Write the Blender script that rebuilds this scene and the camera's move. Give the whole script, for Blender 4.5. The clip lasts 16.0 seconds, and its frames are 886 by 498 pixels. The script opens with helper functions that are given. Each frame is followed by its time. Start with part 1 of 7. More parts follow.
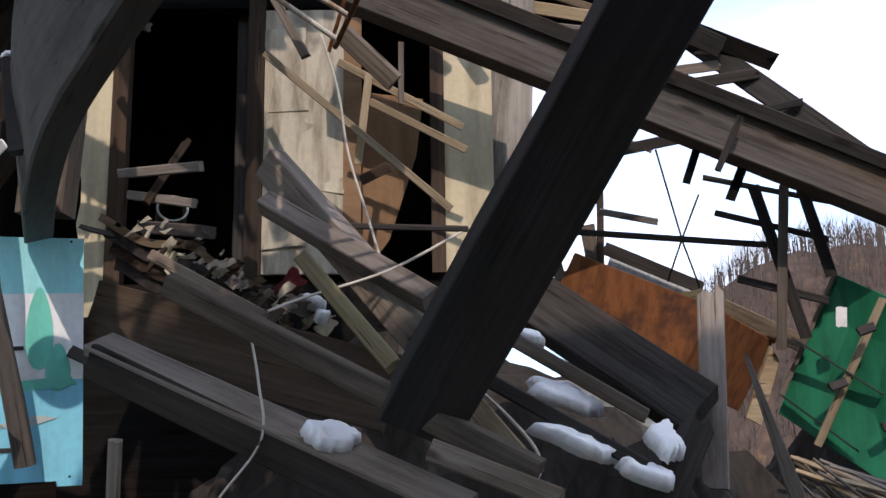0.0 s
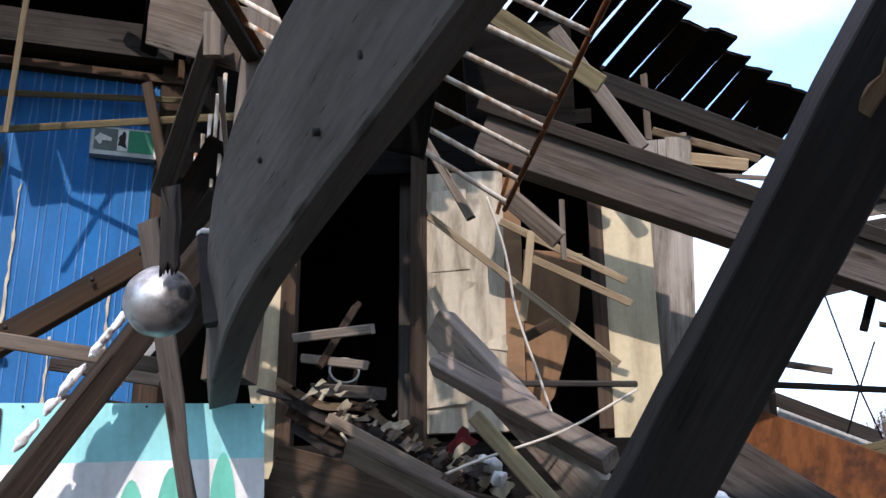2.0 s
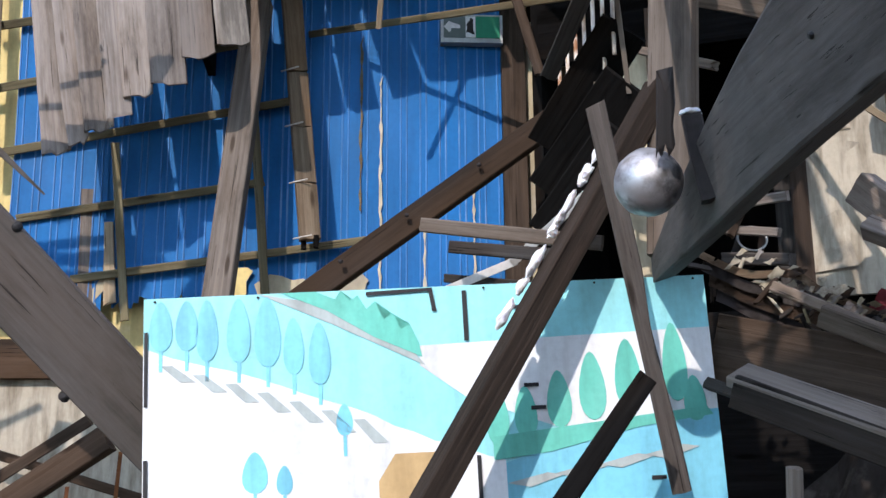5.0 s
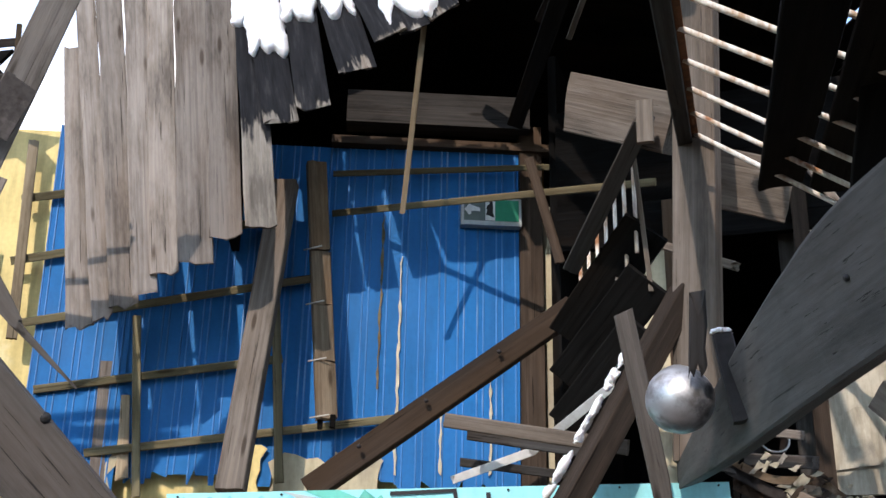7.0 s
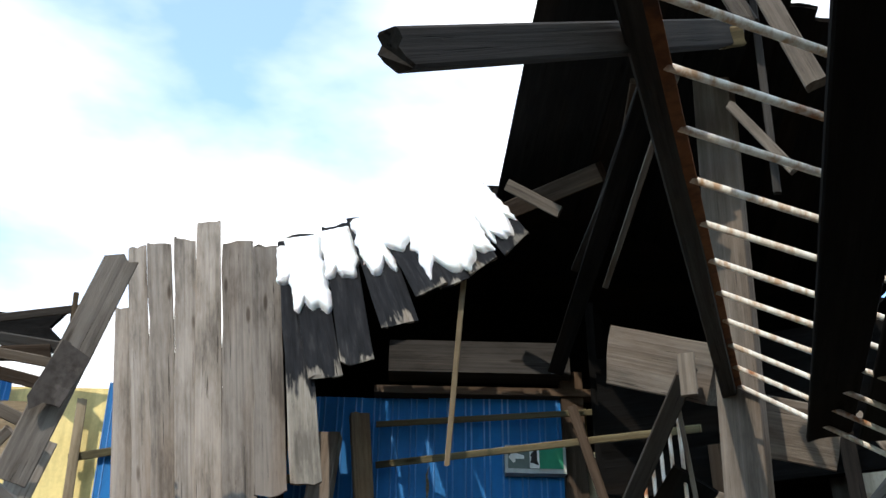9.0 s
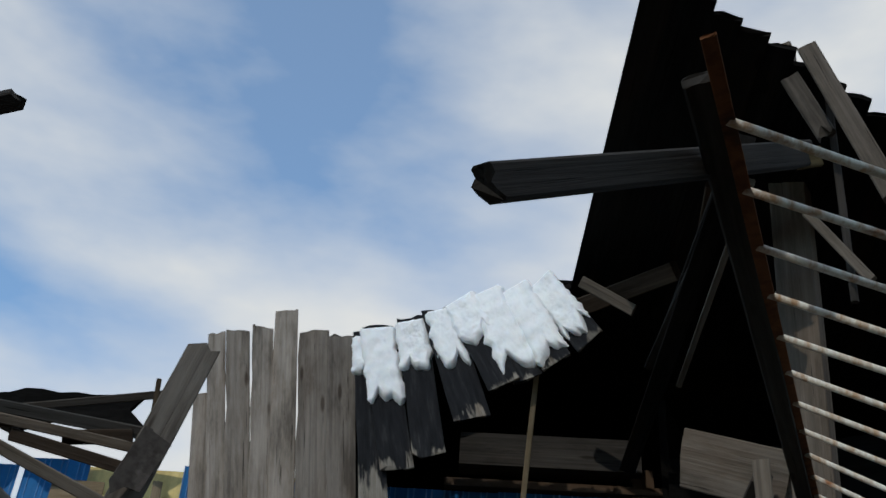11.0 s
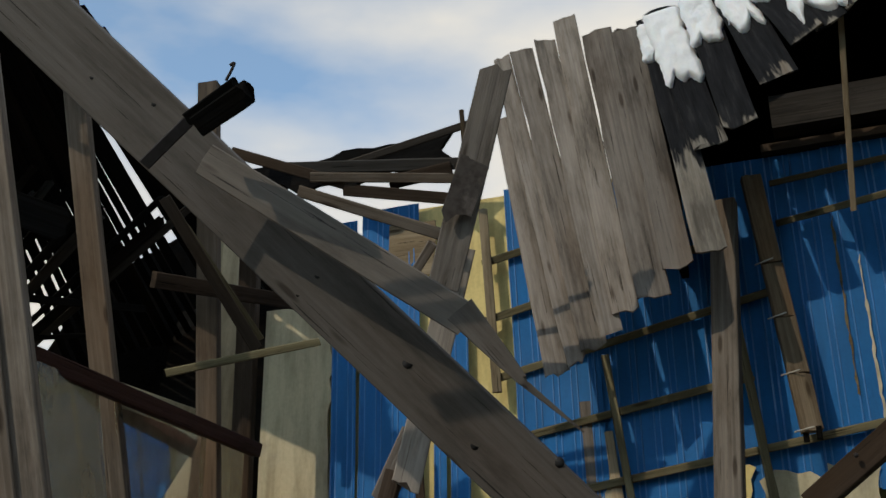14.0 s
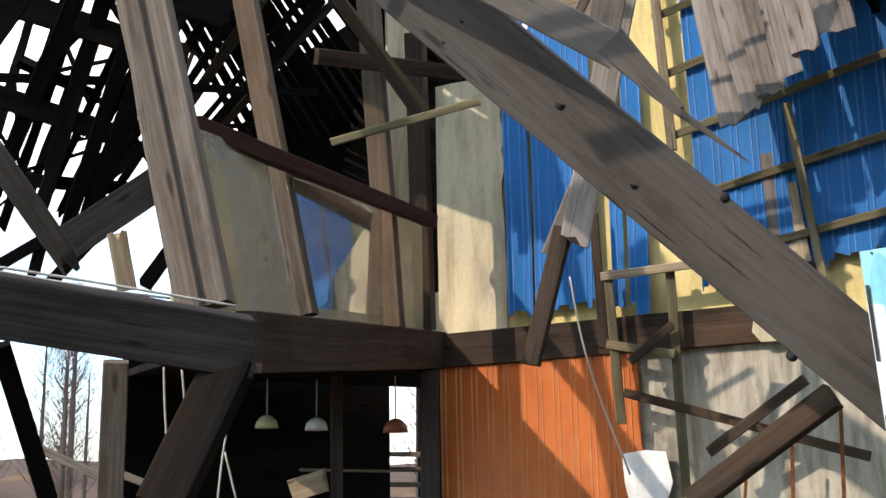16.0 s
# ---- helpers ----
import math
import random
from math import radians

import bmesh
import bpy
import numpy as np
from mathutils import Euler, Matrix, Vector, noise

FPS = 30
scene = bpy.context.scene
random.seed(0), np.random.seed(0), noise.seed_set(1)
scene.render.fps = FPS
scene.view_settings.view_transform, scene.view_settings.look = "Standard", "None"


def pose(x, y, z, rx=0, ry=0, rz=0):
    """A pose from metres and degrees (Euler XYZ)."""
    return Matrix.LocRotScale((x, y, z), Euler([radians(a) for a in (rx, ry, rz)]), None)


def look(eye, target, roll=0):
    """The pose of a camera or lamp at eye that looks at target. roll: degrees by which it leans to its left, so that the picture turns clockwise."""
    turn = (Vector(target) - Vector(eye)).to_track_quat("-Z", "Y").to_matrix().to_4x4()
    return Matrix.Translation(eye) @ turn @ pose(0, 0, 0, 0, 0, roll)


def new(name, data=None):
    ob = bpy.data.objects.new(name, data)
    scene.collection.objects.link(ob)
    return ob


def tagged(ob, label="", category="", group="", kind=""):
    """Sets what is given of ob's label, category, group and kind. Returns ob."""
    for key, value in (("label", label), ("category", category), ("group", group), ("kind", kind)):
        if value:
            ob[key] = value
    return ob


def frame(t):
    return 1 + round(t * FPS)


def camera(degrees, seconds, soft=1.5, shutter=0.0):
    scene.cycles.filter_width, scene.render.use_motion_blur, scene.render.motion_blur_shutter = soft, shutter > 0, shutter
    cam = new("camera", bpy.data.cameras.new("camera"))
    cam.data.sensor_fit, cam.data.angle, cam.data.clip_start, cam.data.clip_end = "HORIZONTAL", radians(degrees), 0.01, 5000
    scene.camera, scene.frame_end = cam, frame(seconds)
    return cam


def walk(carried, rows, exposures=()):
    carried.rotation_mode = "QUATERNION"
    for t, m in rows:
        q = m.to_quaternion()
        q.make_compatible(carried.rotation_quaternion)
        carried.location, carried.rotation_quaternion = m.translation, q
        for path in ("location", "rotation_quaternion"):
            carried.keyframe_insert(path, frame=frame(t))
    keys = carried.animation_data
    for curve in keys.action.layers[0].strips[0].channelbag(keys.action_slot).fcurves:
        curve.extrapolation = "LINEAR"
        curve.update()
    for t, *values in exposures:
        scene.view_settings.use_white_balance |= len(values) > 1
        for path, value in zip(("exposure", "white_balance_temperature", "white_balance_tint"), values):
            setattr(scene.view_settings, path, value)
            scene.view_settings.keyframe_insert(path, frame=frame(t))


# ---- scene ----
cam = camera(43.8, 16.0)
PATH = [
    (0, (0.181, 0.057, 1.588), (0.126, 2.008, 2.023), -0.9),
    (0.5, (0.183, 0.048, 1.57), (0.056, 1.972, 2.101), -0.1),
    (1, (0.164, 0.024, 1.581), (-0.016, 1.921, 2.188), -0.1),
    (1.5, (0.132, -0.006, 1.577), (-0.104, 1.869, 2.233), 0.1),
    (2, (0.058, 0.017, 1.624), (-0.24, 1.868, 2.321), -0.4),
    (2.5, (-0.044, 0.01, 1.682), (-0.436, 1.824, 2.428), -1.1),
    (3, (-0.148, -0.022, 1.691), (-0.629, 1.782, 2.409), -1.3),
    (3.5, (-0.272, -0.077, 1.661), (-0.846, 1.728, 2.304), -0.6),
    (4, (-0.464, -0.188, 1.62), (-1.126, 1.624, 2.148), -0.7),
    (4.2, (-0.548, -0.257, 1.59), (-1.234, 1.561, 2.063), -1.3),
    (6.3, (-0.883, -0.406, 1.743), (-1.605, 1.38, 2.283), 1.3),
    (6.5, (-0.883, -0.445, 1.758), (-1.584, 1.327, 2.366), 1.2),
    (7, (-0.85, -0.486, 1.826), (-1.529, 1.249, 2.553), 1.1),
    (7.5, (-0.842, -0.528, 1.845), (-1.502, 1.165, 2.681), 1.1),
    (8, (-0.828, -0.533, 1.876), (-1.495, 1.106, 2.807), 0.9),
    (8.5, (-0.838, -0.574, 1.899), (-1.508, 1.005, 2.928), 0.8),
    (9, (-0.844, -0.628, 1.915), (-1.514, 0.906, 3.008), 0.6),
    (9.5, (-0.836, -0.634, 1.923), (-1.492, 0.849, 3.094), 1.8),
    (9.7, (-0.835, -0.647, 1.915), (-1.494, 0.805, 3.122), 2.9),
    (11.8, (-0.821, -0.792, 1.919), (-1.683, 0.553, 3.122), 2.8),
    (12, (-0.832, -0.791, 1.917), (-1.744, 0.565, 3.069), 1.5),
    (12.5, (-0.859, -0.786, 1.905), (-1.884, 0.577, 2.95), 0.2),
    (13, (-0.872, -0.775, 1.879), (-1.976, 0.597, 2.825), -0.5),
    (13.5, (-0.916, -0.779, 1.846), (-2.096, 0.598, 2.69), -0.7),
    (14, (-0.918, -0.76, 1.81), (-2.213, 0.56, 2.572), -0.7),
    (14.5, (-0.938, -0.689, 1.767), (-2.325, 0.568, 2.472), -1.1),
    (15, (-0.957, -0.584, 1.708), (-2.442, 0.605, 2.327), -1.3),
    (15.5, (-0.961, -0.523, 1.66), (-2.525, 0.603, 2.195), -1.3),
    (16, (-0.941, -0.49, 1.604), (-2.546, 0.625, 2.028), -1.0),
]
# seconds, stops, kelvin, tint
EXPOSURES = [
    (0, -0.85, 6650, 22), (1, -0.78, 6600, 22), (2, -0.38, 6450, 22), (3.5, 0.07, 6150, 22), (4.2, 0.05, 6150, 22),
    (6.3, -0.9, 6450, 18), (6.6, -0.75, 6450, 18), (7, -0.32, 6450, 18), (8, 0.0, 6450, 16), (9, -0.5, 6500, 10), (9.7, -0.95, 6550, 7),
    (11.8, -2.05, 5950, 8), (12.5, -2.05, 5900, 8), (13.5, -1.9, 6350, 8), (14.5, -1.5, 7300, 10), (15.2, -1.12, 7200, 14), (15.5, -0.8, 7150, 16), (16, -0.38, 6850, 17),
]
walk(cam, [(t, look(eye, target, roll)) for t, eye, target, roll in PATH], EXPOSURES)

# ---- light: pale winter sun from behind the walker, broken cloud ----
SUN_AZ, SUN_EL = 178.0, 32.0        # degrees: bearing of the sun clockwise from +y, height
sun_data = bpy.data.lights.new("sun", "SUN")
sun_data.energy, sun_data.angle, sun_data.color = 5.0, radians(0.6), (1.0, 0.91, 0.78)
sun = new("sun", sun_data)
sx, sy = math.sin(radians(SUN_AZ)), math.cos(radians(SUN_AZ))
sun.matrix_world = look((sx * 40, sy * 40, 40 * math.tan(radians(SUN_EL))), (0, 0, 0))

world = bpy.data.worlds.new("sky")
scene.world = world
world.use_nodes = True
wn, wl = world.node_tree.nodes, world.node_tree.links
wn.clear()
w_out, w_bg = wn.new("ShaderNodeOutputWorld"), wn.new("ShaderNodeBackground")
w_sky = wn.new("ShaderNodeTexSky")
w_sky.sky_type, w_sky.sun_disc = "NISHITA", False
w_sky.air_density, w_sky.dust_density, w_sky.ozone_density = 1.0, 0.4, 4.0
w_sky.sun_elevation, w_sky.sun_rotation = radians(SUN_EL), radians(SUN_AZ)
w_co, w_map, w_noise = wn.new("ShaderNodeTexCoord"), wn.new("ShaderNodeMapping"), wn.new("ShaderNodeTexNoise")
w_map.inputs["Scale"].default_value = (1.3, 1.3, 3.2)
w_map.inputs["Location"].default_value = (0.35, 0.9, 0.2)
w_noise.inputs["Scale"].default_value, w_noise.inputs["Detail"].default_value, w_noise.inputs["Roughness"].default_value = 1.7, 6.0, 0.5
w_ramp, w_mix = wn.new("ShaderNodeValToRGB"), wn.new("ShaderNodeMixRGB")
w_ramp.color_ramp.elements[0].position, w_ramp.color_ramp.elements[1].position = 0.35, 0.62
w_ramp.color_ramp.elements[0].color = (0.18, 0.18, 0.18, 1)
w_mix.inputs["Color2"].default_value = (17.5, 17.2, 16.6, 1)
wl.new(w_co.outputs["Generated"], w_map.inputs["Vector"])
wl.new(w_map.outputs["Vector"], w_noise.inputs["Vector"])
wl.new(w_noise.outputs["Fac"], w_ramp.inputs["Fac"])
wl.new(w_ramp.outputs["Color"], w_mix.inputs["Fac"])
w_tint = wn.new("ShaderNodeMixRGB")
w_tint.blend_type = "MULTIPLY"
w_tint.inputs["Fac"].default_value, w_tint.inputs["Color2"].default_value = 1.0, (2.8, 4.5, 4.8, 1)
wl.new(w_sky.outputs["Color"], w_tint.inputs["Color1"])
wl.new(w_tint.outputs["Color"], w_mix.inputs["Color1"])
wl.new(w_mix.outputs["Color"], w_bg.inputs["Color"])
wl.new(w_bg.outputs["Background"], w_out.inputs["Surface"])
w_bg.inputs["Strength"].default_value = 0.15


# ---- materials ----
def material(name):
    m = bpy.data.materials.new(name)
    m.use_nodes = True
    n, l = m.node_tree.nodes, m.node_tree.links
    return m, n, l, n["Principled BSDF"]


def noise_node(n, l, co, scale, detail=5.0, rough=0.55, stretch=(1, 1, 1)):
    mp, no = n.new("ShaderNodeMapping"), n.new("ShaderNodeTexNoise")
    mp.inputs["Scale"].default_value = stretch
    no.inputs["Scale"].default_value, no.inputs["Detail"].default_value, no.inputs["Roughness"].default_value = scale, detail, rough
    l.new(co, mp.inputs["Vector"])
    l.new(mp.outputs["Vector"], no.inputs["Vector"])
    return no.outputs["Fac"]


def ramp_node(n, l, fac, stops):
    r = n.new("ShaderNodeValToRGB")
    while len(r.color_ramp.elements) < len(stops):
        r.color_ramp.elements.new(0.5)
    for e, (p, c) in zip(r.color_ramp.elements, stops):
        e.position, e.color = p, (*c, 1)
    l.new(fac, r.inputs["Fac"])
    return r.outputs["Color"]


def mix_node(n, l, kind, fac, a, b):
    x = n.new("ShaderNodeMixRGB")
    x.blend_type = kind
    for key, v in (("Fac", fac), ("Color1", a), ("Color2", b)):
        if isinstance(v, (int, float)):
            x.inputs[key].default_value = v
        elif isinstance(v, tuple):
            x.inputs[key].default_value = (*v, 1)
        else:
            l.new(v, x.inputs[key])
    return x.outputs["Color"]


def object_shift(n, l):
    """Object coordinates moved by a random amount for each object, and that random value."""
    co, info, add = n.new("ShaderNodeTexCoord"), n.new("ShaderNodeObjectInfo"), n.new("ShaderNodeVectorMath")
    mul = n.new("ShaderNodeMath")
    mul.operation, mul.inputs[1].default_value = "MULTIPLY", 37.0
    l.new(info.outputs["Random"], mul.inputs[0])
    l.new(co.outputs["Object"], add.inputs[0])
    l.new(mul.outputs[0], add.inputs[1])
    return add.outputs["Vector"], info.outputs["Random"]


def wood(name, dark, mid, light, rough=0.9, gloss=0.15, bump=0.35, stain=0.6, warm=(0.2, 0.11, 0.05), warmth=0.25):
    """Weathered timber, grain along each plank's own x."""
    m, n, l, b = material(name)
    co, rnd = object_shift(n, l)
    grain = noise_node(n, l, co, 3.0, 7, 0.62, (0.3, 13, 13))
    grain.node.inputs["Distortion"].default_value = 0.35
    fine = noise_node(n, l, co, 8.0, 5, 0.6, (0.22, 9, 9))
    blot = noise_node(n, l, co, 2.4, 8, 0.7, (0.55, 2.6, 2.6))
    base = ramp_node(n, l, grain, [(0.1, dark), (0.5, mid), (0.92, light)])
    spots = ramp_node(n, l, blot, [(0.34, (0.2, 0.185, 0.17)), (0.46, (0.72, 0.70, 0.67)), (0.56, (1, 1, 1)), (0.74, (1.22, 1.2, 1.16))])
    base = mix_node(n, l, "MULTIPLY", stain, base, spots)
    hue = noise_node(n, l, co, 0.9, 3, 0.5, (0.5, 3, 3))
    base = mix_node(n, l, "MIX", ramp_node(n, l, hue, [(0.5, (0, 0, 0)), (0.78, (warmth,) * 3)]), base, warm)
    crack = ramp_node(n, l, fine, [(0.325, (0.1, 0.09, 0.085)), (0.36, (1, 1, 1))])
    base = mix_node(n, l, "MULTIPLY", 0.85, base, crack)
    vor = n.new("ShaderNodeTexVoronoi")
    mp = n.new("ShaderNodeMapping")
    mp.inputs["Scale"].default_value = (1.1, 5.0, 5.0)
    vor.inputs["Scale"].default_value = 1.5
    l.new(co, mp.inputs["Vector"]), l.new(mp.outputs["Vector"], vor.inputs["Vector"])
    knot = ramp_node(n, l, vor.outputs["Distance"], [(0.07, (0.22, 0.17, 0.13)), (0.14, (1, 1, 1))])
    base = mix_node(n, l, "MULTIPLY", 0.75, base, knot)
    each = ramp_node(n, l, rnd, [(0.0, (0.66, 0.65, 0.64)), (1.0, (1.25, 1.23, 1.19))])
    base = mix_node(n, l, "MULTIPLY", 1.0, base, each)
    l.new(base, b.inputs["Base Color"])
    b.inputs["Roughness"].default_value = rough
    b.inputs["Specular IOR Level"].default_value = gloss
    bp = n.new("ShaderNodeBump")
    bp.inputs["Strength"].default_value, bp.inputs["Distance"].default_value = bump, 0.012
    hmix = mix_node(n, l, "MULTIPLY", 0.6, ramp_node(n, l, grain, [(0.2, (0, 0, 0)), (0.8, (1, 1, 1))]), crack)
    l.new(hmix, bp.inputs["Height"])
    l.new(bp.outputs["Normal"], b.inputs["Normal"])
    return m


def painted(name, colour, wear, amount=0.5, rough=0.45, metal=0.0, scale=1.2, bump=0.1, grime=(0.5, 0.48, 0.45), streak=(3, 3, 0.5)):
    """Painted or coated sheet with dirt streaks running down and worn patches."""
    m, n, l, b = material(name)
    co, rnd = object_shift(n, l)
    big = noise_node(n, l, co, scale, 7, 0.6)
    drip = noise_node(n, l, co, scale * 2.2, 6, 0.6, streak)
    tiny = noise_node(n, l, co, 34, 4, 0.6)
    base = mix_node(n, l, "MULTIPLY", amount, colour, ramp_node(n, l, drip, [(0.35, grime), (0.56, (1, 1, 1)), (0.8, (1.1, 1.1, 1.1))]))
    base = mix_node(n, l, "MIX", ramp_node(n, l, big, [(0.58, (0, 0, 0)), (0.66, (amount,) * 3)]), base, wear)
    base = mix_node(n, l, "MULTIPLY", 0.35, base, ramp_node(n, l, tiny, [(0.3, (0.72, 0.72, 0.72)), (0.6, (1, 1, 1))]))
    l.new(base, b.inputs["Base Color"])
    b.inputs["Metallic"].default_value = metal
    b.inputs["Specular IOR Level"].default_value = 0.5 if metal else 0.3
    rr = ramp_node(n, l, big, [(0.3, (rough,) * 3), (0.7, (min(1, rough + 0.25),) * 3)])
    l.new(rr, b.inputs["Roughness"])
    bp = n.new("ShaderNodeBump")
    bp.inputs["Strength"].default_value, bp.inputs["Distance"].default_value = bump, 0.01
    l.new(big, bp.inputs["Height"])
    l.new(bp.outputs["Normal"], b.inputs["Normal"])
    return m


GREY = wood("weathered_grey_timber", (0.05, 0.0427, 0.036), (0.145, 0.124, 0.106), (0.26, 0.226, 0.197))
PALE = wood("sun_bleached_board", (0.085, 0.0739, 0.0653), (0.225, 0.2, 0.181), (0.32, 0.288, 0.264), warmth=0.3, stain=0.7)
DARK = wood("dark_weathered_timber", (0.014, 0.013, 0.0125), (0.036, 0.034, 0.033), (0.075, 0.071, 0.068), warmth=0.1)
# near-black timber; on voids and unlit rooms the colour carries their shade
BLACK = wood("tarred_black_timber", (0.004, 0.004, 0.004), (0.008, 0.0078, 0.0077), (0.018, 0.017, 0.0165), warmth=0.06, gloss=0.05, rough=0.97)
BROWN = wood("brown_stained_timber", (0.025, 0.018, 0.014), (0.052, 0.038, 0.029), (0.10, 0.074, 0.057), warmth=0.25)
# darker copy of the grey timber, shade of the doorway side in its colour
GREY_SHADED = wood("damp_grey_timber", (0.04, 0.0351, 0.0326), (0.095, 0.0855, 0.0794), (0.18, 0.161, 0.149), warmth=0.2)
SAWN = wood("smooth_grey_sawn_timber", (0.0873, 0.0782, 0.0716), (0.145, 0.129, 0.118), (0.192, 0.171, 0.158), warmth=0.12, gloss=0.3, rough=0.72, bump=0.12, stain=0.55)
POSTWOOD = wood("grooved_brown_grey_post", (0.0444, 0.0342, 0.0265), (0.109, 0.0874, 0.0698), (0.218, 0.186, 0.154), warmth=0.3)
REDWOOD = wood("red_brown_painted_rail", (0.035, 0.016, 0.013), (0.065, 0.03, 0.024), (0.10, 0.055, 0.045), warmth=0.1)
SLATE = wood("smooth_slate_grey_timber", (0.05, 0.0485, 0.047), (0.078, 0.0755, 0.074), (0.112, 0.108, 0.106), warmth=0.05, gloss=0.3, rough=0.7, bump=0.15, stain=0.5)
UMBER = wood("damp_umber_timber", (0.011, 0.0085, 0.007), (0.026, 0.0195, 0.0155), (0.062, 0.047, 0.038), warmth=0.2)
CHAR = wood("charred_timber", (0.008, 0.008, 0.009), (0.02, 0.02, 0.022), (0.045, 0.045, 0.048), warmth=0.05, gloss=0.3, rough=0.75)


def tar_painted(name, foot, spread):
    """Bleached board with blue-black tar paint, worn off in ragged tongues towards its foot."""
    m = wood(name, (0.10, 0.092, 0.082), (0.215, 0.198, 0.178), (0.30, 0.285, 0.26), warm=(0.20, 0.13, 0.08), warmth=0.4, stain=0.7, gloss=0.12, rough=0.85)
    n, l = m.node_tree.nodes, m.node_tree.links
    b = n["Principled BSDF"]
    bare = b.inputs["Base Color"].links[0].from_socket
    co, rnd = object_shift(n, l)
    tongues = noise_node(n, l, co, 2.6, 5, 0.55, (0.9, 5.0, 5.0))
    gen, xyz, lift, add = n.new("ShaderNodeTexCoord"), n.new("ShaderNodeSeparateXYZ"), n.new("ShaderNodeMath"), n.new("ShaderNodeMath")
    l.new(gen.outputs["Generated"], xyz.inputs["Vector"])
    lift.operation, lift.inputs[1].default_value = "MULTIPLY", spread
    l.new(tongues, lift.inputs[0])
    add.operation = "ADD"
    l.new(xyz.outputs["X"], add.inputs[0]), l.new(lift.outputs["Value"], add.inputs[1])
    edge = foot + spread * 0.5
    paint = ramp_node(n, l, add.outputs["Value"], [(edge - 0.02, (0, 0, 0)), (edge + 0.03, (1, 1, 1))])
    film = noise_node(n, l, co, 9, 6, 0.6, (0.5, 3, 3))
    tar = ramp_node(n, l, film, [(0.3, (0.007, 0.0075, 0.009)), (0.55, (0.015, 0.0155, 0.018)), (0.72, (0.034, 0.034, 0.036)), (0.8, (0.09, 0.086, 0.08))])
    l.new(mix_node(n, l, "MIX", paint, bare, tar), b.inputs["Base Color"])
    return m


TARRED = tar_painted("tar_painted_board", 0.0, 0.75)
HALF_TARRED = tar_painted("half_tarred_board", 0.36, 0.5)
BLEACHED = wood("bone_white_split_timber", (0.14, 0.13, 0.12), (0.42, 0.40, 0.37), (0.60, 0.58, 0.54), warmth=0.12, stain=0.8)
FRESH = wood("raw_yellow_batten", (0.17, 0.13, 0.085), (0.31, 0.25, 0.17), (0.45, 0.38, 0.28), warm=(0.28, 0.16, 0.07), warmth=0.3)
MOSSY = wood("greenish_batten", (0.07, 0.06, 0.035), (0.16, 0.14, 0.085), (0.26, 0.23, 0.15), warmth=0.3)
RUSTY_WOOD = wood("rust_stained_board", (0.06, 0.045, 0.03), (0.17, 0.13, 0.09), (0.30, 0.25, 0.18), warm=(0.25, 0.12, 0.04), warmth=0.5)
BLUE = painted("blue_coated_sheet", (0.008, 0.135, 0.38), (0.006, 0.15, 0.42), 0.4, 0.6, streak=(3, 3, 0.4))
# paler rib colours, here and in orange, paint in the shine on raised ridges
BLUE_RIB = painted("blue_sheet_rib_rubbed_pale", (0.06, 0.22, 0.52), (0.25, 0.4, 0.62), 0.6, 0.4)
ORANGE = painted("orange_coated_sheet", (0.50, 0.125, 0.022), (0.55, 0.17, 0.04), 0.4, 0.42)
ORANGE_RIB = painted("orange_sheet_rib_rubbed_pale", (0.60, 0.24, 0.09), (0.62, 0.34, 0.18), 0.6, 0.45)
GREEN = painted("green_enamel_door_paint", (0.01, 0.17, 0.085), (0.02, 0.12, 0.07), 0.6, 0.4)
YELLOW = painted("yellow_foam_insulation", (0.72, 0.58, 0.25), (0.75, 0.66, 0.42), 0.5, 0.8, scale=1.6)
CREAM = painted("dirty_cream_panel", (0.54, 0.475, 0.325), (0.34, 0.30, 0.235), 0.7, 0.75, scale=1.0)
PLASTER = painted("stained_grey_plaster", (0.45, 0.41, 0.325), (0.21, 0.19, 0.155), 0.95, 0.8, scale=1.9, bump=0.3)
WHITE = painted("white_gloss_paint", (0.74, 0.74, 0.72), (0.6, 0.58, 0.52), 0.4, 0.4)
MURAL_SKY = painted("mural_aqua_paint", (0.30, 0.72, 0.76), (0.5, 0.80, 0.82), 0.35, 0.32)
MURAL_BLUE = painted("mural_sky_blue_paint", (0.20, 0.58, 0.74), (0.22, 0.62, 0.78), 0.5, 0.32)
MURAL_WHITE = painted("mural_white_paint", (0.74, 0.77, 0.78), (0.62, 0.68, 0.70), 0.4, 0.32)
MURAL_GREEN = painted("mural_green_paint", (0.13, 0.53, 0.43), (0.2, 0.6, 0.5), 0.5, 0.35)
MURAL_GREY = painted("mural_grey_paint", (0.40, 0.46, 0.45), (0.5, 0.55, 0.54), 0.5, 0.35)
MURAL_OCHRE = painted("mural_ochre_paint", (0.55, 0.38, 0.18), (0.5, 0.4, 0.25), 0.4, 0.4)
INK = painted("black_paint_line", (0.02, 0.02, 0.022), (0.05, 0.05, 0.05), 0.4, 0.5)
SIGN_GREEN = painted("sign_green_acrylic", (0.015, 0.22, 0.12), (0.03, 0.25, 0.15), 0.3, 0.3)
SIGN_GREY = painted("sign_grey_acrylic", (0.11, 0.14, 0.13), (0.09, 0.11, 0.10), 0.3, 0.4)
SIGN_CASE = painted("sign_grey_metal_case", (0.42, 0.44, 0.42), (0.35, 0.36, 0.34), 0.4, 0.4, metal=0.4)
RUST = painted("rusted_steel", (0.17, 0.062, 0.02), (0.05, 0.022, 0.014), 0.9, 0.85, scale=2.5, bump=0.4)
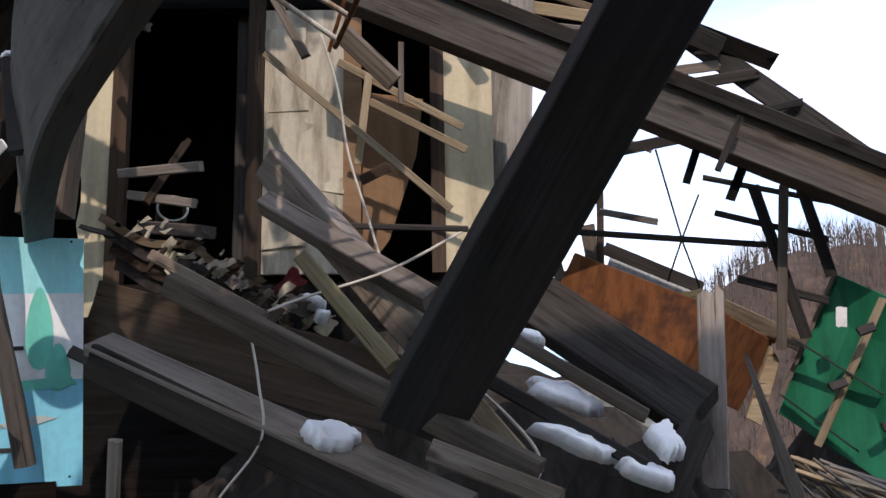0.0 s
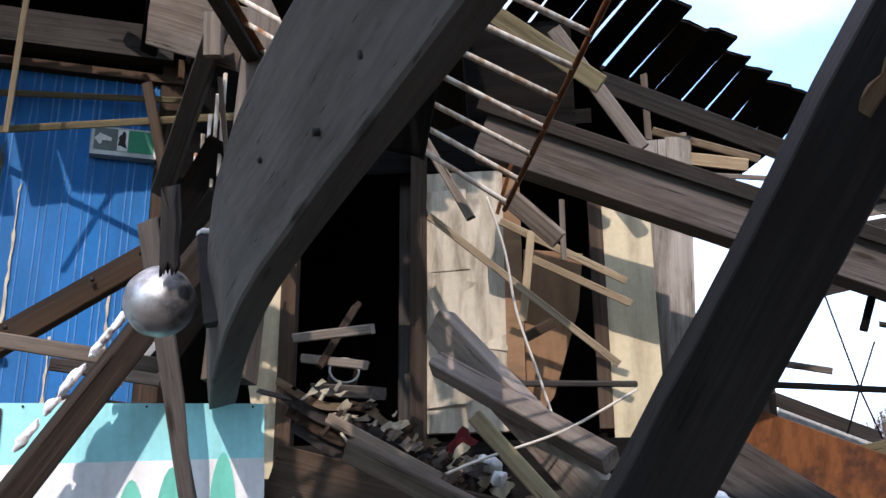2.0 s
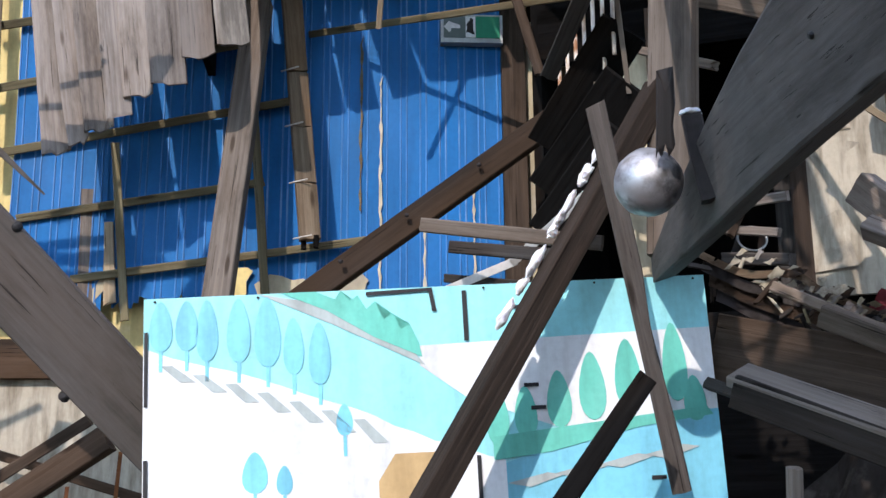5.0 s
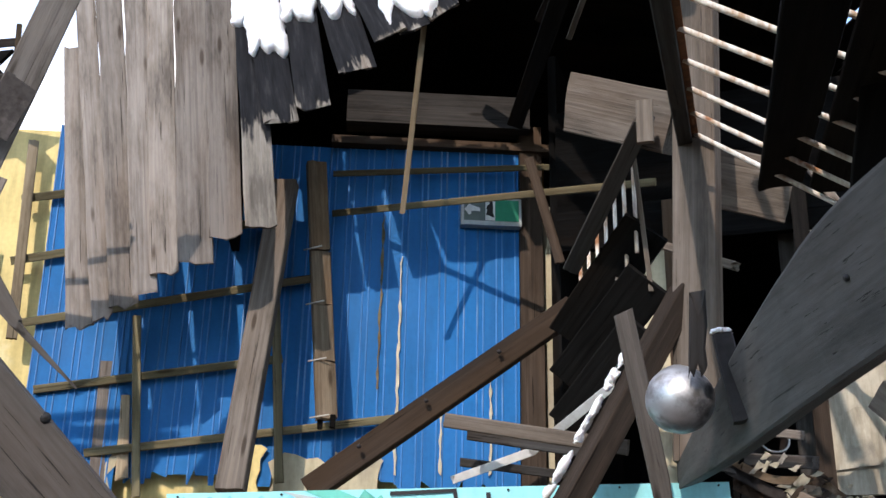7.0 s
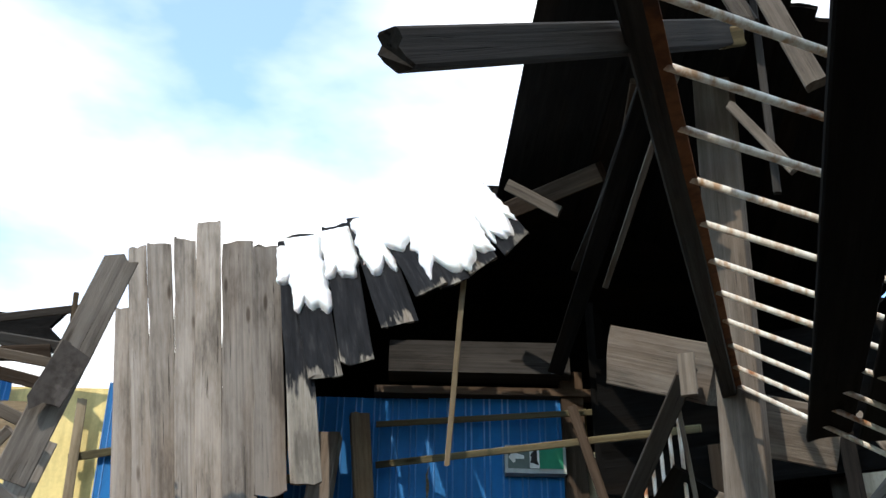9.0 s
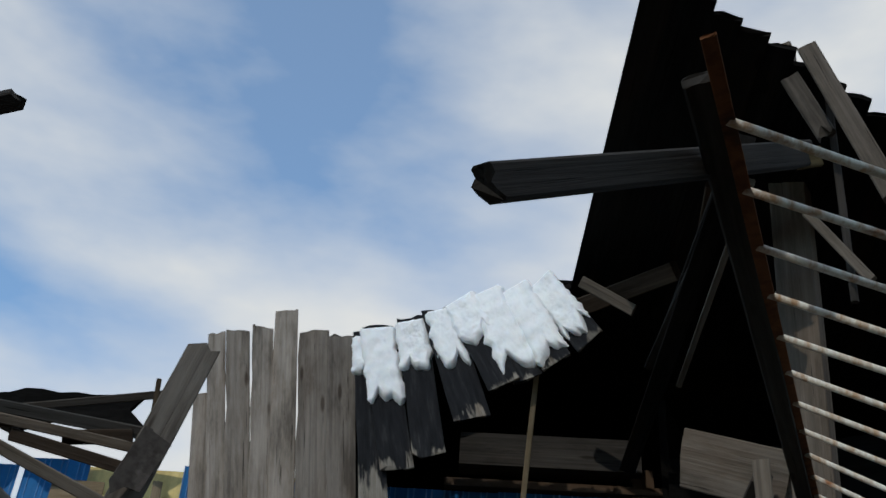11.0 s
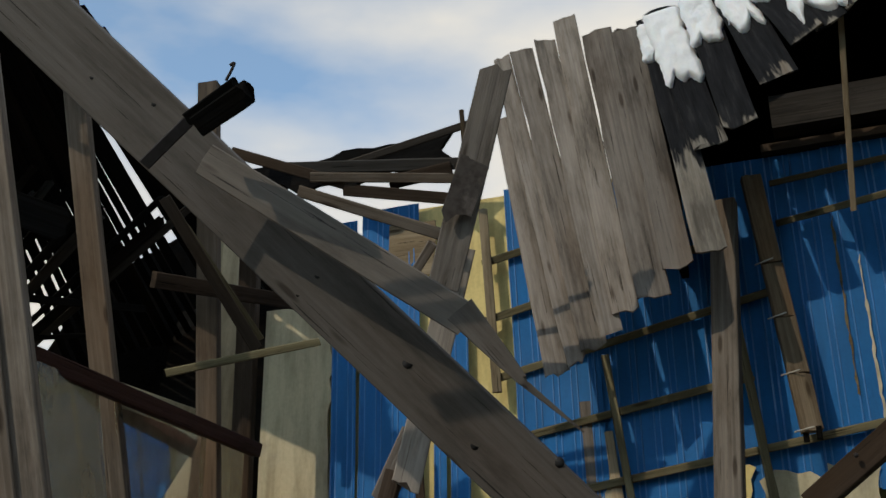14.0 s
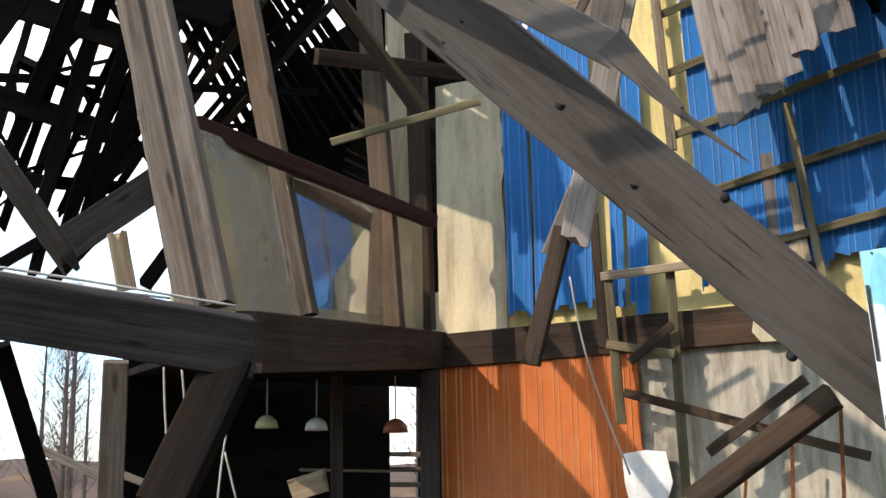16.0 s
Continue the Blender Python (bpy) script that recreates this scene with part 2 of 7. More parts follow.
RAIL = painted("white_rail_paint_flaking_to_rust", (0.66, 0.63, 0.56), (0.25, 0.10, 0.035), 0.95, 0.55, scale=5.0, bump=0.3, grime=(0.55, 0.36, 0.22))
IRON = painted("dark_iron", (0.035, 0.03, 0.03), (0.10, 0.045, 0.02), 0.6, 0.6, metal=0.5, scale=3)
STEEL = painted("dull_dented_silver_metal", (0.50, 0.51, 0.54), (0.16, 0.17, 0.19), 0.95, 0.34, 0.85, scale=7, bump=0.25, streak=(1, 1, 1))
CABLE = painted("grey_white_cable_sheath", (0.52, 0.49, 0.43), (0.4, 0.37, 0.32), 0.4, 0.6)
RUBBLE = painted("dark_rubble", (0.035, 0.03, 0.026), (0.09, 0.08, 0.07), 0.9, 0.95, scale=3, bump=0.6)
FELT = painted("torn_roofing_felt", (0.07, 0.06, 0.055), (0.14, 0.12, 0.11), 0.8, 0.9, scale=3, bump=0.4)
PAPER = painted("crumpled_old_paper", (0.55, 0.50, 0.38), (0.4, 0.34, 0.22), 0.6, 0.9, scale=6, bump=0.3)
RED = painted("faded_red_cloth", (0.16, 0.022, 0.025), (0.2, 0.03, 0.03), 0.6, 0.9, scale=4)
HARDBOARD = painted("brown_hardboard", (0.22, 0.13, 0.07), (0.16, 0.09, 0.05), 0.6, 0.7, scale=1.4)
SHADE_CREAM = painted("cream_enamel_shade", (0.62, 0.62, 0.35), (0.5, 0.48, 0.3), 0.3, 0.4)
SHADE_RED = painted("rust_red_shade", (0.33, 0.10, 0.05), (0.25, 0.08, 0.05), 0.3, 0.4)
TARP = painted("translucent_grey_plastic_sheeting", (0.50, 0.52, 0.52), (0.36, 0.37, 0.37), 0.7, 0.35, scale=3, bump=0.4)
EARTH = painted("frozen_brown_earth", (0.085, 0.06, 0.04), (0.14, 0.11, 0.07), 0.6, 0.95, scale=0.3, bump=0.3, streak=(1, 1, 1))
HILL = painted("leafless_hillside_brush", (0.10, 0.065, 0.05), (0.17, 0.10, 0.05), 0.8, 1.0, scale=0.14, bump=0.6, streak=(1, 1, 1))
TWIG = painted("bare_twig_bark", (0.09, 0.07, 0.06), (0.13, 0.11, 0.1), 0.4, 0.95)


def glass_material():
    m, n, l, b = material("dusty_window_glass")
    co, rnd = object_shift(n, l)
    dust = noise_node(n, l, co, 2.5, 6, 0.6)
    b.inputs["Base Color"].default_value = (0.75, 0.78, 0.74, 1)
    b.inputs["Transmission Weight"].default_value = 1.0
    b.inputs["IOR"].default_value = 1.6
    l.new(ramp_node(n, l, dust, [(0.4, (0.0, 0.0, 0.0)), (0.8, (0.12, 0.12, 0.12))]), b.inputs["Roughness"])
    b.inputs["IOR"].default_value = 1.3
    # tan film: dust, and a tint for the cream wall the pane would mirror
    film, mix = n.new("ShaderNodeBsdfDiffuse"), n.new("ShaderNodeMixShader")
    film.inputs["Color"].default_value = (0.34, 0.29, 0.20, 1)
    l.new(ramp_node(n, l, dust, [(0.35, (0.25, 0.25, 0.25)), (0.75, (0.6, 0.6, 0.6))]), mix.inputs["Fac"])
    out = [x for x in n if x.type == "OUTPUT_MATERIAL"][0]
    l.new(b.outputs["BSDF"], mix.inputs[1]), l.new(film.outputs["BSDF"], mix.inputs[2])
    l.new(mix.outputs["Shader"], out.inputs["Surface"])
    return m


GLASS = glass_material()


def snow_material():
    m, n, l, b = material("settled_snow")
    co, rnd = object_shift(n, l)
    fine, big = noise_node(n, l, co, 60, 6, 0.7), noise_node(n, l, co, 9, 4, 0.6)
    l.new(ramp_node(n, l, big, [(0.2, (0.72, 0.74, 0.78)), (0.6, (0.86, 0.87, 0.89))]), b.inputs["Base Color"])
    b.inputs["Roughness"].default_value = 0.7
    b.inputs["Subsurface Weight"].default_value = 0.15
    b.inputs["Subsurface Radius"].default_value = (0.01, 0.015, 0.02)
    bp = n.new("ShaderNodeBump")
    bp.inputs["Strength"].default_value, bp.inputs["Distance"].default_value = 0.5, 0.01
    l.new(fine, bp.inputs["Height"]), l.new(bp.outputs["Normal"], b.inputs["Normal"])
    return m


SNOW = snow_material()
rng = random.Random(7)


# ---- builders ----
def obj(name, bm, mat, parent=None, label="", category="", kind="", group="", smooth=False):
    me = bpy.data.meshes.new(name)
    bmesh.ops.recalc_face_normals(bm, faces=bm.faces)
    if smooth:
        for fc in bm.faces:
            fc.smooth = True
    bm.to_mesh(me)
    bm.free()
    for mt in (mat if isinstance(mat, (list, tuple)) else [mat]):
        me.materials.append(mt)
    ob = new(name, me)
    if parent is not None:
        ob.parent = parent
    return tagged(ob, label, category, group, kind)


def part(name, bm, mat, parent, label="", smooth=False):
    return obj(name, bm, mat, parent, label, smooth=smooth)


def axes(a, b, face):
    x = (Vector(b) - Vector(a)).normalized()
    z = Vector(face)
    z = (z - x * z.dot(x)).normalized()
    y = z.cross(x)
    return Matrix((x, y, z)).transposed().to_4x4()


def plank_mesh(length, w, th, jag=0.004, jag0=0.004, taper=1.0, bow=0.0, wob=0.012, chip=0.0, cols=5):
    """A sawn board: chamfered edges, slightly uneven width, broken ends if jag > 0."""
    bm = bmesh.new()
    c = min(0.006, th * 0.2, w * 0.2)
    n = max(3, min(14, int(length / 0.22)))
    ys = [-w / 2 + c + (w - 2 * c) * i / (cols - 1) for i in range(cols)]
    prof = [(-w / 2, -th / 2 + c), (-w / 2, th / 2 - c)] + [(y, th / 2) for y in ys] + [(w / 2, th / 2 - c), (w / 2, -th / 2 + c)] + [(y, -th / 2) for y in reversed(ys)]
    e0, e1 = [rng.uniform(-1, 1) for _ in range(cols + 2)], [rng.uniform(-1, 1) for _ in range(cols + 2)]

    def end(e, y):
        u = (y / w + 0.5) * (cols + 1)
        return e[max(0, min(cols + 1, int(round(u))))]

    rings, ph = [], rng.uniform(0, 9)
    for i in range(n + 1):
        f = i / n
        k = (1 + (taper - 1) * f) * (1 + wob * math.sin(ph + 5 * f) + rng.uniform(-wob, wob) * 0.5)
        off, lift = rng.uniform(-wob, wob) * w * 0.25, bow * 4 * f * (1 - f)
        dent = rng.uniform(0, chip) if rng.random() < 0.4 else 0
        ring = []
        for y, z in prof:
            x = f * length
            if i == n:
                x += jag * end(e1, y)
            if i == 0:
                x += jag0 * end(e0, y)
            yy = y * k + off
            if y > w * 0.3:
                yy -= dent
            ring.append(bm.verts.new((x, yy, z + lift)))
        rings.append(ring)
    m = len(prof)
    for r0, r1 in zip(rings, rings[1:]):
        for j in range(m):
            bm.faces.new((r0[j], r0[(j + 1) % m], r1[(j + 1) % m], r1[j]))
    bm.faces.new(rings[0]), bm.faces.new(list(reversed(rings[-1])))
    return bm


def plank(name, a, b, w, th, mat, face, label="", category="", tilt=0.0, parent=None, group="", kind="", **more):
    """A beam, board or batten from a to b whose broad side looks along face."""
    m = Matrix.Translation(a) @ axes(a, b, face) @ pose(0, 0, 0, tilt, 0, 0)
    ob = obj(name, plank_mesh((Vector(b) - Vector(a)).length, w, th, **more), mat, parent, label, category, kind, group)
    ob.matrix_world = m
    return ob


def tube_mesh(points, r, sides=8, radii=None):
    bm = bmesh.new()
    pts, rings = [Vector(p) for p in points], []
    for i, p in enumerate(pts):
        d = (pts[min(i + 1, len(pts) - 1)] - pts[max(i - 1, 0)]).normalized()
        s = d.cross(Vector((0.31, 0.27, 0.91))).normalized()
        u = s.cross(d)
        rr = radii[i] if radii else r
        rings.append([bm.verts.new(p + rr * (s * math.cos(2 * math.pi * k / sides) + u * math.sin(2 * math.pi * k / sides))) for k in range(sides)])
    for r0, r1 in zip(rings, rings[1:]):
        for j in range(sides):
            bm.faces.new((r0[j], r0[(j + 1) % sides], r1[(j + 1) % sides], r1[j]))
    bm.faces.new(rings[0]), bm.faces.new(list(reversed(rings[-1])))
    return bm


def tube(name, points, r, mat, label="", category="", parent=None, sides=8, radii=None, group=""):
    return obj(name, tube_mesh(points, r, sides, radii), mat, parent, label, category, group=group, smooth=True)


def curve_points(pts, n=8):
    """A smooth line through a few places."""
    p = [Vector(q) for q in pts]
    p = [p[0] * 2 - p[1]] + p + [p[-1] * 2 - p[-2]]
    out = []
    for i in range(1, len(p) - 2):
        for k in range(n):
            t = k / n
            out.append(0.5 * (2 * p[i] + (p[i + 1] - p[i - 1]) * t + (2 * p[i - 1] - 5 * p[i] + 4 * p[i + 1] - p[i + 2]) * t * t + (3 * p[i] - p[i - 1] - 3 * p[i + 1] + p[i + 2]) * t ** 3))
    return out + [p[-2]]


def wall_frame(point, degrees):
    """x along the wall, y into the wall, z up."""
    return pose(point[0], point[1], 0, 0, 0, degrees)


BLUE_WALL = wall_frame((-3.3, 6.5), 25)
MURAL_AT = Matrix.Translation((-1.431, 4.457, 2.646)) @ pose(0, 0, 0, 0, 0, 23.9) @ pose(0, 0, 0, 0, -2.7, 0) @ Matrix.Translation((0, 0, -2.646))
DOOR_WALL = wall_frame((-1.0, 6.2), 3)


def slab_mesh(s0, s1, z0, z1, off, th, rough=0.0, torn=(0, 0, 0, 0), step=0.12):
    """An upright sheet on a wall, its face off metres in front of the wall's plane; torn: raggedness of the left, right, bottom, top edge."""
    bm = bmesh.new()
    nx, nz = max(1, min(40, int((s1 - s0) / step))), max(1, min(40, int((z1 - z0) / step)))
    if not any(torn) and not rough:
        nx = nz = 1
    grid = {}
    el, er = [rng.uniform(-1, 1) for _ in range(nz + 1)], [rng.uniform(-1, 1) for _ in range(nz + 1)]
    eb, et = [rng.uniform(-1, 1) for _ in range(nx + 1)], [rng.uniform(-1, 1) for _ in range(nx + 1)]
    for i in range(nx + 1):
        for j in range(nz + 1):
            x, z = s0 + (s1 - s0) * i / nx, z0 + (z1 - z0) * j / nz
            x += torn[0] * el[j] * (i == 0) + torn[1] * er[j] * (i == nx)
            z += torn[2] * eb[i] * (j == 0) + torn[3] * et[i] * (j == nz)
            d = rough * noise.noise(Vector((x * 2.1, z * 2.1, off * 7)))
            grid[i, j] = (bm.verts.new((x, -off + d, z)), bm.verts.new((x, -off + d + th, z)))
    for i in range(nx):
        for j in range(nz):
            q = [grid[i, j], grid[i + 1, j], grid[i + 1, j + 1], grid[i, j + 1]]
            bm.faces.new([v[0] for v in q]), bm.faces.new([v[1] for v in reversed(q)])
    edge = [grid[i, 0] for i in range(nx + 1)] + [grid[nx, j] for j in range(1, nz + 1)] + [grid[i, nz] for i in range(nx - 1, -1, -1)] + [grid[0, j] for j in range(nz - 1, 0, -1)]
    for a, b in zip(edge, edge[1:] + edge[:1]):
        bm.faces.new((a[0], a[1], b[1], b[0]))
    return bm


def slab(name, at, s0, s1, z0, z1, off, th, mat, label="", category="", kind="", parent=None, group="", **more):
    ob = obj(name, slab_mesh(s0, s1, z0, z1, off, th, **more), mat, parent, label, category, kind, group)
    if z1 - z0 > 1.4 * (s1 - s0) and mat in (BROWN, DARK, GREY, BLACK, PALE, HARDBOARD):
        up = Matrix.Rotation(radians(90), 4, "Y")
        ob.data.transform(up)
        at = at @ up.inverted()
    ob.matrix_world = at
    return ob


def ribbed(name, at, s0, s1, z0, z1, off, mats, label, category="metal sheet", torn=0.05, pitch=0.093, lean=0.0, curl=0.0, kind="", group=""):
    """A ribbed cladding sheet: narrow raised ribs in pairs, ragged lower edge."""
    bm = bmesh.new()
    xs, hs, rib = [], [], []
    x, k = s0, 0
    while x < s1:
        g = pitch if k % 2 else pitch * 0.45
        for dx, h in ((0, 0), (0.004, 0.007), (0.009, 0.007), (0.013, 0)):
            if x + dx < s1:
                xs.append(x + dx), hs.append(h)
        x += g
        k += 1
    xs.append(s1), hs.append(0)
    nz = 7
    low = [rng.uniform(-1, 1) for _ in range(400)]
    cols = []
    for i, (x, h) in enumerate(zip(xs, hs)):
        col = []
        for j in range(nz + 1):
            f = j / nz
            z = z0 + (z1 - z0) * f + (torn * low[i // 3] if j == 0 else 0)
            bend = curl * (1 - f) ** 2 + 0.012 * noise.noise(Vector((x * 1.7, z * 1.3, off)))
            xx = x + lean * (1 - f) + 0.4 * curl * (1 - f) * math.sin(3 * f)
            col.append((bm.verts.new((xx, -off - h - bend, z)), bm.verts.new((xx, -off - h - bend + 0.004, z))))
        cols.append(col)
    for i in range(len(cols) - 1):
        for j in range(nz):
            q = (cols[i][j], cols[i + 1][j], cols[i + 1][j + 1], cols[i][j + 1])
            fr = bm.faces.new([v[0] for v in q])
            # rib faces take the paler colour as a painted highlight
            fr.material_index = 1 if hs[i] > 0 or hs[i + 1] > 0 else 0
            bm.faces.new([v[1] for v in reversed(q)])
    ends = [cols[0], cols[-1]]
    for col in ends:
        for j in range(nz):
            bm.faces.new((col[j][0], col[j][1], col[j + 1][1], col[j + 1][0]))
    for i in range(len(cols) - 1):
        for j in (0, nz):
            bm.faces.new((cols[i][j][0], cols[i][j][1], cols[i + 1][j][1], cols[i + 1][j][0]))
    ob = obj(name, bm, mats, None, label, category, kind, group)
    ob.matrix_world = at
    return ob


def prism(name, pts, depth, at, mat, label="", category="", parent=None, kind="", group=""):
    """A flat plate of the given outline (s, z) on a wall frame, depth thick: from off to off - thick."""
    off, th = depth
    bm = bmesh.new()
    fr = [bm.verts.new((x, -off, z)) for x, z in pts]
    bk = [bm.verts.new((x, -off + th, z)) for x, z in pts]
    bm.faces.new(fr), bm.faces.new(list(reversed(bk)))
    for i in range(len(pts)):
        j = (i + 1) % len(pts)
        bm.faces.new((fr[i], fr[j], bk[j], bk[i]))
    bmesh.ops.triangulate(bm, faces=[f for f in bm.faces if len(f.verts) > 4])
    ob = obj(name, bm, mat, parent, label, category, kind, group)
    if parent is None:
        ob.matrix_world = at
    return ob


def slit_deck(name, lb, lt, rb, rt, n, mat, label, gap=0.02, th=0.025, jag=0.12, skip=(), taper=1.0):
    """A boarded roof: boards side by side from the line lb-rb to the line lt-rt, each a part."""
    root = new(name)
    root.location = lb
    bpy.context.view_layer.update()
    tagged(root, label, "roof", kind="structure")
    lb, lt, rb, rt = Vector(lb), Vector(lt), Vector(rb), Vector(rt)
    up = (rb - lb).cross(lt - lb).normalized()
    for i in range(n):
        if i in skip:
            continue
        u = (i + 0.5) / n
        a, b = lb.lerp(rb, u), lt.lerp(rt, u)
        a += (a - b).normalized() * rng.uniform(0, jag)
        b += (b - a).normalized() * rng.uniform(0, jag)
        w = (rb - lb).length / n
        o = plank("board", a, b, w - gap * rng.uniform(0.3, 1.5), th, mat, up, parent=root, jag=0.02, jag0=0.02, tilt=rng.uniform(-3, 3), taper=taper * rng.uniform(0.97, 1.0))
    return root


def wall_between(name, a, b, z0, z1, th, mat, label, category="wall", kind="structure"):
    """An upright wall from a to b in plan."""
    at = wall_frame(a, math.degrees(math.atan2(b[1] - a[1], b[0] - a[0])))
    return slab(name, at, 0, math.hypot(b[0] - a[0], b[1] - a[1]), z0, z1, 0.0, th, mat, label, category, kind)


def box_between(name, quad, depth, mat, label, category, kind="", parent=None):
    """A plate with four given corners, thickened away from its front."""
    a, b, c, d = [Vector(q) for q in quad]
    back = (b - a).cross(d - a).normalized() * depth
    bm = bmesh.new()
    f0 = [bm.verts.new(q) for q in (a, b, c, d)]
    f1 = [bm.verts.new(q + back) for q in (a, b, c, d)]
    bm.faces.new(f0), bm.faces.new(list(reversed(f1)))
    for i in range(4):
        bm.faces.new((f0[i], f1[i], f1[(i + 1) % 4], f0[(i + 1) % 4]))
    bmesh.ops.bevel(bm, geom=list(bm.edges), offset=min(0.006, depth * 0.3), segments=1, affect="EDGES")
    return obj(name, bm, mat, parent, label, category, kind)


def under(ob, root):
    """Make ob a part of root where it stands."""
    ob.parent = root
    ob.matrix_parent_inverse = root.matrix_world.inverted()
    return ob


def snow_patch(name, centre, u, v, su, sv, h, label, seed=0, ragged=0.35, group="", cut=0.25):
    """A lump of settled snow lying on a surface spanned by u and v."""
    r = random.Random(seed)
    u, v = Vector(u).normalized(), Vector(v).normalized()
    v = (v - u * v.dot(u)).normalized()
    nrm = u.cross(v)
    bm = bmesh.new()
    rings, sides = 9, 72
    lobes = [(r.uniform(0, 6.28), r.randint(2, 5), r.uniform(0.2, 0.7)) for _ in range(6)]

    def rad(a):
        return 1 + ragged * sum(k * math.sin(m * a + p) for p, m, k in lobes) / 3 + 0.15 * noise.fractal(Vector((math.cos(a) * 4, math.sin(a) * 4, seed)), 0.6, 2.1, 4) + r.uniform(-0.03, 0.03)

    rs = [max(0.3, rad(2 * math.pi * j / sides)) for j in range(sides)]
    top = bm.verts.new(Vector(centre) + nrm * h)
    prev = None
    for i in range(1, rings + 1):
        f = i / rings
        hh = h * math.sqrt(max(0, 1 - f ** 9)) - (0.006 if i == rings else 0)
        ring = []
        for j in range(sides):
            a = 2 * math.pi * j / sides
            k = f * rs[j]
            p = Vector(centre) + u * su * k * math.cos(a) + v * sv * k * math.sin(a)
            hz = hh * (1 + 0.2 * noise.fractal(p * 14, 0.9, 2.0, 3)) if i < rings else hh
            ring.append(bm.verts.new(p + nrm * hz))
        for j in range(sides):
            k = (j + 1) % sides
            bm.faces.new((top, ring[j], ring[k])) if prev is None else bm.faces.new((prev[j], ring[j], ring[k], prev[k]))
        prev = ring
    bm.faces.new(list(reversed(prev)))
    return obj(name, bm, SNOW, None, label, "snow", "", group, smooth=True)


def crumpled(name, p, size, mat, nrm, label, category, group="", seed=0, rough=0.5):
    """A small crumpled scrap of sheet, with an uneven outline."""
    r = random.Random(seed)
    u = Vector(nrm).normalized().orthogonal().normalized()
    v = Vector(nrm).normalized().cross(u)
    su, sv = size * r.uniform(0.6, 1.2), size * r.uniform(0.35, 0.8)
    bm = bmesh.new()
    g = {}
    for i in range(7):
        for j in range(5):
            c = Vector(p) + u * su * (i / 6 - 0.5 + r.uniform(-0.06, 0.06)) + v * sv * (j / 4 - 0.5 + r.uniform(-0.09, 0.09))
            g[i, j] = bm.verts.new(c + Vector(nrm).normalized() * size * rough * noise.noise(c * (1.4 / size)))
    for i in range(6):
        for j in range(4):
            bm.faces.new((g[i, j], g[i + 1, j], g[i + 1, j + 1], g[i, j + 1]))
    bmesh.ops.solidify(bm, geom=bm.faces[:], thickness=0.004)
    return obj(name, bm, mat, None, label, category, "", group)


def ribbon(name, pts, side, width, mat, label, category, group=""):
    """A bent strip of sheet that follows a line of points."""
    bm = bmesh.new()
    s = Vector(side).normalized() * width / 2
    rows = [(bm.verts.new(Vector(q) - s * (1 + 0.15 * noise.noise(Vector(q) * 9))), bm.verts.new(Vector(q) + s * (1 + 0.15 * noise.noise(Vector(q) * 7)))) for q in pts]
    for (a0, a1), (b0, b1) in zip(rows, rows[1:]):
        bm.faces.new((a0, a1, b1, b0))
    bmesh.ops.solidify(bm, geom=bm.faces[:], thickness=0.006)
    return obj(name, bm, mat, None, label, category, "", group, smooth=True)


# ---- ground and distance ----
def ground():
    bm = bmesh.new()
    bmesh.ops.create_grid(bm, x_segments=60, y_segments=60, size=900)
    for v in bm.verts:
        d = v.co.xy.length
        v.co.z = 0.0 if d < 40 else 0.6 * noise.noise(v.co * 0.02) - 0.004 * (d - 40)
    return obj("ground", bm, EARTH, None, "frozen brown earth with thin old snow", "ground", "structure", smooth=True)


ground()


def hillside():
    """A wooded hill far behind, rising to the right of the ruined hall."""
    bm = bmesh.new()
    nx, ny, grid = 60, 14, {}
    for i in range(nx + 1):
        for j in range(ny + 1):
            x, f = -20 + 150 * i / nx, j / ny
            crest = 8 + 29 / (1 + math.exp(-(x - 24) / 6)) + 1.6 * noise.noise(Vector((x * 0.09, 3, 0)))
            grid[i, j] = bm.verts.new((x, 95 + 60 * f, crest * math.sin(min(1, f * 1.2) * 1.5) - 4 + 1.2 * noise.noise(Vector((x * 0.2, f * 9, 1)))))
    for i in range(nx):
        for j in range(ny):
            bm.faces.new((grid[i, j], grid[i + 1, j], grid[i + 1, j + 1], grid[i, j + 1]))
    hill = obj("hillside", bm, HILL, None, "brown late autumn hillside under leafless woods", "hill", "structure", smooth=True)
    r = random.Random(3)
    tb = bmesh.new()
    for _ in range(3600):
        x, f = r.uniform(10, 120), r.uniform(0.05, 0.85)
        crest = 8 + 29 / (1 + math.exp(-(x - 24) / 6))
        y, z = 95 + 60 * f, crest * math.sin(min(1, f * 1.2) * 1.5) - 4.6
        h = r.uniform(3, 6.5)
        for k in range(4):
            a, rr = r.uniform(0, 6.28), (0.10 if k == 0 else 0.05)
            b0 = Vector((x, y, z + (0 if k == 0 else h * r.uniform(0.3, 0.6))))
            tip = b0 + Vector((math.cos(a) * h * (0.06 if k == 0 else 0.3), 0, h * (1 if k == 0 else 0.45)))
            q = [tb.verts.new(b0 + Vector((rr, 0, 0))), tb.verts.new(b0 - Vector((rr, 0, 0))), tb.verts.new(b0 + Vector((0, rr, 0))), tb.verts.new(tip)]
            tb.faces.new((q[0], q[1], q[3])), tb.faces.new((q[1], q[2], q[3])), tb.faces.new((q[2], q[0], q[3]))
    obj("bare_woods", tb, TWIG, None, "leafless birches covering the far hillside", "woods", "stuff")


hillside()

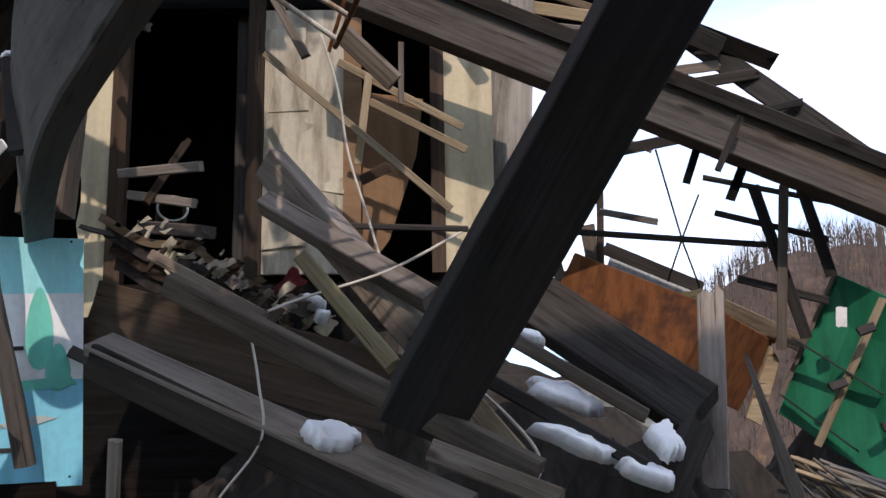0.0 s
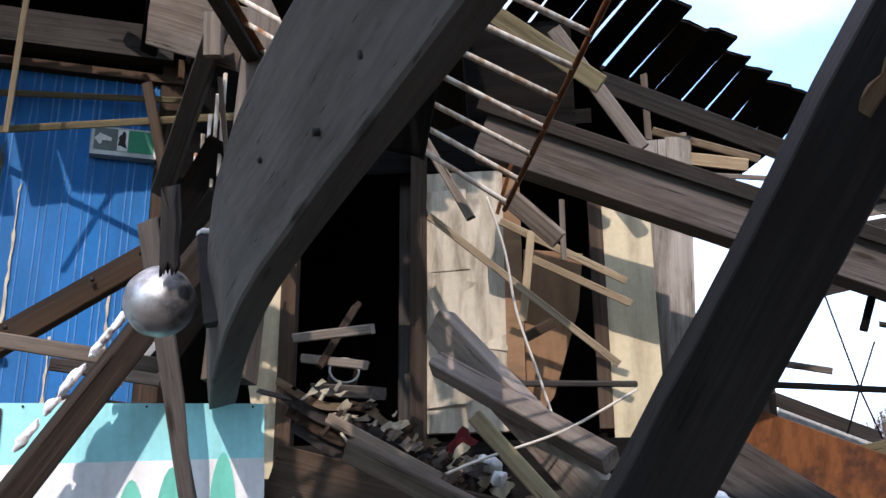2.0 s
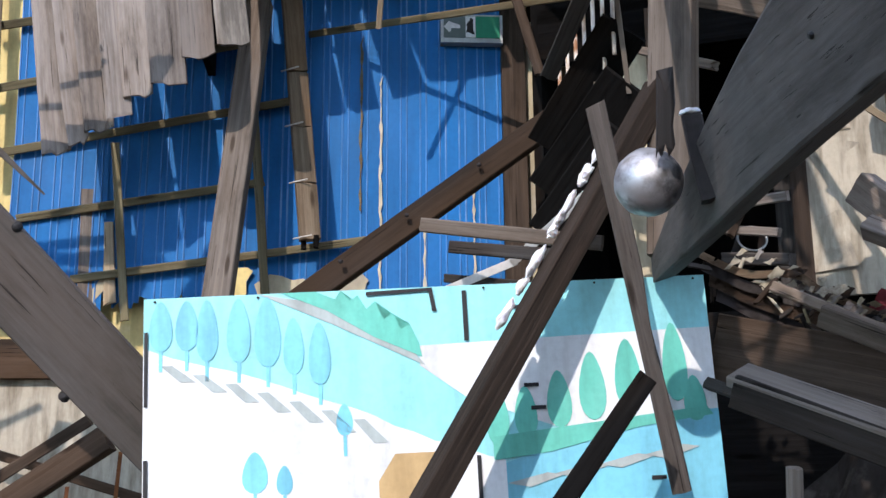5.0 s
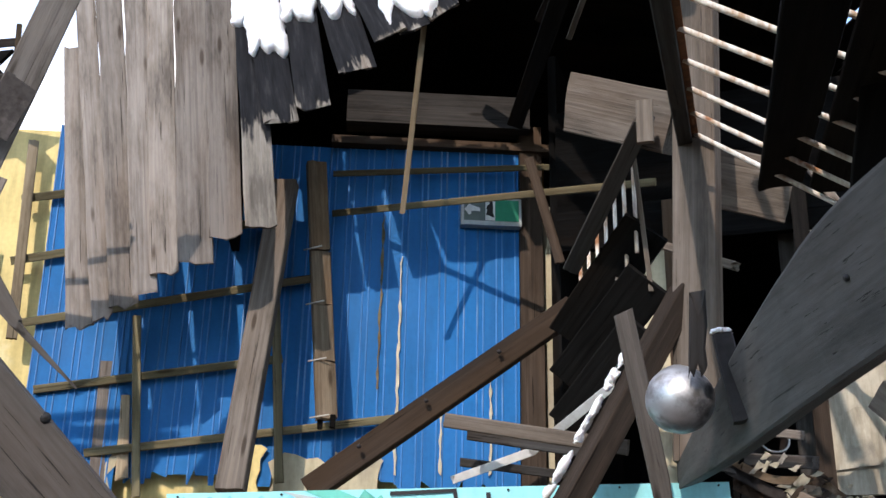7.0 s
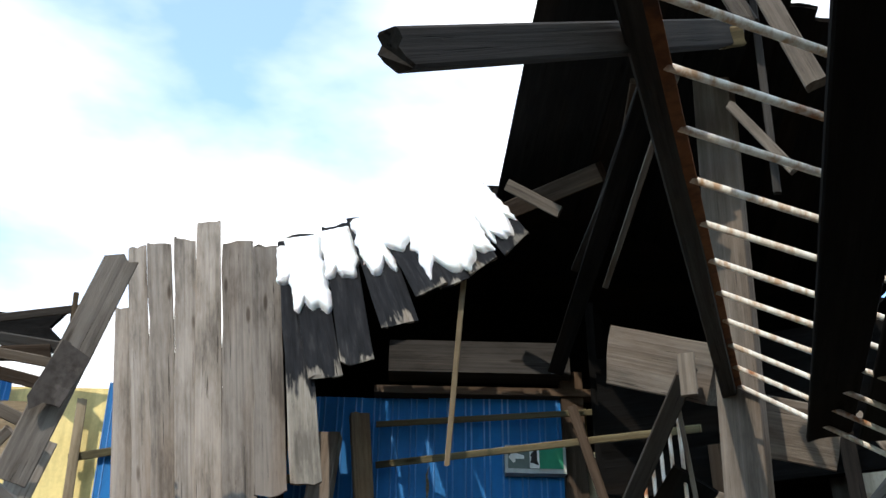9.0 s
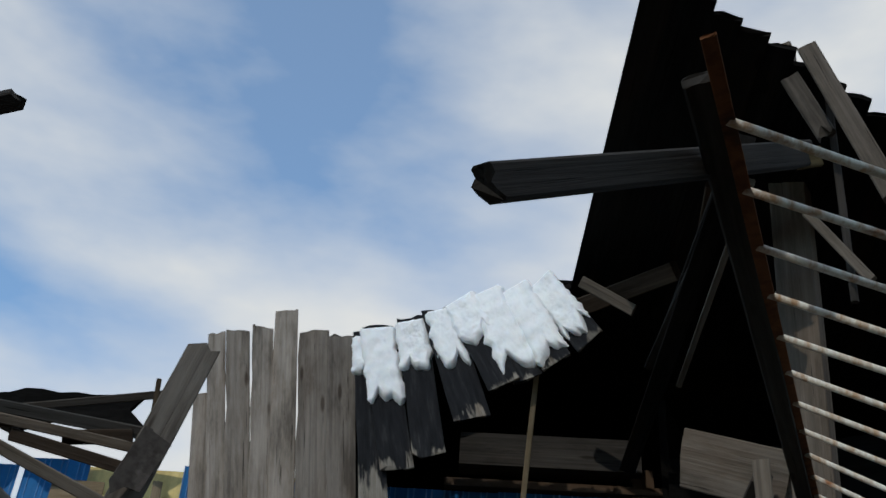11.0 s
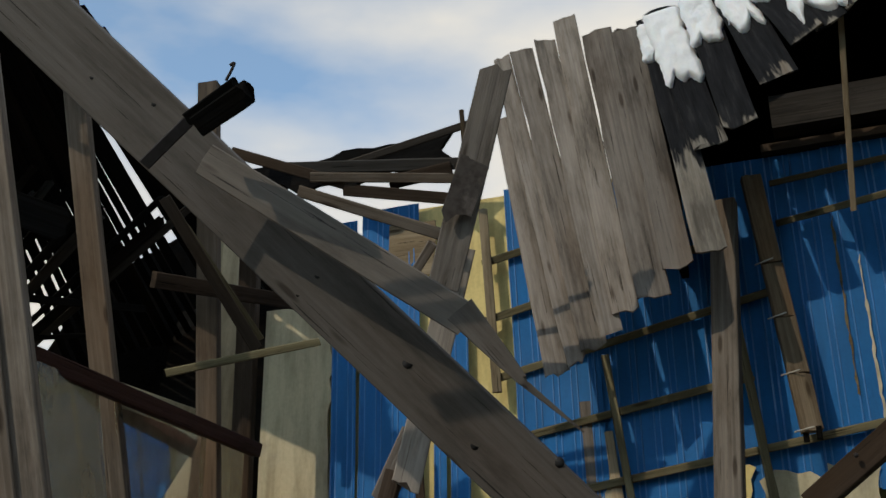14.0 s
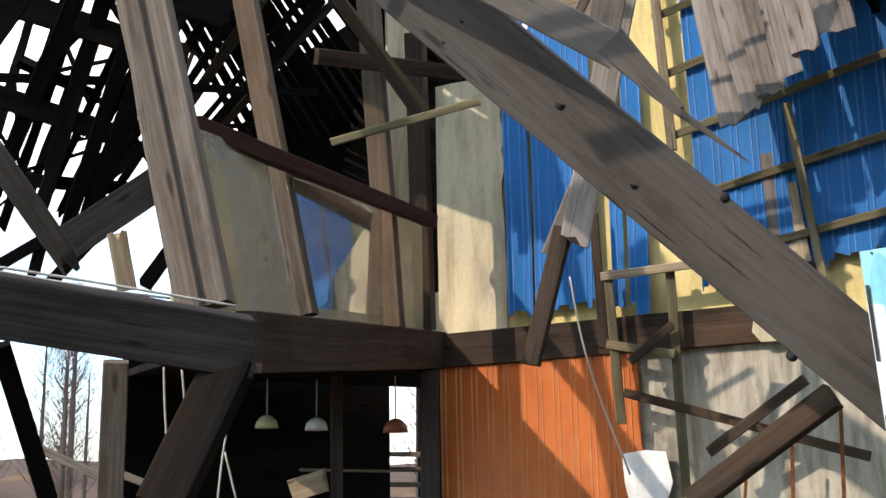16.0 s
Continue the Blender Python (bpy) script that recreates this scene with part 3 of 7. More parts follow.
# ---- the tall cladded wall ----
Z_BEAM = 2.76      # top of the dark storey beam
Z_BEAM_LOW = 2.507
S_CORNER, S_END = -5.119, 0.281
slab("wall_north", BLUE_WALL, S_CORNER, -3.9, 0.0, 4.798, -0.03, 0.12, YELLOW, "yellow foam insulation backing of the cladded wall", "wall", "structure")
slab("wall_north_middle", BLUE_WALL, -3.9, -2.2, 0.0, 5.518, -0.03, 0.12, YELLOW, "yellow foam insulation backing of the cladded wall", "wall", "structure")
slab("wall_north_end", BLUE_WALL, -2.2, S_END + 0.2, 0.0, 5.44, -0.03, 0.12, YELLOW, "yellow foam insulation backing of the cladded wall", "wall", "structure")
slab("wall_plaster_low", BLUE_WALL, -3.541, S_END, 0.0, Z_BEAM_LOW, 0.0, 0.03, PLASTER, "stained pale plaster wall below the storey beam", "wall", "structure", rough=0.02, torn=(0.08, 0, 0, 0))
slab("storey_beam", BLUE_WALL, S_CORNER, -2.449, Z_BEAM_LOW, Z_BEAM, 0.07, 0.1, BROWN, "dark brown storey beam along the cladded wall", "beam", "structure")
ribbed("orange_cladding_sheet", BLUE_WALL, S_CORNER + 0.01, -3.512, 0.3, Z_BEAM_LOW - 0.004, 0.04, (ORANGE, ORANGE_RIB), "orange ribbed metal cladding with a torn edge")
slab("cream_panel", BLUE_WALL, S_CORNER + 0.005, -4.518, Z_BEAM, 4.782, 0.03, 0.03, CREAM, "dirty cream wall panel with peeling edge", "panel", rough=0.006, torn=(0, 0.025, 0, 0.01))
for n0, (s0, s1, z0, z1, off, lean, curl) in enumerate((
    (-4.518, -4.312, 2.853, 5.468, 0.05, 0.03, 0.03),
    (-4.264, -3.77, 2.893, 5.528, 0.055, 0.0, 0.02),
    (-3.659, -3.561, 2.835, 4.6, 0.06, 0.0, 0.01),
    (-3.527, -3.377, 2.804, 4.6, 0.065, 0.0, 0.02),
    (-3.062, -2.431, 2.923, 5.528, 0.05, 0.06, 0.05),
    (-2.431 - 0.02, -0.692, 3.008, 5.444, 0.06, 0.0, 0.0),
    (-0.692 - 0.01, S_END - 0.005, 2.986, 5.45, 0.066, 0.0, 0.0),
)):
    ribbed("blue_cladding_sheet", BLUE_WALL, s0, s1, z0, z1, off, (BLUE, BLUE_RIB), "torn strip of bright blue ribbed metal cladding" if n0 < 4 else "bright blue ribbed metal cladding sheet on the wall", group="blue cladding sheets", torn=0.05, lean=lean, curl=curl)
slab("corner_post", BLUE_WALL, S_END, S_END + 0.16299999999999998, 1.5, 5.674, 0.10, 0.14, BROWN, "dark brown corner post beside the blue cladding", "post")
slab("beige_panel", BLUE_WALL, 0.444, 0.651, 1.5, 5.062, 0.03, 0.05, CREAM, "beige wall panel strip beside the corner post", "panel")
slab("top_plate", BLUE_WALL, -1.103, 0.91, 5.462, 5.523, 0.12, 0.1, BROWN, "dark top plate over the blue cladding", "beam")
slab("tie_beam", BLUE_WALL, -1.0, 0.345, 5.60, 5.86, 0.2, 0.18, DARK, "old square brown tie beam patched with sun", "beam")
# roof void behind the hanging boards: added near-black sheets stand in for its shade
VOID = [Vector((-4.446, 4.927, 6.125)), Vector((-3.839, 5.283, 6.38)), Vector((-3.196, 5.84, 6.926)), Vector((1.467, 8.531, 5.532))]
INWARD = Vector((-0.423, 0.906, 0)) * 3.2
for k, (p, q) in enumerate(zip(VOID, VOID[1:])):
    box_between("void_roof", (p, q, q + INWARD, p + INWARD), 0.05, BLACK, "near-black cover added over the shaded roof void", "roof", "structure")
    wall_between("wall_void", (p + INWARD)[:2], (q + INWARD)[:2], 4.6, max(p.z, q.z) + 0.1, 0.06, BLACK, "near-black rear sheet added for the shade of the roof void")
wall_between("wall_void_side", VOID[0][:2], (VOID[0] + INWARD)[:2], 4.6, VOID[0].z, 0.05, BLACK, "near-black side sheet added for the shade of the roof void")
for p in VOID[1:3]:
    plank("void_ridge", p + Vector((0, 0, 0.05)), p + INWARD + Vector((0, 0, 0.05)), 0.24, 0.03, BLACK, (0, 0, 1), "near-black strip added to stop light at a crease of the roof void", "board")
slab("floor_void", BLUE_WALL, -1.9, 0.6, 5.30, 5.36, -0.12, 3.0, BLACK, "near-black floor added under the shaded roof void", "floor", "structure")

# battens and posts in front of the cladding
plank("batten", (-4.213, 5.953, 4.9), (-1.869, 5.63, 4.657), 0.048, 0.03, MOSSY, (0.314, -0.855, -0.413), "thin greenish wooden batten across the cladding", "batten")
plank("batten", (-4.224, 5.937, 5.206), (-2.253, 6.748, 5.34), 0.045, 0.03, MOSSY, (0.31, -0.844, -0.438), "thin greenish wooden batten across the cladding", "batten")
plank("batten", (-6.189, 5.044, 4.912), (-5.272, 5.451, 5.093), 0.059, 0.04, MOSSY, (0.607, -0.688, -0.398), "thin greenish wooden batten across the cladding", "batten")
plank("batten", (-6.192, 5.041, 4.446), (-4.634, 5.74, 4.81), 0.059, 0.04, MOSSY, (0.585, -0.726, -0.362), "thin greenish wooden batten across the cladding", "batten")
plank("batten", (-6.093, 5.085, 4), (-4.287, 5.897, 4.402), 0.057, 0.04, MOSSY, (0.571, -0.758, -0.315), "thin greenish wooden batten across the cladding", "batten")
plank("batten", (-5.929, 5.159, 3.551), (-4.461, 5.818, 3.816), 0.056, 0.04, MOSSY, (0.583, -0.772, -0.253), "thin greenish wooden batten across the cladding", "batten")
plank("batten", (-5.579, 5.317, 3.145), (-3.723, 6.153, 3.437), 0.055, 0.04, MOSSY, (0.525, -0.826, -0.206), "thin greenish wooden batten across the cladding", "batten")
plank("batten", (-5.353, 5.379, 4.068), (-5.229, 5.431, 2.868), 0.055, 0.03, MOSSY, (0.6, -0.767, -0.227), "upright greenish wooden batten on the cladding", "batten")
plank("batten", (-4.559, 5.741, 4.766), (-4.412, 5.805, 2.982), 0.060, 0.04, MOSSY, (0.496, -0.821, -0.281), "upright greenish batten split at the middle", "batten", chip=0.01)
plank("batten", (-6.082, 5.046, 3.88), (-6.15, 5.018, 5.345), 0.070, 0.04, FRESH, (0.658, -0.665, -0.353), "upright raw wooden batten over the yellow foam", "batten")
plank("splinter_board", (-5.539, 5.37, 3.766), (-5.478, 5.373, 2.94), 0.088, 0.015, PALE, (0.622, -0.754, -0.21), "pale splinter of board leaning on the cladding", "board", taper=1.6, jag=0.02)
plank("splinter_board", (-5.404, 5.431, 3.539), (-5.353, 5.43, 2.98), 0.058, 0.015, FRESH, (0.61, -0.767, -0.199), "yellowish splinter of board leaning on the cladding", "board", taper=1.4, jag=0.02)
plank("leaning_post", (-4.419, 5.606, 5.014), (-4.353, 5.138, 2.824), 0.172, 0.10, GREY, (0.507, -0.808, -0.302), "tall grey square post leaning against the wall", "post", tilt=18)
nailed_post = new("nailed_post")
nailed_post.location = (-4.257, 5.735, 5.199)
tagged(nailed_post, "hanging brown post nailed together from short lengths", "post")
bpy.context.view_layer.update()
NP0, NP1 = Vector((-4.257, 5.735, 5.199)), Vector((-4.08, 5.77, 3.37))
for k in range(4):
    f0, f1 = (0.0, 0.37, 0.585, 0.80)[k], (0.365, 0.58, 0.795, 1.0)[k]
    under(plank("length", NP0.lerp(NP1, f0), NP0.lerp(NP1, f1), 0.135, 0.075, RUSTY_WOOD, (0.455, -0.823, -0.34), tilt=-10, jag=0.008, jag0=0.008), nailed_post)
    under(tube("wire_tie", [NP0.lerp(NP1, f1) + Vector((-0.09, -0.06, 0)), NP0.lerp(NP1, f1) + Vector((0.05, -0.07, 0.01))], 0.005, CABLE, "thin pale wire tie"), nailed_post)
for k in (-1, 1):
    under(plank("foot", NP1 + Vector((0.045 * k, 0, 0.02)), NP1 + Vector((0.045 * k, 0, -0.06)), 0.035, 0.05, BLACK, (0.455, -0.823, -0.34), "black notched foot"), nailed_post)
plank("hanging_stick", (-3.12, 4.95, 5.76), (-3.45, 5.436, 4.586), 0.036, 0.02, FRESH, (0.357, -0.804, -0.476), "thin raw wooden stick hanging before the cladding", "stick")
plank("brace", (-2.421, 5.72, 3.939), (-3.857, 5.161, 2.808), 0.151, 0.08, UMBER, (0.365, -0.898, -0.245), "long dark brown diagonal brace fallen before the wall", "brace", tilt=20)
plank("loose_board", (-3, 5.477, 3.152), (-2.178, 5.09, 2.933), 0.073, 0.03, DARK, (0.299, -0.932, -0.206), "short dark board sticking out level", "board")
plank("white_strip", (-2.043, 5.007, 3.255), (-2.648, 5.549, 3.042), 0.051, 0.01, WHITE, (0.261, -0.939, -0.224), "bent white plastic strip hanging loose", "strip")
plank("white_strip", (-2.632, 5.553, 3.049), (-3.229, 5.817, 2.951), 0.049, 0.01, WHITE, (0.33, -0.925, -0.186), "bent white plastic strip hanging loose", "strip")
plank("loose_board", (-3.272, 6.08, 3.109), (-2.581, 6.168, 3.008), 0.056, 0.05, DARK, (0.311, -0.933, -0.183), "short dark board sticking out level", "board")

# peeling seams and torn backing at the foot of the cladding
for k, (x0, z0, z1, m) in enumerate(((-0.563, 3.081, 4.589, PAPER), (0.071, 3.094, 3.903, PAPER), (-0.264, 3.087, 3.521, PAPER), (-0.699, 3.647, 4.888, MOSSY))):
    slab("peeling_seam", BLUE_WALL, x0 - 0.008, x0 + 0.008, z0, z1, 0.082, 0.004, m, "pale peeling seam strip on the blue cladding", "strip", group="peeling seams", torn=(0.007, 0.007, 0.02, 0.05), step=0.05)
for x0, x1, zt, m in ((-1.62, -1.437, 3.283, YELLOW), (-1.361, -0.993, 3.142, CREAM), (-0.956, -0.66, 3.205, CREAM), (-2.653, -2.38, 3.524, CREAM)):
    slab("torn_backing", BLUE_WALL, x0, x1, 2.5, zt, 0.085, 0.006, m, "torn scrap of pale insulation backing over the cladding", "scrap", group="torn backing", rough=0.03, torn=(0.04, 0.04, 0, 0.07), step=0.07)

# ---- exit sign on the cladding ----
exit_sign = new("exit_sign")
exit_sign.matrix_world = BLUE_WALL
tagged(exit_sign, "green and white exit sign with arrow in grey case", "exit sign")
SX0, SX1, SZ0, SZ1 = -0.148, 0.286, 4.869, 5.06
bpy.context.view_layer.update()
part("case", slab_mesh(SX0, SX1, SZ0 - 0.02, SZ1, 0.14, 0.07), SIGN_CASE, exit_sign)
SW, SH = SX1 - SX0, SZ1 - SZ0
part("face_plate", slab_mesh(SX0 + 0.02, SX0 + SW * 0.56, SZ0 + 0.014, SZ1 - 0.014, 0.143, 0.003), SIGN_GREY, exit_sign, "grey arrow field")
part("picture_field", slab_mesh(SX0 + SW * 0.40, SX0 + SW * 0.56, SZ0 + 0.016, SZ1 - 0.016, 0.146, 0.003), WHITE, exit_sign, "white field with a running figure sign")
part("green_field", slab_mesh(SX0 + SW * 0.56, SX1 - 0.02, SZ0 + 0.014, SZ1 - 0.014, 0.145, 0.005), SIGN_GREEN, exit_sign, "green field of the sign")


def sign_shape(name, pts, off, mat):
    o = prism(name, [(SX0 + SW * x, SZ0 + SH * z) for x, z in pts], (off, 0.003), None, mat, parent=exit_sign)
    return o


sign_shape("arrow", [(0.05, 0.5), (0.13, 0.72), (0.165, 0.68), (0.125, 0.56), (0.31, 0.56), (0.31, 0.44), (0.125, 0.44), (0.165, 0.32), (0.13, 0.28)], 0.1485, WHITE)
sign_shape("pictogram", [(0.49, 0.86), (0.52, 0.80), (0.50, 0.72), (0.53, 0.60), (0.505, 0.58), (0.49, 0.62), (0.49, 0.48), (0.53, 0.34), (0.55, 0.20), (0.525, 0.20), (0.50, 0.32), (0.475, 0.40), (0.45, 0.28), (0.41, 0.28), (0.41, 0.34), (0.435, 0.36), (0.455, 0.52), (0.45, 0.62), (0.425, 0.52), (0.41, 0.56), (0.44, 0.70), (0.47, 0.74), (0.465, 0.82)], 0.1495, IRON)

# ---- hanging roof boards over the wall, with snow ----

slab("cream_wall_panel", BLUE_WALL, 0.415, 0.872, 3.915, 5.055, -0.02, 0.04, CREAM, "dusty cream wall panel beside the blue cladding", "panel", rough=0.01)
for p in ((-2.82, 5.489, 3.633), (-3.559, 5.18, 3.054), (-3.213, 5.331, 3.329)):
    q = Vector(p)
    under(tube("bolt_head", [q, q + Vector((0.374, -0.896, -0.239)) * 0.03], 0.014, IRON, "black iron bolt head", sides=6), bpy.data.objects["brace"])
plank("hanging_roof_board", (-5.315, 4.787, 3.814), (-5.655, 4.758, 5.849), 0.172, 0.03, PALE, (0.614, -0.68, -0.4), "long bleached roof board hanging down from the broken roof", "board", group="hanging roof boards", jag0=0.03, jag=0.015, chip=0.012, tilt=3, wob=0.006)
plank("hanging_roof_board", (-5.141, 4.768, 3.854), (-5.648, 4.723, 6.356), 0.133, 0.022, PALE, (0.599, -0.673, -0.433), "long bleached roof board hanging down from the broken roof", "board", group="hanging roof boards", jag0=0.03, jag=0.015, chip=0.012, tilt=-5, wob=0.006)
plank("hanging_roof_board", (-5.023, 4.813, 3.927), (-5.491, 4.772, 6.378), 0.177, 0.022, PALE, (0.583, -0.682, -0.441), "long bleached roof board hanging down from the broken roof", "board", group="hanging roof boards", jag0=0.03, jag=0.015, chip=0.012, tilt=1, wob=0.006)
plank("hanging_roof_board", (-4.867, 4.792, 3.989), (-5.251, 4.758, 6.344), 0.158, 0.022, PALE, (0.566, -0.69, -0.45), "long bleached roof board hanging down from the broken roof", "board", group="hanging roof boards", jag0=0.03, jag=0.015, chip=0.012, tilt=13, wob=0.006)
plank("hanging_roof_board", (-4.771, 4.835, 4.123), (-5.1, 4.806, 6.492), 0.176, 0.022, PALE, (0.548, -0.694, -0.467), "long bleached roof board hanging down from the broken roof", "board", group="hanging roof boards", jag0=0.03, jag=0.015, chip=0.012, tilt=-9, wob=0.006)
plank("hanging_roof_board", (-4.546, 4.82, 4.169), (-4.814, 4.796, 6.24), 0.222, 0.022, PALE, (0.527, -0.711, -0.466), "long bleached roof board hanging down from the broken roof", "board", group="hanging roof boards", jag0=0.03, jag=0.015, chip=0.012, tilt=-9, wob=0.006)
plank("hanging_roof_board", (-4.375, 4.87, 4.33), (-4.607, 4.849, 6.178), 0.200, 0.022, PALE, (0.504, -0.722, -0.475), "long bleached roof board hanging down from the broken roof", "board", group="hanging roof boards", jag0=0.03, jag=0.015, chip=0.012, tilt=5, wob=0.006)
plank("hanging_roof_board", (-4.124, 4.856, 4.351), (-4.384, 4.834, 6.156), 0.193, 0.022, HALF_TARRED, (0.48, -0.732, -0.483), "long roof board tarred above and bleached below", "board", group="hanging roof boards", jag0=0.03, jag=0.015, chip=0.012, tilt=-1, wob=0.006)
plank("hanging_roof_board", (-4.059, 4.878, 5.075), (-4.3, 4.826, 6.175), 0.224, 0.022, TARRED, (0.459, -0.731, -0.505), "short black tarred roof board with snow at its top", "board", group="tarred roof boards", jag0=0.03, jag=0.02, chip=0.012, tilt=5)
plank("hanging_roof_board", (-3.852, 4.912, 5.159), (-4.057, 4.862, 6.224), 0.216, 0.022, TARRED, (0.431, -0.74, -0.517), "short black tarred roof board with snow at its top", "board", group="tarred roof boards", jag0=0.03, jag=0.02, chip=0.012, tilt=-4)
plank("hanging_roof_board", (-3.555, 4.9, 5.363), (-3.855, 4.891, 6.257), 0.241, 0.022, TARRED, (0.399, -0.744, -0.536), "short black tarred roof board with snow at its top", "board", group="tarred roof boards", jag0=0.03, jag=0.02, chip=0.012, tilt=8)
plank("hanging_roof_board", (-3.328, 4.873, 5.543), (-3.691, 4.908, 6.282), 0.226, 0.022, TARRED, (0.373, -0.746, -0.551), "short black tarred roof board with snow at its top", "board", group="tarred roof boards", jag0=0.03, jag=0.02, chip=0.012, tilt=-6)
plank("hanging_roof_board", (-3.183, 4.914, 5.579), (-3.514, 4.938, 6.298), 0.215, 0.022, TARRED, (0.352, -0.753, -0.556), "short black tarred roof board with snow at its top", "board", group="tarred roof boards", jag0=0.03, jag=0.02, chip=0.012, tilt=6)
plank("hanging_roof_board", (-2.992, 4.924, 5.684), (-3.302, 4.98, 6.32), 0.207, 0.022, TARRED, (0.324, -0.758, -0.566), "short black tarred roof board with snow at its top", "board", group="tarred roof boards", jag0=0.03, jag=0.02, chip=0.012, tilt=-3)
plank("hanging_roof_board", (-2.772, 4.938, 5.804), (-3.106, 5.008, 6.351), 0.214, 0.022, TARRED, (0.296, -0.761, -0.577), "short black tarred roof board with snow at its top", "board", group="tarred roof boards", jag0=0.03, jag=0.02, chip=0.012, tilt=-7)


def snow_on_board(board, width, reach, over, seed):
    """Snow clinging to the upper part of a board: rounded lobes below, soft fluffy rims."""
    m, r = board.matrix_world, random.Random(seed)
    length = max(v.co.x for v in board.data.vertices)
    span, lobes, ph = length * reach + over, r.choice((1.0, 1.3, 1.6)), r.uniform(0, 3)
    bm, nu, nv = bmesh.new(), 40, 40
    rows = []
    for i in range(nu + 1):
        s = 2 * i / nu - 1
        dip = 1 - abs(math.cos(math.pi * lobes * s * 0.5 + ph)) ** 0.45
        low = span * (0.95 + 0.1 * noise.noise(Vector((s * 2, seed * 3.7, 0)))) - min(0.5 * span, 0.12) * dip
        low -= 0.05 * (1 - math.sqrt(1 - min(0.99, abs(s)) ** 5))
        row = []
        for j in range(nv + 1):
            f = j / nv
            d = low * f - 0.02 * (1 - f) * noise.noise(Vector((s * 4, seed, 9)))
            y = s * width / 2 * (1 + 0.2 * noise.noise(Vector((d * 13, seed, 2.0 if s > 0 else 7.0))))
            rim = max(0.0, min(low * (1 - f), (1 - abs(s)) * width / 2, d + 0.02))
            h = 0.045 * math.sqrt(min(1.0, rim / 0.04))
            p = Vector((d, y, seed))
            h *= 1 + 0.22 * noise.noise(p * 12) + 0.1 * noise.noise(p * 40)
            edge = 0.006 * (1 - min(1.0, rim / 0.03))
            row.append(bm.verts.new(m @ Vector((length + over - d + edge * noise.noise(p * 90), y + edge * noise.noise(p * 97 + Vector((5, 0, 0))), 0.011 + h))))
        rows.append(row)
    for r0, r1 in zip(rows, rows[1:]):
        for j in range(nv):
            bm.faces.new((r0[j], r1[j], r1[j + 1], r0[j + 1]))
    return obj("snow", bm, SNOW, None, "fluffy white snow lying on tarred roof boards", "snow", "", "snow on the roof boards", smooth=True)


bpy.context.view_layer.update()
tarred = [o for o in bpy.data.objects if o.name.startswith("hanging_roof_board") and o.data.materials[0] == TARRED]
tarred.sort(key=lambda o: o.name)
half_tarred = [o for o in bpy.data.objects if o.name.startswith("hanging_roof_board") and o.data.materials[0] == HALF_TARRED][0]
for k, (board, width, reach) in enumerate(zip([half_tarred] + tarred, (0.22, 0.26, 0.23, 0.21, 0.26, 0.27, 0.24, 0.22), (0.22, 0.62, 0.46, 0.6, 0.52, 0.95, 1.0, 0.95))):
    snow_on_board(board, width, reach, (-0.07, -0.05, -0.06, -0.05, 0.0, 0.03, 0.03, 0.03)[k], 3 + k)

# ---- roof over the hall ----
# boards from below: shade of the underside is in the near-black colour
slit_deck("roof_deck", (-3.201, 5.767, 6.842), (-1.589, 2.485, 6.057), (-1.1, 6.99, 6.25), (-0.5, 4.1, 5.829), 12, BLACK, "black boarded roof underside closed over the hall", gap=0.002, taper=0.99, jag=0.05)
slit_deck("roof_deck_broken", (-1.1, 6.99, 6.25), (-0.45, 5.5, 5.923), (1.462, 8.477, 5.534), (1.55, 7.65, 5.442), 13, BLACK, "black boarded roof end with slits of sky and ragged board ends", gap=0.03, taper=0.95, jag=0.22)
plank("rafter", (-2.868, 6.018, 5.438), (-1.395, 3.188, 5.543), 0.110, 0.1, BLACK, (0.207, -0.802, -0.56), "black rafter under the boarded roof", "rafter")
plank("rafter", (-2.557, 5.549, 5.916), (-1.441, 3.518, 5.787), 0.053, 0.06, DARK, (0.183, -0.775, -0.604), "weathered rafter under the boarded roof", "rafter")
plank("rafter", (-2.35, 5.525, 5.717), (-1.464, 3.771, 5.786), 0.039, 0.05, GREY, (0.168, -0.791, -0.588), "weathered rafter under the boarded roof", "rafter")
plank("rafter", (-2.047, 4.753, 5.881), (-1.719, 4.001, 6.035), 0.052, 0.05, BROWN, (0.167, -0.76, -0.628), "brown rafter under the boarded roof", "rafter")
plank("roof_strut", (-1.029, 3.106, 5.951), (-0.809, 3.09, 4.952), 0.09, 0.05, GREY, (0.05, -0.8, -0.6), "grey diagonal strut under the open roof", "strut")
plank("roof_strut", (-1.136, 3.19, 5.865), (-1.033, 3.247, 5.527), 0.09, 0.05, GREY_SHADED, (0.05, -0.8, -0.6), "grey board stub under the open roof", "strut", jag=0.03)
plank("roof_strut", (-1.186, 3.387, 5.201), (-0.971, 3.364, 4.752), 0.045, 0.03, GREY, (0.05, -0.8, -0.6), "thin grey strut under the roof", "strut", jag0=0.02)
plank("roof_strut", (-0.99, 3.36, 5.92), (-1.062, 3.49, 4.742), 0.035, 0.03, DARK, (0.05, -0.8, -0.6), "thin dark upright under the roof", "strut")
plank("rafter", (-2.339, 5.351, 6.144), (-1.582, 3.683, 5.833), 0.046, 0.05, DARK, (0.175, -0.765, -0.619), "black rafter under the boarded roof", "rafter")
plank("rafter", (-3.169, 5.358, 6.337), (-2.176, 4.972, 6.225), 0.128, 0.08, BROWN, (0.252, -0.767, -0.59), "brown rafter stub catching the sun", "rafter")
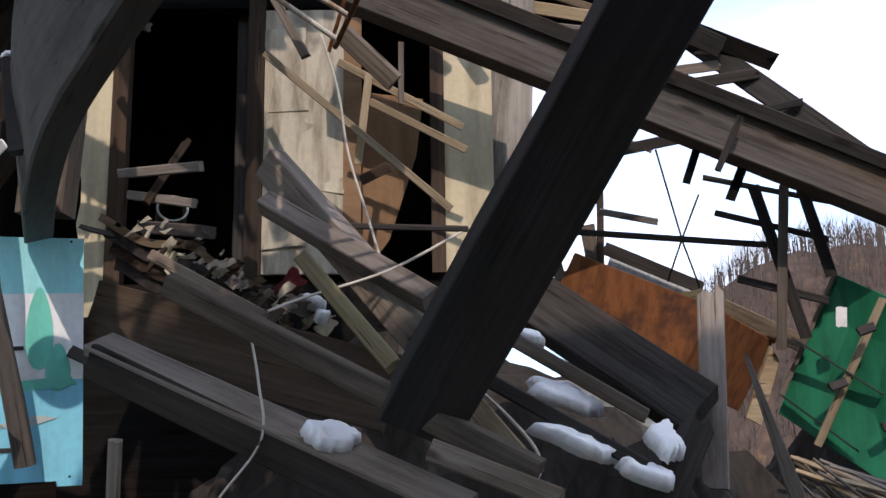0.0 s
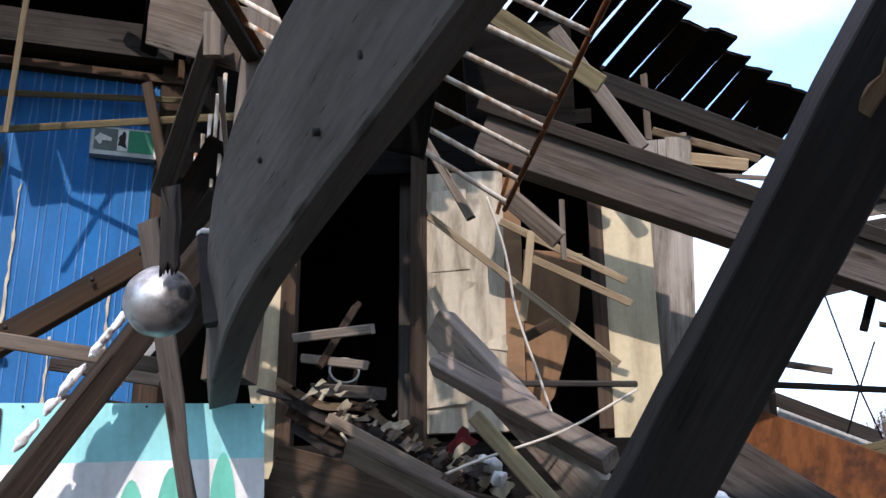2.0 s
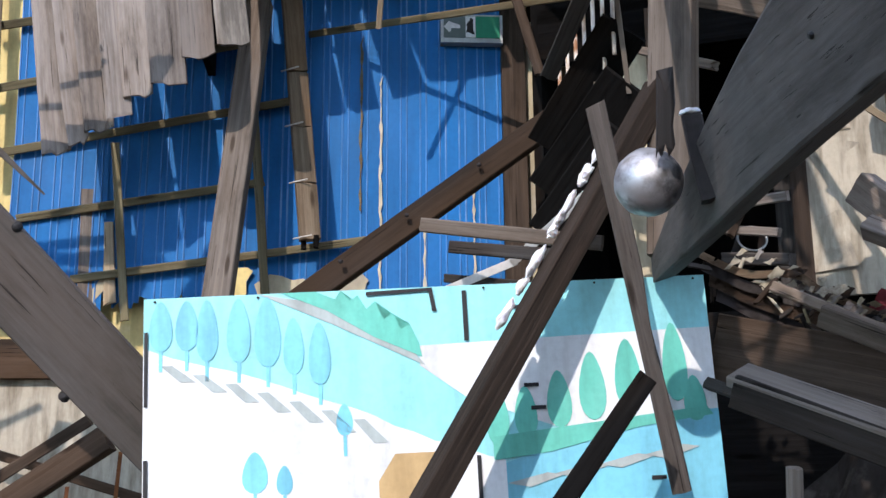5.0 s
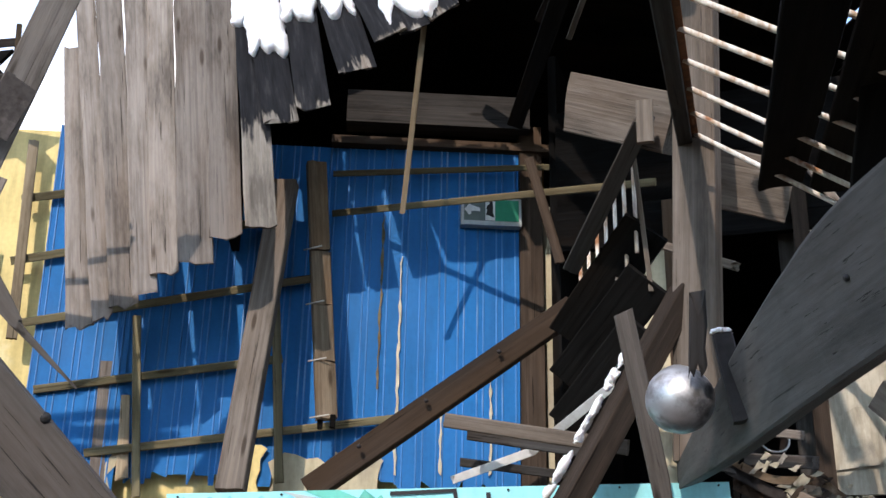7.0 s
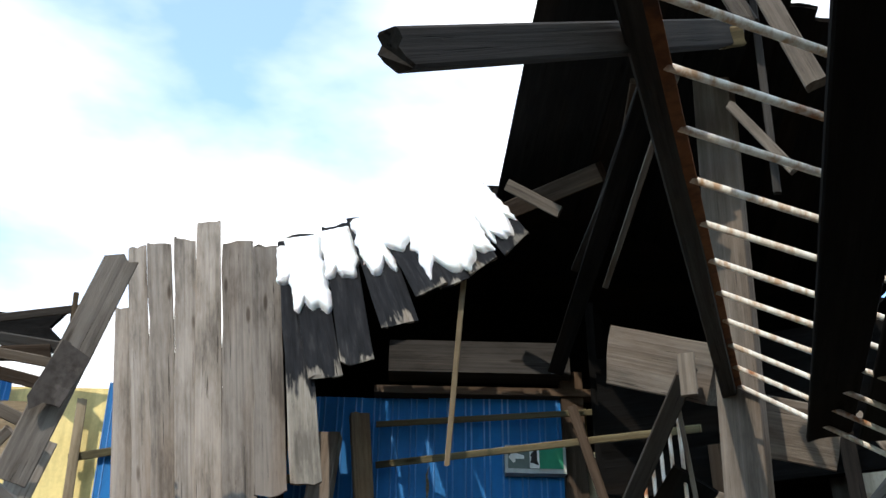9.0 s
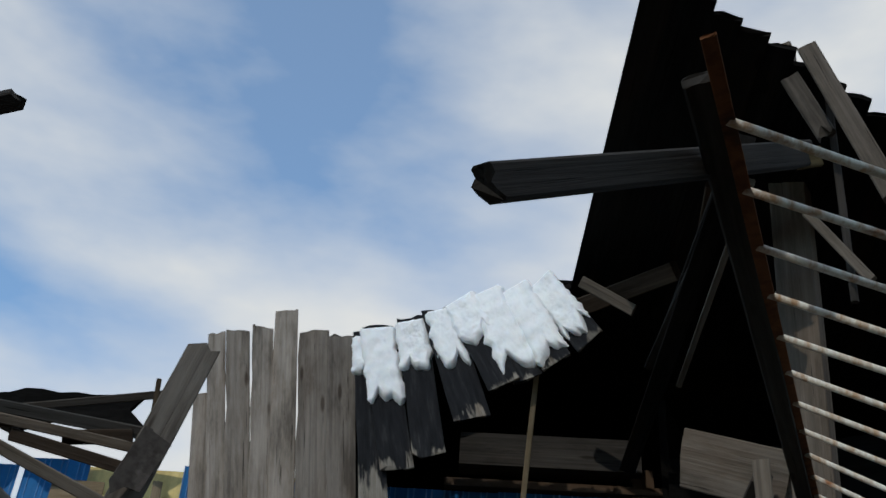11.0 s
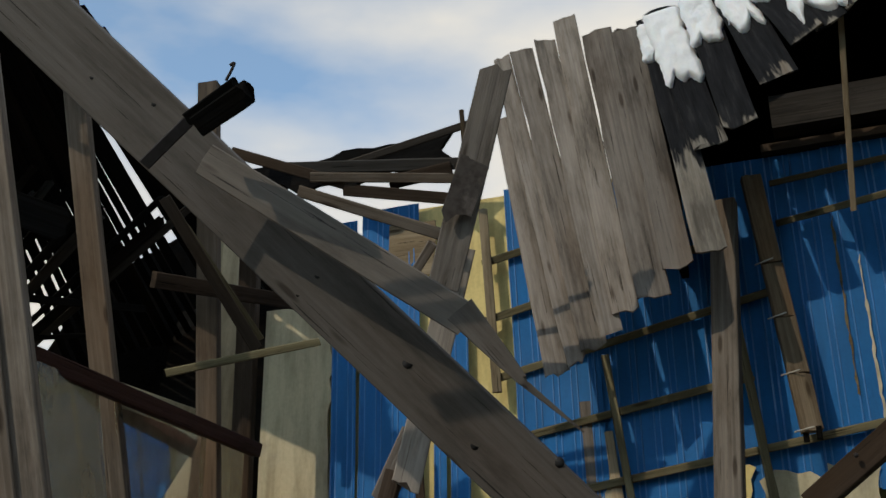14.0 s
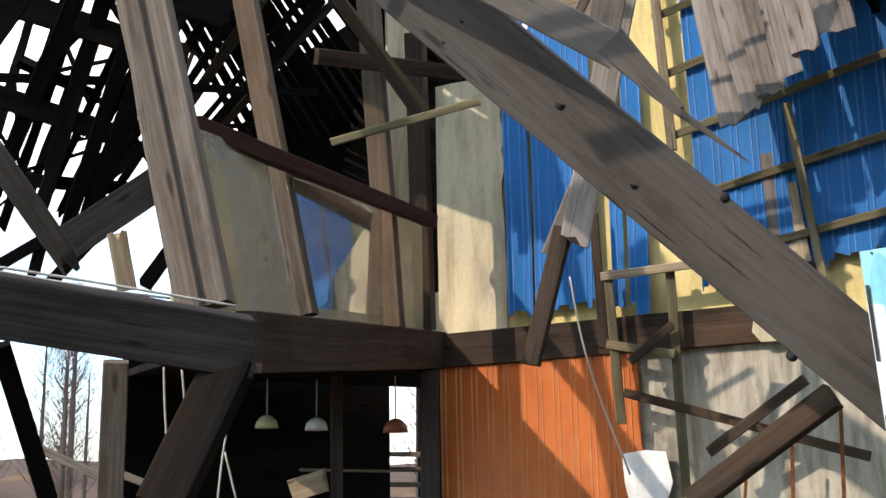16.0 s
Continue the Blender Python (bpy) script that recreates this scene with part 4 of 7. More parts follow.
plank("loose_board", (-2.809, 4.919, 6.261), (-2.481, 4.996, 5.999), 0.080, 0.03, GREY, (0.257, -0.766, -0.59), "grey board end lying on the roof edge", "board")
plank("loose_beam", (-1.501, 0.654, 3.272), (-1.02, 1.80, 4.16), 0.078, 0.05, DARK, (0.15, -0.72, -0.68), "dark grey beam poking out level with a broken end", "beam", jag0=0.02, tilt=-12)
plank("block", (-0.99, 1.80, 4.14), (-1.04, 1.77, 4.12), 0.06, 0.04, MOSSY, (0.065, -0.743, -0.667), "small mossy block of wood under the beam", "block")

# post and steel grille beside the roof
plank("grey_post", (-1.525, 4.27, 2.7), (-1.27, 4.27, 7.2), 0.20, 0.13, GREY, (0.12, -0.99, 0), "tall grey square post holding the hall roof", "post", tilt=-12)
plank("box_beam", (-2.07, 4.43, 4.61), (-1.55, 4.36, 4.36), 0.30, 0.12, GREY, (0.193, -0.861, -0.47), "short end of a grey built-up box beam", "beam", jag0=0.02)
plank("box_beam", (-1.493, 4.897, 4.322), (-1.072, 5.005, 4.203), 0.319, 0.10, GREY, (0.077, -0.906, -0.417), "grey built-up box beam behind the post", "beam")
grille = new("steel_grille")
tagged(grille, "fallen white steel window grille with rusting bars", "grille")
GL0, GL1 = Vector((-1.434, 4.172, 4.2)), Vector((-1.12, 1.103, 3.702))
GR0, GR1 = Vector((-0.339, 4.152, 3.363)), Vector((0.297, 2.50, 3.625))
grille.location = GL0
bpy.context.view_layer.update()


GN = 11
for i in range(GN):
    f = i / (GN - 1)
    a, b = GL0.lerp(GL1, f), GR0.lerp(GR1, f)
    under(tube("bar", [a, a.lerp(b, 0.5) + Vector((0, 0, -0.006 * (i % 3))), b], 0.0115, RAIL, "round white steel bar flaking to rust" if i % 3 else "round steel bar rusted brown", sides=10), grille)
under(tube("side_rod", [GR0 + (GR0 - GR1) * 0.03, GR1], 0.011, RUST, "thin rusted side rod"), grille)
under(plank("side_bar", GL0 + (GL0 - GL1) * 0.02, GL1 + (GL1 - GL0) * 0.1, 0.035, 0.008, RUST, (0.123, -0.802, -0.584), "flat rusted side bar"), grille)
plank("stile_board", (-1.49, 4.25, 4.19), (-1.15, 0.95, 3.70), 0.07, 0.03, DARK, (0.128, -0.867, -0.481), "dark board along the edge of the steel grille", "board")
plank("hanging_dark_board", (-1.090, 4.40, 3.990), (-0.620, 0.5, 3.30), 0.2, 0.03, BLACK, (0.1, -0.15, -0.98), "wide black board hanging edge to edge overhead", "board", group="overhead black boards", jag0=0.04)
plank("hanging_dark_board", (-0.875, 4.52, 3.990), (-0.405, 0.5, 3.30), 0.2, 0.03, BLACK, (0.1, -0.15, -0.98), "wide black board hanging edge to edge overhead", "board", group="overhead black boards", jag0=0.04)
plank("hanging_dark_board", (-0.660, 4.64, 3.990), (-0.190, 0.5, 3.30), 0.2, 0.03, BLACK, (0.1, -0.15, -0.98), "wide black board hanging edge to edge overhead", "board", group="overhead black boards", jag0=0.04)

# ---- fallen main timber with bolts, globe and chain ----


def warped_timber(name, upper, lower, thick, mat, label, category):
    """A heavy plank that twists and narrows along its length, given by its two long edges."""
    m = Matrix.Translation(lower[0]) @ axes(lower[0], lower[-1], (-0.76, -0.556, -0.337))
    inv = m.inverted()
    bm, rings = bmesh.new(), []
    back = inv.to_3x3() @ Vector((0.76, 0.556, 0.337)) * thick
    us, ls = curve_points(upper, 5), curve_points(lower, 5)
    for k, (u, w) in enumerate(zip(us, ls)):
        u, w = inv @ u, inv @ w
        ring = [w.lerp(u, f) + Vector((0, 0, 0.004 * noise.noise(Vector((k * 0.7, f * 3, 2))))) for f in (0.0, 0.03, 0.2, 0.4, 0.6, 0.8, 0.97, 1.0)]
        ring[0] += back * 0.06
        ring[-1] += back * 0.06
        ring += [u + back * 0.94, u.lerp(w, 0.03) + back, w.lerp(u, 0.03) + back, w + back * 0.94]
        rings.append([bm.verts.new(q) for q in ring])
    n = len(rings[0])
    for r0, r1 in zip(rings, rings[1:]):
        for j in range(n):
            bm.faces.new((r0[j], r0[(j + 1) % n], r1[(j + 1) % n], r1[j]))
    bm.faces.new(rings[0]), bm.faces.new(list(reversed(rings[-1])))
    ob = obj(name, bm, mat, None, label, category)
    ob.matrix_world = m
    return ob


warped_timber("main_timber", ((-1.62, 4.27, 2.70), (-1.38, 3.60, 2.82), (-1.115, 2.925, 2.935), (-0.88, 2.525, 3.065), (-0.563, 2.06, 3.118), (-0.25, 1.59, 3.18)),
              ((-1.627, 4.331, 2.60), (-1.33, 3.60, 2.58), (-1.037, 3.002, 2.615), (-0.712, 2.516, 2.685), (-0.321, 1.946, 2.74), (0.0, 1.48, 2.785)), 0.12, SLATE, "huge dark grey fallen roof timber drilled with bolt holes", "timber")
plank("gusset_board", (-0.52, 3.0, 3.86), (-0.70, 3.45, 3.30), 0.36, 0.03, BLACK, (0.131, -0.895, -0.426), "dark olive gusset board behind the fallen timber", "board", taper=0.8, jag=0.03)
for p in ((-0.853, 2.586, 2.880), (-0.827, 2.632, 2.766), (-0.871, 2.566, 3.012), (-0.45, 2.057, 2.854), (-0.62, 2.30, 2.80)):
    q, d = Vector(p), Vector((-0.76, -0.556, -0.337))
    under(tube("bolt_hole", [q - d * 0.03, q + d * 0.003], 0.011, INK, "dark drilled bolt hole", sides=8), bpy.data.objects["main_timber"])
plank("diagonal_post", (-0.013, 3.76, 1.841), (0.851, 2.639, 3.157), 0.263, 0.20, CHAR, (-0.068, -0.965, -0.255), "massive black charred diagonal timber", "timber", jag=0.05, tilt=12, chip=0.015)

plank("broken_patch", (0.719, 2.616, 2.921), (0.772, 2.534, 2.982), 0.050, 0.03, RUSTY_WOOD, (-0.209, -0.878, -0.43), "pale torn patch on the charred timber", "patch", jag=0.03, jag0=0.03, chip=0.02)
patch = under(bpy.data.objects["broken_patch"], bpy.data.objects["diagonal_post"])
del patch["category"]

globe = new("globe")
globe.location = (-1.449, 3.362, 2.758)
tagged(globe, "dented silver metal globe hung on dark bracket", "globe")
bpy.context.view_layer.update()
gb = bmesh.new()
bmesh.ops.create_uvsphere(gb, u_segments=36, v_segments=24, radius=0.121)
for v in gb.verts:
    v.co += v.co.normalized() * 0.003 * noise.noise(v.co * 18)
part("shell", gb, STEEL, globe, smooth=True)
plank("bracket_board", (-1.33, 3.12, 3.03), (-1.36, 3.22, 2.82), 0.062, 0.04, CHAR, (0.2, -0.9, -0.3), "black broken bracket board above the globe", "board", jag0=0.045, jag=0.03, chip=0.012, tilt=8)
plank("bracket_iron", (-1.285, 3.337, 2.975), (-1.235, 3.33, 2.66), 0.07, 0.05, IRON, (0.2, -0.9, -0.3), "black iron bracket holding the globe", "bracket")
snow_patch("snow", (-1.285, 3.335, 2.985), (1, 0.1, 0), (0, 1, 0.1), 0.035, 0.03, 0.012, "thin cap of snow on the iron bracket", 91, 0.3)
plank("snag_board", (-1.727, 3.799, 3.245), (-1.55, 4.30, 1.72), 0.08, 0.035, GREY_SHADED, (0.25, -0.95, -0.25), "long grey split lath leaning behind the globe across the mural", "board", jag0=0.05, chip=0.02)
SB0, SB1 = Vector((-1.543, 4.273, 3.464)), Vector((-2.55, 3.42, 1.3))
plank("snow_beam", SB0, SB1, 0.11, 0.10, UMBER, (0.5, -0.7, 0.1), "brown squared beam with a line of snow on top", "beam", tilt=-18)
for k in range(11):
    f = 0.17 + 0.036 * k + 0.012 * math.sin(k * 2.3)
    snow_patch("snow", SB0.lerp(SB1, f) + Vector((-0.075, -0.03, 0.05)), SB1 - SB0, (-0.8, -0.5, 0.5), 0.045 if k % 3 else 0.065, 0.019, 0.014, "thin ridge of snow along the squared beam", 40 + k, 0.35, group="snow on the squared beam")
plank("loose_board", (-1.839, 3.467, 1.65), (-1.573, 3.785, 2.123), 0.077, 0.06, BLACK, (0.265, -0.963, -0.04), "dark board propped before the mural", "board")
plank("loose_board", (-2.683, 4.27, 2.955), (-1.813, 4.202, 2.766), 0.068, 0.03, GREY, (0.326, -0.918, -0.224), "short grey board sticking out level", "board")

# narrow stair with white balusters and dark side boards
plank("stair_string", (-2.25, 5.05, 3.95), (-1.665, 4.2, 4.33), 0.09, 0.10, DARK, (0.205, -0.888, -0.411), "dark stair string with a pale sawn end", "string")
plank("sawn_block", (-1.651, 4.128, 4.385), (-1.665, 4.19, 4.20), 0.08, 0.10, GREY, (0.164, -0.868, -0.469), "pale sawn end of a beam", "block")
for k in range(7):
    f = k / 6
    a = Vector((-2.296, 5.414, 3.979)).lerp(Vector((-1.846, 4.803, 4.34)), f)
    tube("baluster", [a + Vector((0, 0, 0.13)), a - Vector((0, 0, 0.45))], 0.011, RAIL, "thin white painted steel baluster", "baluster", group="balusters")
plank("side_board", (-2.348, 5.316, 3.619), (-1.788, 4.789, 4.021), 0.262, 0.03, BLACK, (0.209, -0.917, -0.34), "wide black side board with nail heads", "board", group="stair side boards")
plank("side_board", (-2.368, 5.355, 3.374), (-1.81, 4.89, 3.768), 0.262, 0.03, BLACK, (0.213, -0.93, -0.298), "wide black side board with nail heads", "board", group="stair side boards")
plank("side_board", (-2.387, 5.394, 3.132), (-1.857, 4.974, 3.528), 0.262, 0.03, BLACK, (0.218, -0.941, -0.258), "wide black side board with nail heads", "board", group="stair side boards")
plank("thin_batten", (-2.646, 5.569, 4.905), (-2.466, 5.602, 4.191), 0.062, 0.03, BROWN, (0.254, -0.879, -0.404), "thin dark batten leaning to the stair", "batten")
plank("thin_batten", (-1.808, 4.637, 4.354), (-1.804, 4.915, 3.715), 0.026, 0.02, GREY, (0.171, -0.904, -0.391), "thin grey batten hanging by the stair", "batten")

# ---- painted mural board ----
ML, MR, MT, MB = -2.41, 0.0, 2.646, 1.646
mural = new("mural_board")
mural.matrix_world = MURAL_AT
tagged(mural, "big painted board with aqua sky, white snow and green trees", "mural")
bpy.context.view_layer.update()
part("panel", slab_mesh(ML, MR, MB, MT, 0.0, 0.03), MURAL_SKY, mural)
MW, MH = MR - ML, MT - MB


def painted_shape(name, pts, layer, mat, label=""):
    return prism(name, [(ML + MW * x, MT - MW * y) for x, y in pts], (0.0012 * layer + 0.001, 0.001), None, mat, label, parent=mural)


def ridge(pts, amp, n, seed):
    r = random.Random(seed)
    out = []
    for (x0, y0), (x1, y1) in zip(pts, pts[1:]):
        for k in range(n):
            f = k / n
            out.append((x0 + (x1 - x0) * f, y0 + (y1 - y0) * f + r.uniform(-amp, amp)))
    return out + [pts[-1]]


def painted_tree(x, y, w, h, layer, mat, trunk=True):
    h = min(h, y - 0.006)
    pts = [(x + w / 2 * math.sin(a) * (0.55 + 0.45 * (1 + math.cos(a)) / 2), y - h * 0.5 - h / 2 * math.cos(a - math.pi)) for a in [2 * math.pi * k / 18 for k in range(18)]]
    painted_shape("painted_tree", pts, layer, mat)
    if trunk:
        painted_shape("painted_trunk", [(x - 0.003, y), (x + 0.003, y), (x + 0.003, y + 0.035), (x - 0.003, y + 0.035)], layer, mat)


painted_shape("painted_snowfield", ridge([(0.0, 0.09), (0.2, 0.15), (0.36, 0.21), (0.5, 0.27), (0.62, 0.31)], 0.003, 4, 1) + [(0.62, 0.415), (0.0, 0.415)], 1, MURAL_WHITE, "white snowfield sloping down the board")
painted_shape("painted_mountain", [(0.48, 0.105), (0.72, 0.10), (1.0, 0.095), (1.0, 0.24), (0.72, 0.26), (0.56, 0.2), (0.48, 0.14)], 1, MURAL_WHITE, "white distant mountain")
painted_shape("painted_lake", ridge([(0.62, 0.31), (0.75, 0.27), (0.88, 0.26), (1.0, 0.24)], 0.006, 4, 2) + [(1.0, 0.415), (0.62, 0.415)], 2, MURAL_BLUE, "pale blue lake")
painted_shape("painted_slope", [(0.2, 0.0), (0.3, 0.02), (0.47, 0.115), (0.49, 0.14), (0.43, 0.11), (0.33, 0.06)], 2, MURAL_GREY, "grey shaded slope")
painted_shape("painted_ridge", [(0.24, -0.0), (0.3, 0.0), (0.335, 0.015), (0.345, 0.0), (0.36, 0.02), (0.375, 0.01), (0.39, 0.035), (0.405, 0.022), (0.42, 0.055), (0.435, 0.045), (0.45, 0.075), (0.465, 0.065), (0.48, 0.10), (0.485, 0.125), (0.40, 0.085), (0.32, 0.035)], 3, MURAL_GREEN, "green wooded ridge")
for x, y, w, h in ((0.03, 0.095, 0.05, 0.10), (0.075, 0.095, 0.05, 0.11), (0.11, 0.115, 0.048, 0.115), (0.165, 0.12, 0.052, 0.12), (0.215, 0.13, 0.058, 0.13), (0.26, 0.145, 0.045, 0.10), (0.305, 0.165, 0.048, 0.11), (0.345, 0.255, 0.036, 0.055), (0.19, 0.345, 0.055, 0.07), (0.24, 0.35, 0.035, 0.05)):
    painted_tree(x, y, w, h, 3, MURAL_BLUE)
for x, y, w, h in ((0.61, 0.285, 0.05, 0.10), (0.66, 0.275, 0.05, 0.09), (0.72, 0.26, 0.055, 0.10), (0.78, 0.25, 0.06, 0.12), (0.845, 0.235, 0.06, 0.125), (0.93, 0.225, 0.055, 0.14), (0.96, 0.26, 0.05, 0.08)):
    painted_tree(x, y, w, h, 4, MURAL_GREEN, False)
painted_shape("painted_shore", [(0.60, 0.27), (0.98, 0.235), (0.99, 0.25), (0.86, 0.265), (0.70, 0.30), (0.6, 0.31)], 5, MURAL_GREEN, "green shore")
for k in range(7):
    x = 0.03 + 0.055 * k
    painted_shape("painted_shadow", [(x, 0.12 + 0.018 * k), (x + 0.02, 0.12 + 0.018 * k), (x + 0.06, 0.15 + 0.02 * k), (x + 0.035, 0.15 + 0.02 * k)], 3, MURAL_GREY)
for k in range(4):
    painted_shape("painted_ripple", [(0.62 + 0.08 * k, 0.35 - 0.012 * k), (0.69 + 0.08 * k, 0.335 - 0.012 * k), (0.72 + 0.08 * k, 0.34 - 0.012 * k), (0.66 + 0.08 * k, 0.358 - 0.012 * k)], 6, MURAL_GREY)
painted_shape("painted_hut", [(0.40, 0.335), (0.43, 0.29), (0.5, 0.29), (0.5, 0.37), (0.40, 0.37)], 6, MURAL_OCHRE, "ochre painted hut")
for pts in ([(0.39, 0.005), (0.508, 0.002), (0.508, 0.008), (0.39, 0.012)], [(0.501, 0.008), (0.508, 0.008), (0.514, 0.045), (0.506, 0.045)], [(0.56, 0.01), (0.568, 0.01), (0.568, 0.10), (0.56, 0.10)], [(0.002, 0.06), (0.008, 0.06), (0.008, 0.19), (0.002, 0.19)], [(0.57, 0.30), (0.577, 0.30), (0.577, 0.40), (0.57, 0.40)], [(0.002, 0.28), (0.009, 0.28), (0.009, 0.40), (0.002, 0.40)]):
    painted_shape("painted_line", pts, 7, INK)
for x, y in ((0.66, 0.18), (0.67, 0.22), (0.88, 0.185), (0.87, 0.35), (0.65, 0.04)):
    painted_shape("caption_bar", [(x, y), (x + 0.026, y), (x + 0.026, y + 0.007), (x, y + 0.007)], 7, INK)
for x in (0.02, 0.2, 0.4, 0.6, 0.8, 0.98):
    for y in (0.006, 0.40):
        p = MURAL_AT @ Vector((ML + MW * x, -0.002, MT - MW * y))
        under(tube("nail", [p, p + Vector((0.2, -0.97, 0)) * 0.006], 0.005, IRON, sides=6), mural)
slab("panel_support", MURAL_AT, ML + 0.1, MR - 0.1, 0.0, MB + 0.02, 0.02, 0.1, BLACK, "dark timber frame carrying the mural board", "frame")

# ---- broken rooms behind the doorway ----
DZ = 2.83
DTOP = 4.75
def dw(name, x0, x1, z0, z1, off, th, mat, label, category="wall", kind="", **more):
    return slab(name, DOOR_WALL, x0, x1, z0, z1, off, th, mat, label, category, kind, **more)


dw("cream_wall_panel", -1.097, -0.924, 2.4, DTOP, 0.0, 0.05, CREAM, "dirty cream wall panel beside the dark doorway", "panel", rough=0.01, torn=(0.02, 0, 0.03, 0))
dw("door_post", -0.924, -0.832, 2.4, DTOP, 0.03, 0.1, BROWN, "brown stained wooden doorway post", "post")
dw("inner_post", -0.228, -0.13, 2.4, DTOP, -0.15, 0.12, DARK, "dark inner doorway post", "post")
dw("door_post", -0.13, -0.035, 2.6, DTOP, 0.05, 0.12, BROWN, "brown stained wooden doorway post", "post")
dw("plaster_panel", -0.035, 0.432, DZ, 4.45, 0.01, 0.04, PLASTER, "stained pale plaster panel in brown framing", "panel", rough=0.012)
for k, (x0, x1, z0, z1) in enumerate(((0.05, 0.55, 0.62, 0.9), (0.5, 0.95, 0.28, 0.55), (0.1, 0.4, 0.08, 0.3))):
    S0, S1 = -0.035, 0.432
    under(dw("plaster_patch", S0 + (S1 - S0) * x0, S0 + (S1 - S0) * x1, DZ + (4.45 - DZ) * z0, DZ + (4.45 - DZ) * z1, 0.016, 0.006, PLASTER, "thin repaired plaster patch", "", rough=0.05, torn=(0.06, 0.06, 0.06, 0.06)), bpy.data.objects["plaster_panel"])
dw("brown_strip", 0.432, 0.537, DZ, 4.4, 0.02, 0.05, HARDBOARD, "brown board strip beside the plaster panel", "board")
dw("door_post", 0.945, 1.026, DZ, 4.5, 0.02, 0.12, BROWN, "brown stained wooden doorway post", "post")
dw("cream_wall_panel", 1.026, 1.312, DZ - 0.1, 4.5, 0.0, 0.05, CREAM, "yellowed wall panel broken at its joints", "panel", rough=0.012)
prism("hardboard_sheet", [(0.543, 3.974), (0.903, 3.929), (0.86, 3.573), (0.697, 3.055), (0.526, 2.821)], (-0.12, 0.006), DOOR_WALL, HARDBOARD, "curved brown hardboard sheet torn loose", "sheet")
# added enclosure; its near-black colour carries the shade inside the doorway
dw("wall_back", -1.62, 1.35, 1.0, 6.0, -2.4, 0.1, BLACK, "near-black rear wall added for the shade of the wrecked room", "wall", "structure")
wall_between("wall_left", (DOOR_WALL @ Vector((-1.62, 0.06, 0)))[:2], (DOOR_WALL @ Vector((-1.62, 2.45, 0)))[:2], 1.0, 6.0, 0.06, BLACK, "near-black side wall added for the shade of the wrecked room")
wall_between("wall_right", (DOOR_WALL @ Vector((1.3, 0.9, 0)))[:2], (DOOR_WALL @ Vector((1.3, 2.45, 0)))[:2], 1.0, 4.4, 0.06, BLACK, "near-black side wall added for the shade of the wrecked room")
slab("floor", DOOR_WALL, -1.62, 1.3, DZ - 0.4, DZ - 0.25, 0.1, 2.5, BLACK, "near-black floor added for the shade of the wrecked room", "floor", "structure")
slab("ceiling", DOOR_WALL, -1.62, 1.0, 4.75, 4.85, 0.0, 2.4, BLACK, "near-black ceiling added for the shade of the wrecked room", "ceiling", "structure")
slab("lintel_boards", DOOR_WALL, -1.62, 0.9, 4.47, 5.5, 0.0, 0.06, BLACK, "boarded wall above the doorway, its shade put into near-black", "wall", "structure")
dw("wall_low", -1.62, 1.3, 0.0, DZ - 0.05, 0.0, 0.1, BLACK, "near-black footing wall added under the doorway", "wall", "structure")
plank("split_column", (0.302, 6.676, 3.121), (0.356, 6.211, 4.571), 0.156, 0.14, BLEACHED, (-0.028, -0.952, -0.303), "bleached split timber column full of cracks", "column", chip=0.02)
plank("split_column", (0.452, 6.739, 3.149), (0.514, 6.272, 4.61), 0.157, 0.14, BLEACHED, (-0.05, -0.951, -0.304), "bleached split timber column full of cracks", "column", chip=0.02)
plank("lath", (-0.904, 5.513, 3.891), (0.07, 5.612, 3.039), 0.040, 0.02, FRESH, (0.105, -0.948, -0.3), "thin fallen lath across the panel", "lath")
plank("lath", (-0.351, 5.551, 3.778), (-0.42, 5.644, 3.307), 0.043, 0.02, FRESH, (0.098, -0.946, -0.31), "thin fallen lath across the opening", "lath")
plank("lath", (-0.353, 5.581, 3.631), (0.154, 5.65, 3.372), 0.043, 0.02, FRESH, (0.05, -0.952, -0.303), "thin fallen lath across the opening", "lath")
plank("lath", (-0.515, 5.533, 3.84), (0.137, 5.672, 3.506), 0.043, 0.02, FRESH, (0.064, -0.942, -0.33), "thin fallen lath across the opening", "lath")
plank("lath", (-0.179, 5.525, 3.938), (-0.186, 5.589, 3.613), 0.031, 0.02, GREY, (0.063, -0.936, -0.347), "short grey lath hanging loose", "lath")
plank("lath", (-0.423, 5.806, 3.26), (-0.267, 5.796, 3.334), 0.057, 0.02, BROWN, (0.091, -0.961, -0.262), "short brown lath hanging loose", "lath")
plank("lath", (-0.484, 5.61, 2.961), (0.156, 5.636, 2.936), 0.033, 0.03, DARK, (0.064, -0.975, -0.215), "dark thin rail across the opening", "rail")
plank("lath", (-1.49, 5.049, 3.101), (-1.079, 4.956, 3.101), 0.049, 0.05, PALE, (0.276, -0.925, -0.263), "white painted stick across the doorway", "stick")
plank("lath", (-1.477, 5.165, 3.029), (-1.139, 5.084, 2.957), 0.045, 0.05, PALE, (0.276, -0.931, -0.239), "white painted stick across the doorway", "stick")
plank("lath", (-1.371, 5.079, 2.961), (-1.229, 5.217, 3.299), 0.039, 0.03, BROWN, (0.271, -0.927, -0.261), "brown splinter leaning in the doorway", "stick", jag=0.03)
plank("pole_end", (-1.854, 5.575, 4.226), (-1.381, 5.006, 3.833), 0.048, 0.04, GREY, (0.298, -0.873, -0.386), "grey stick poking out of the doorway", "stick", jag=0.02)
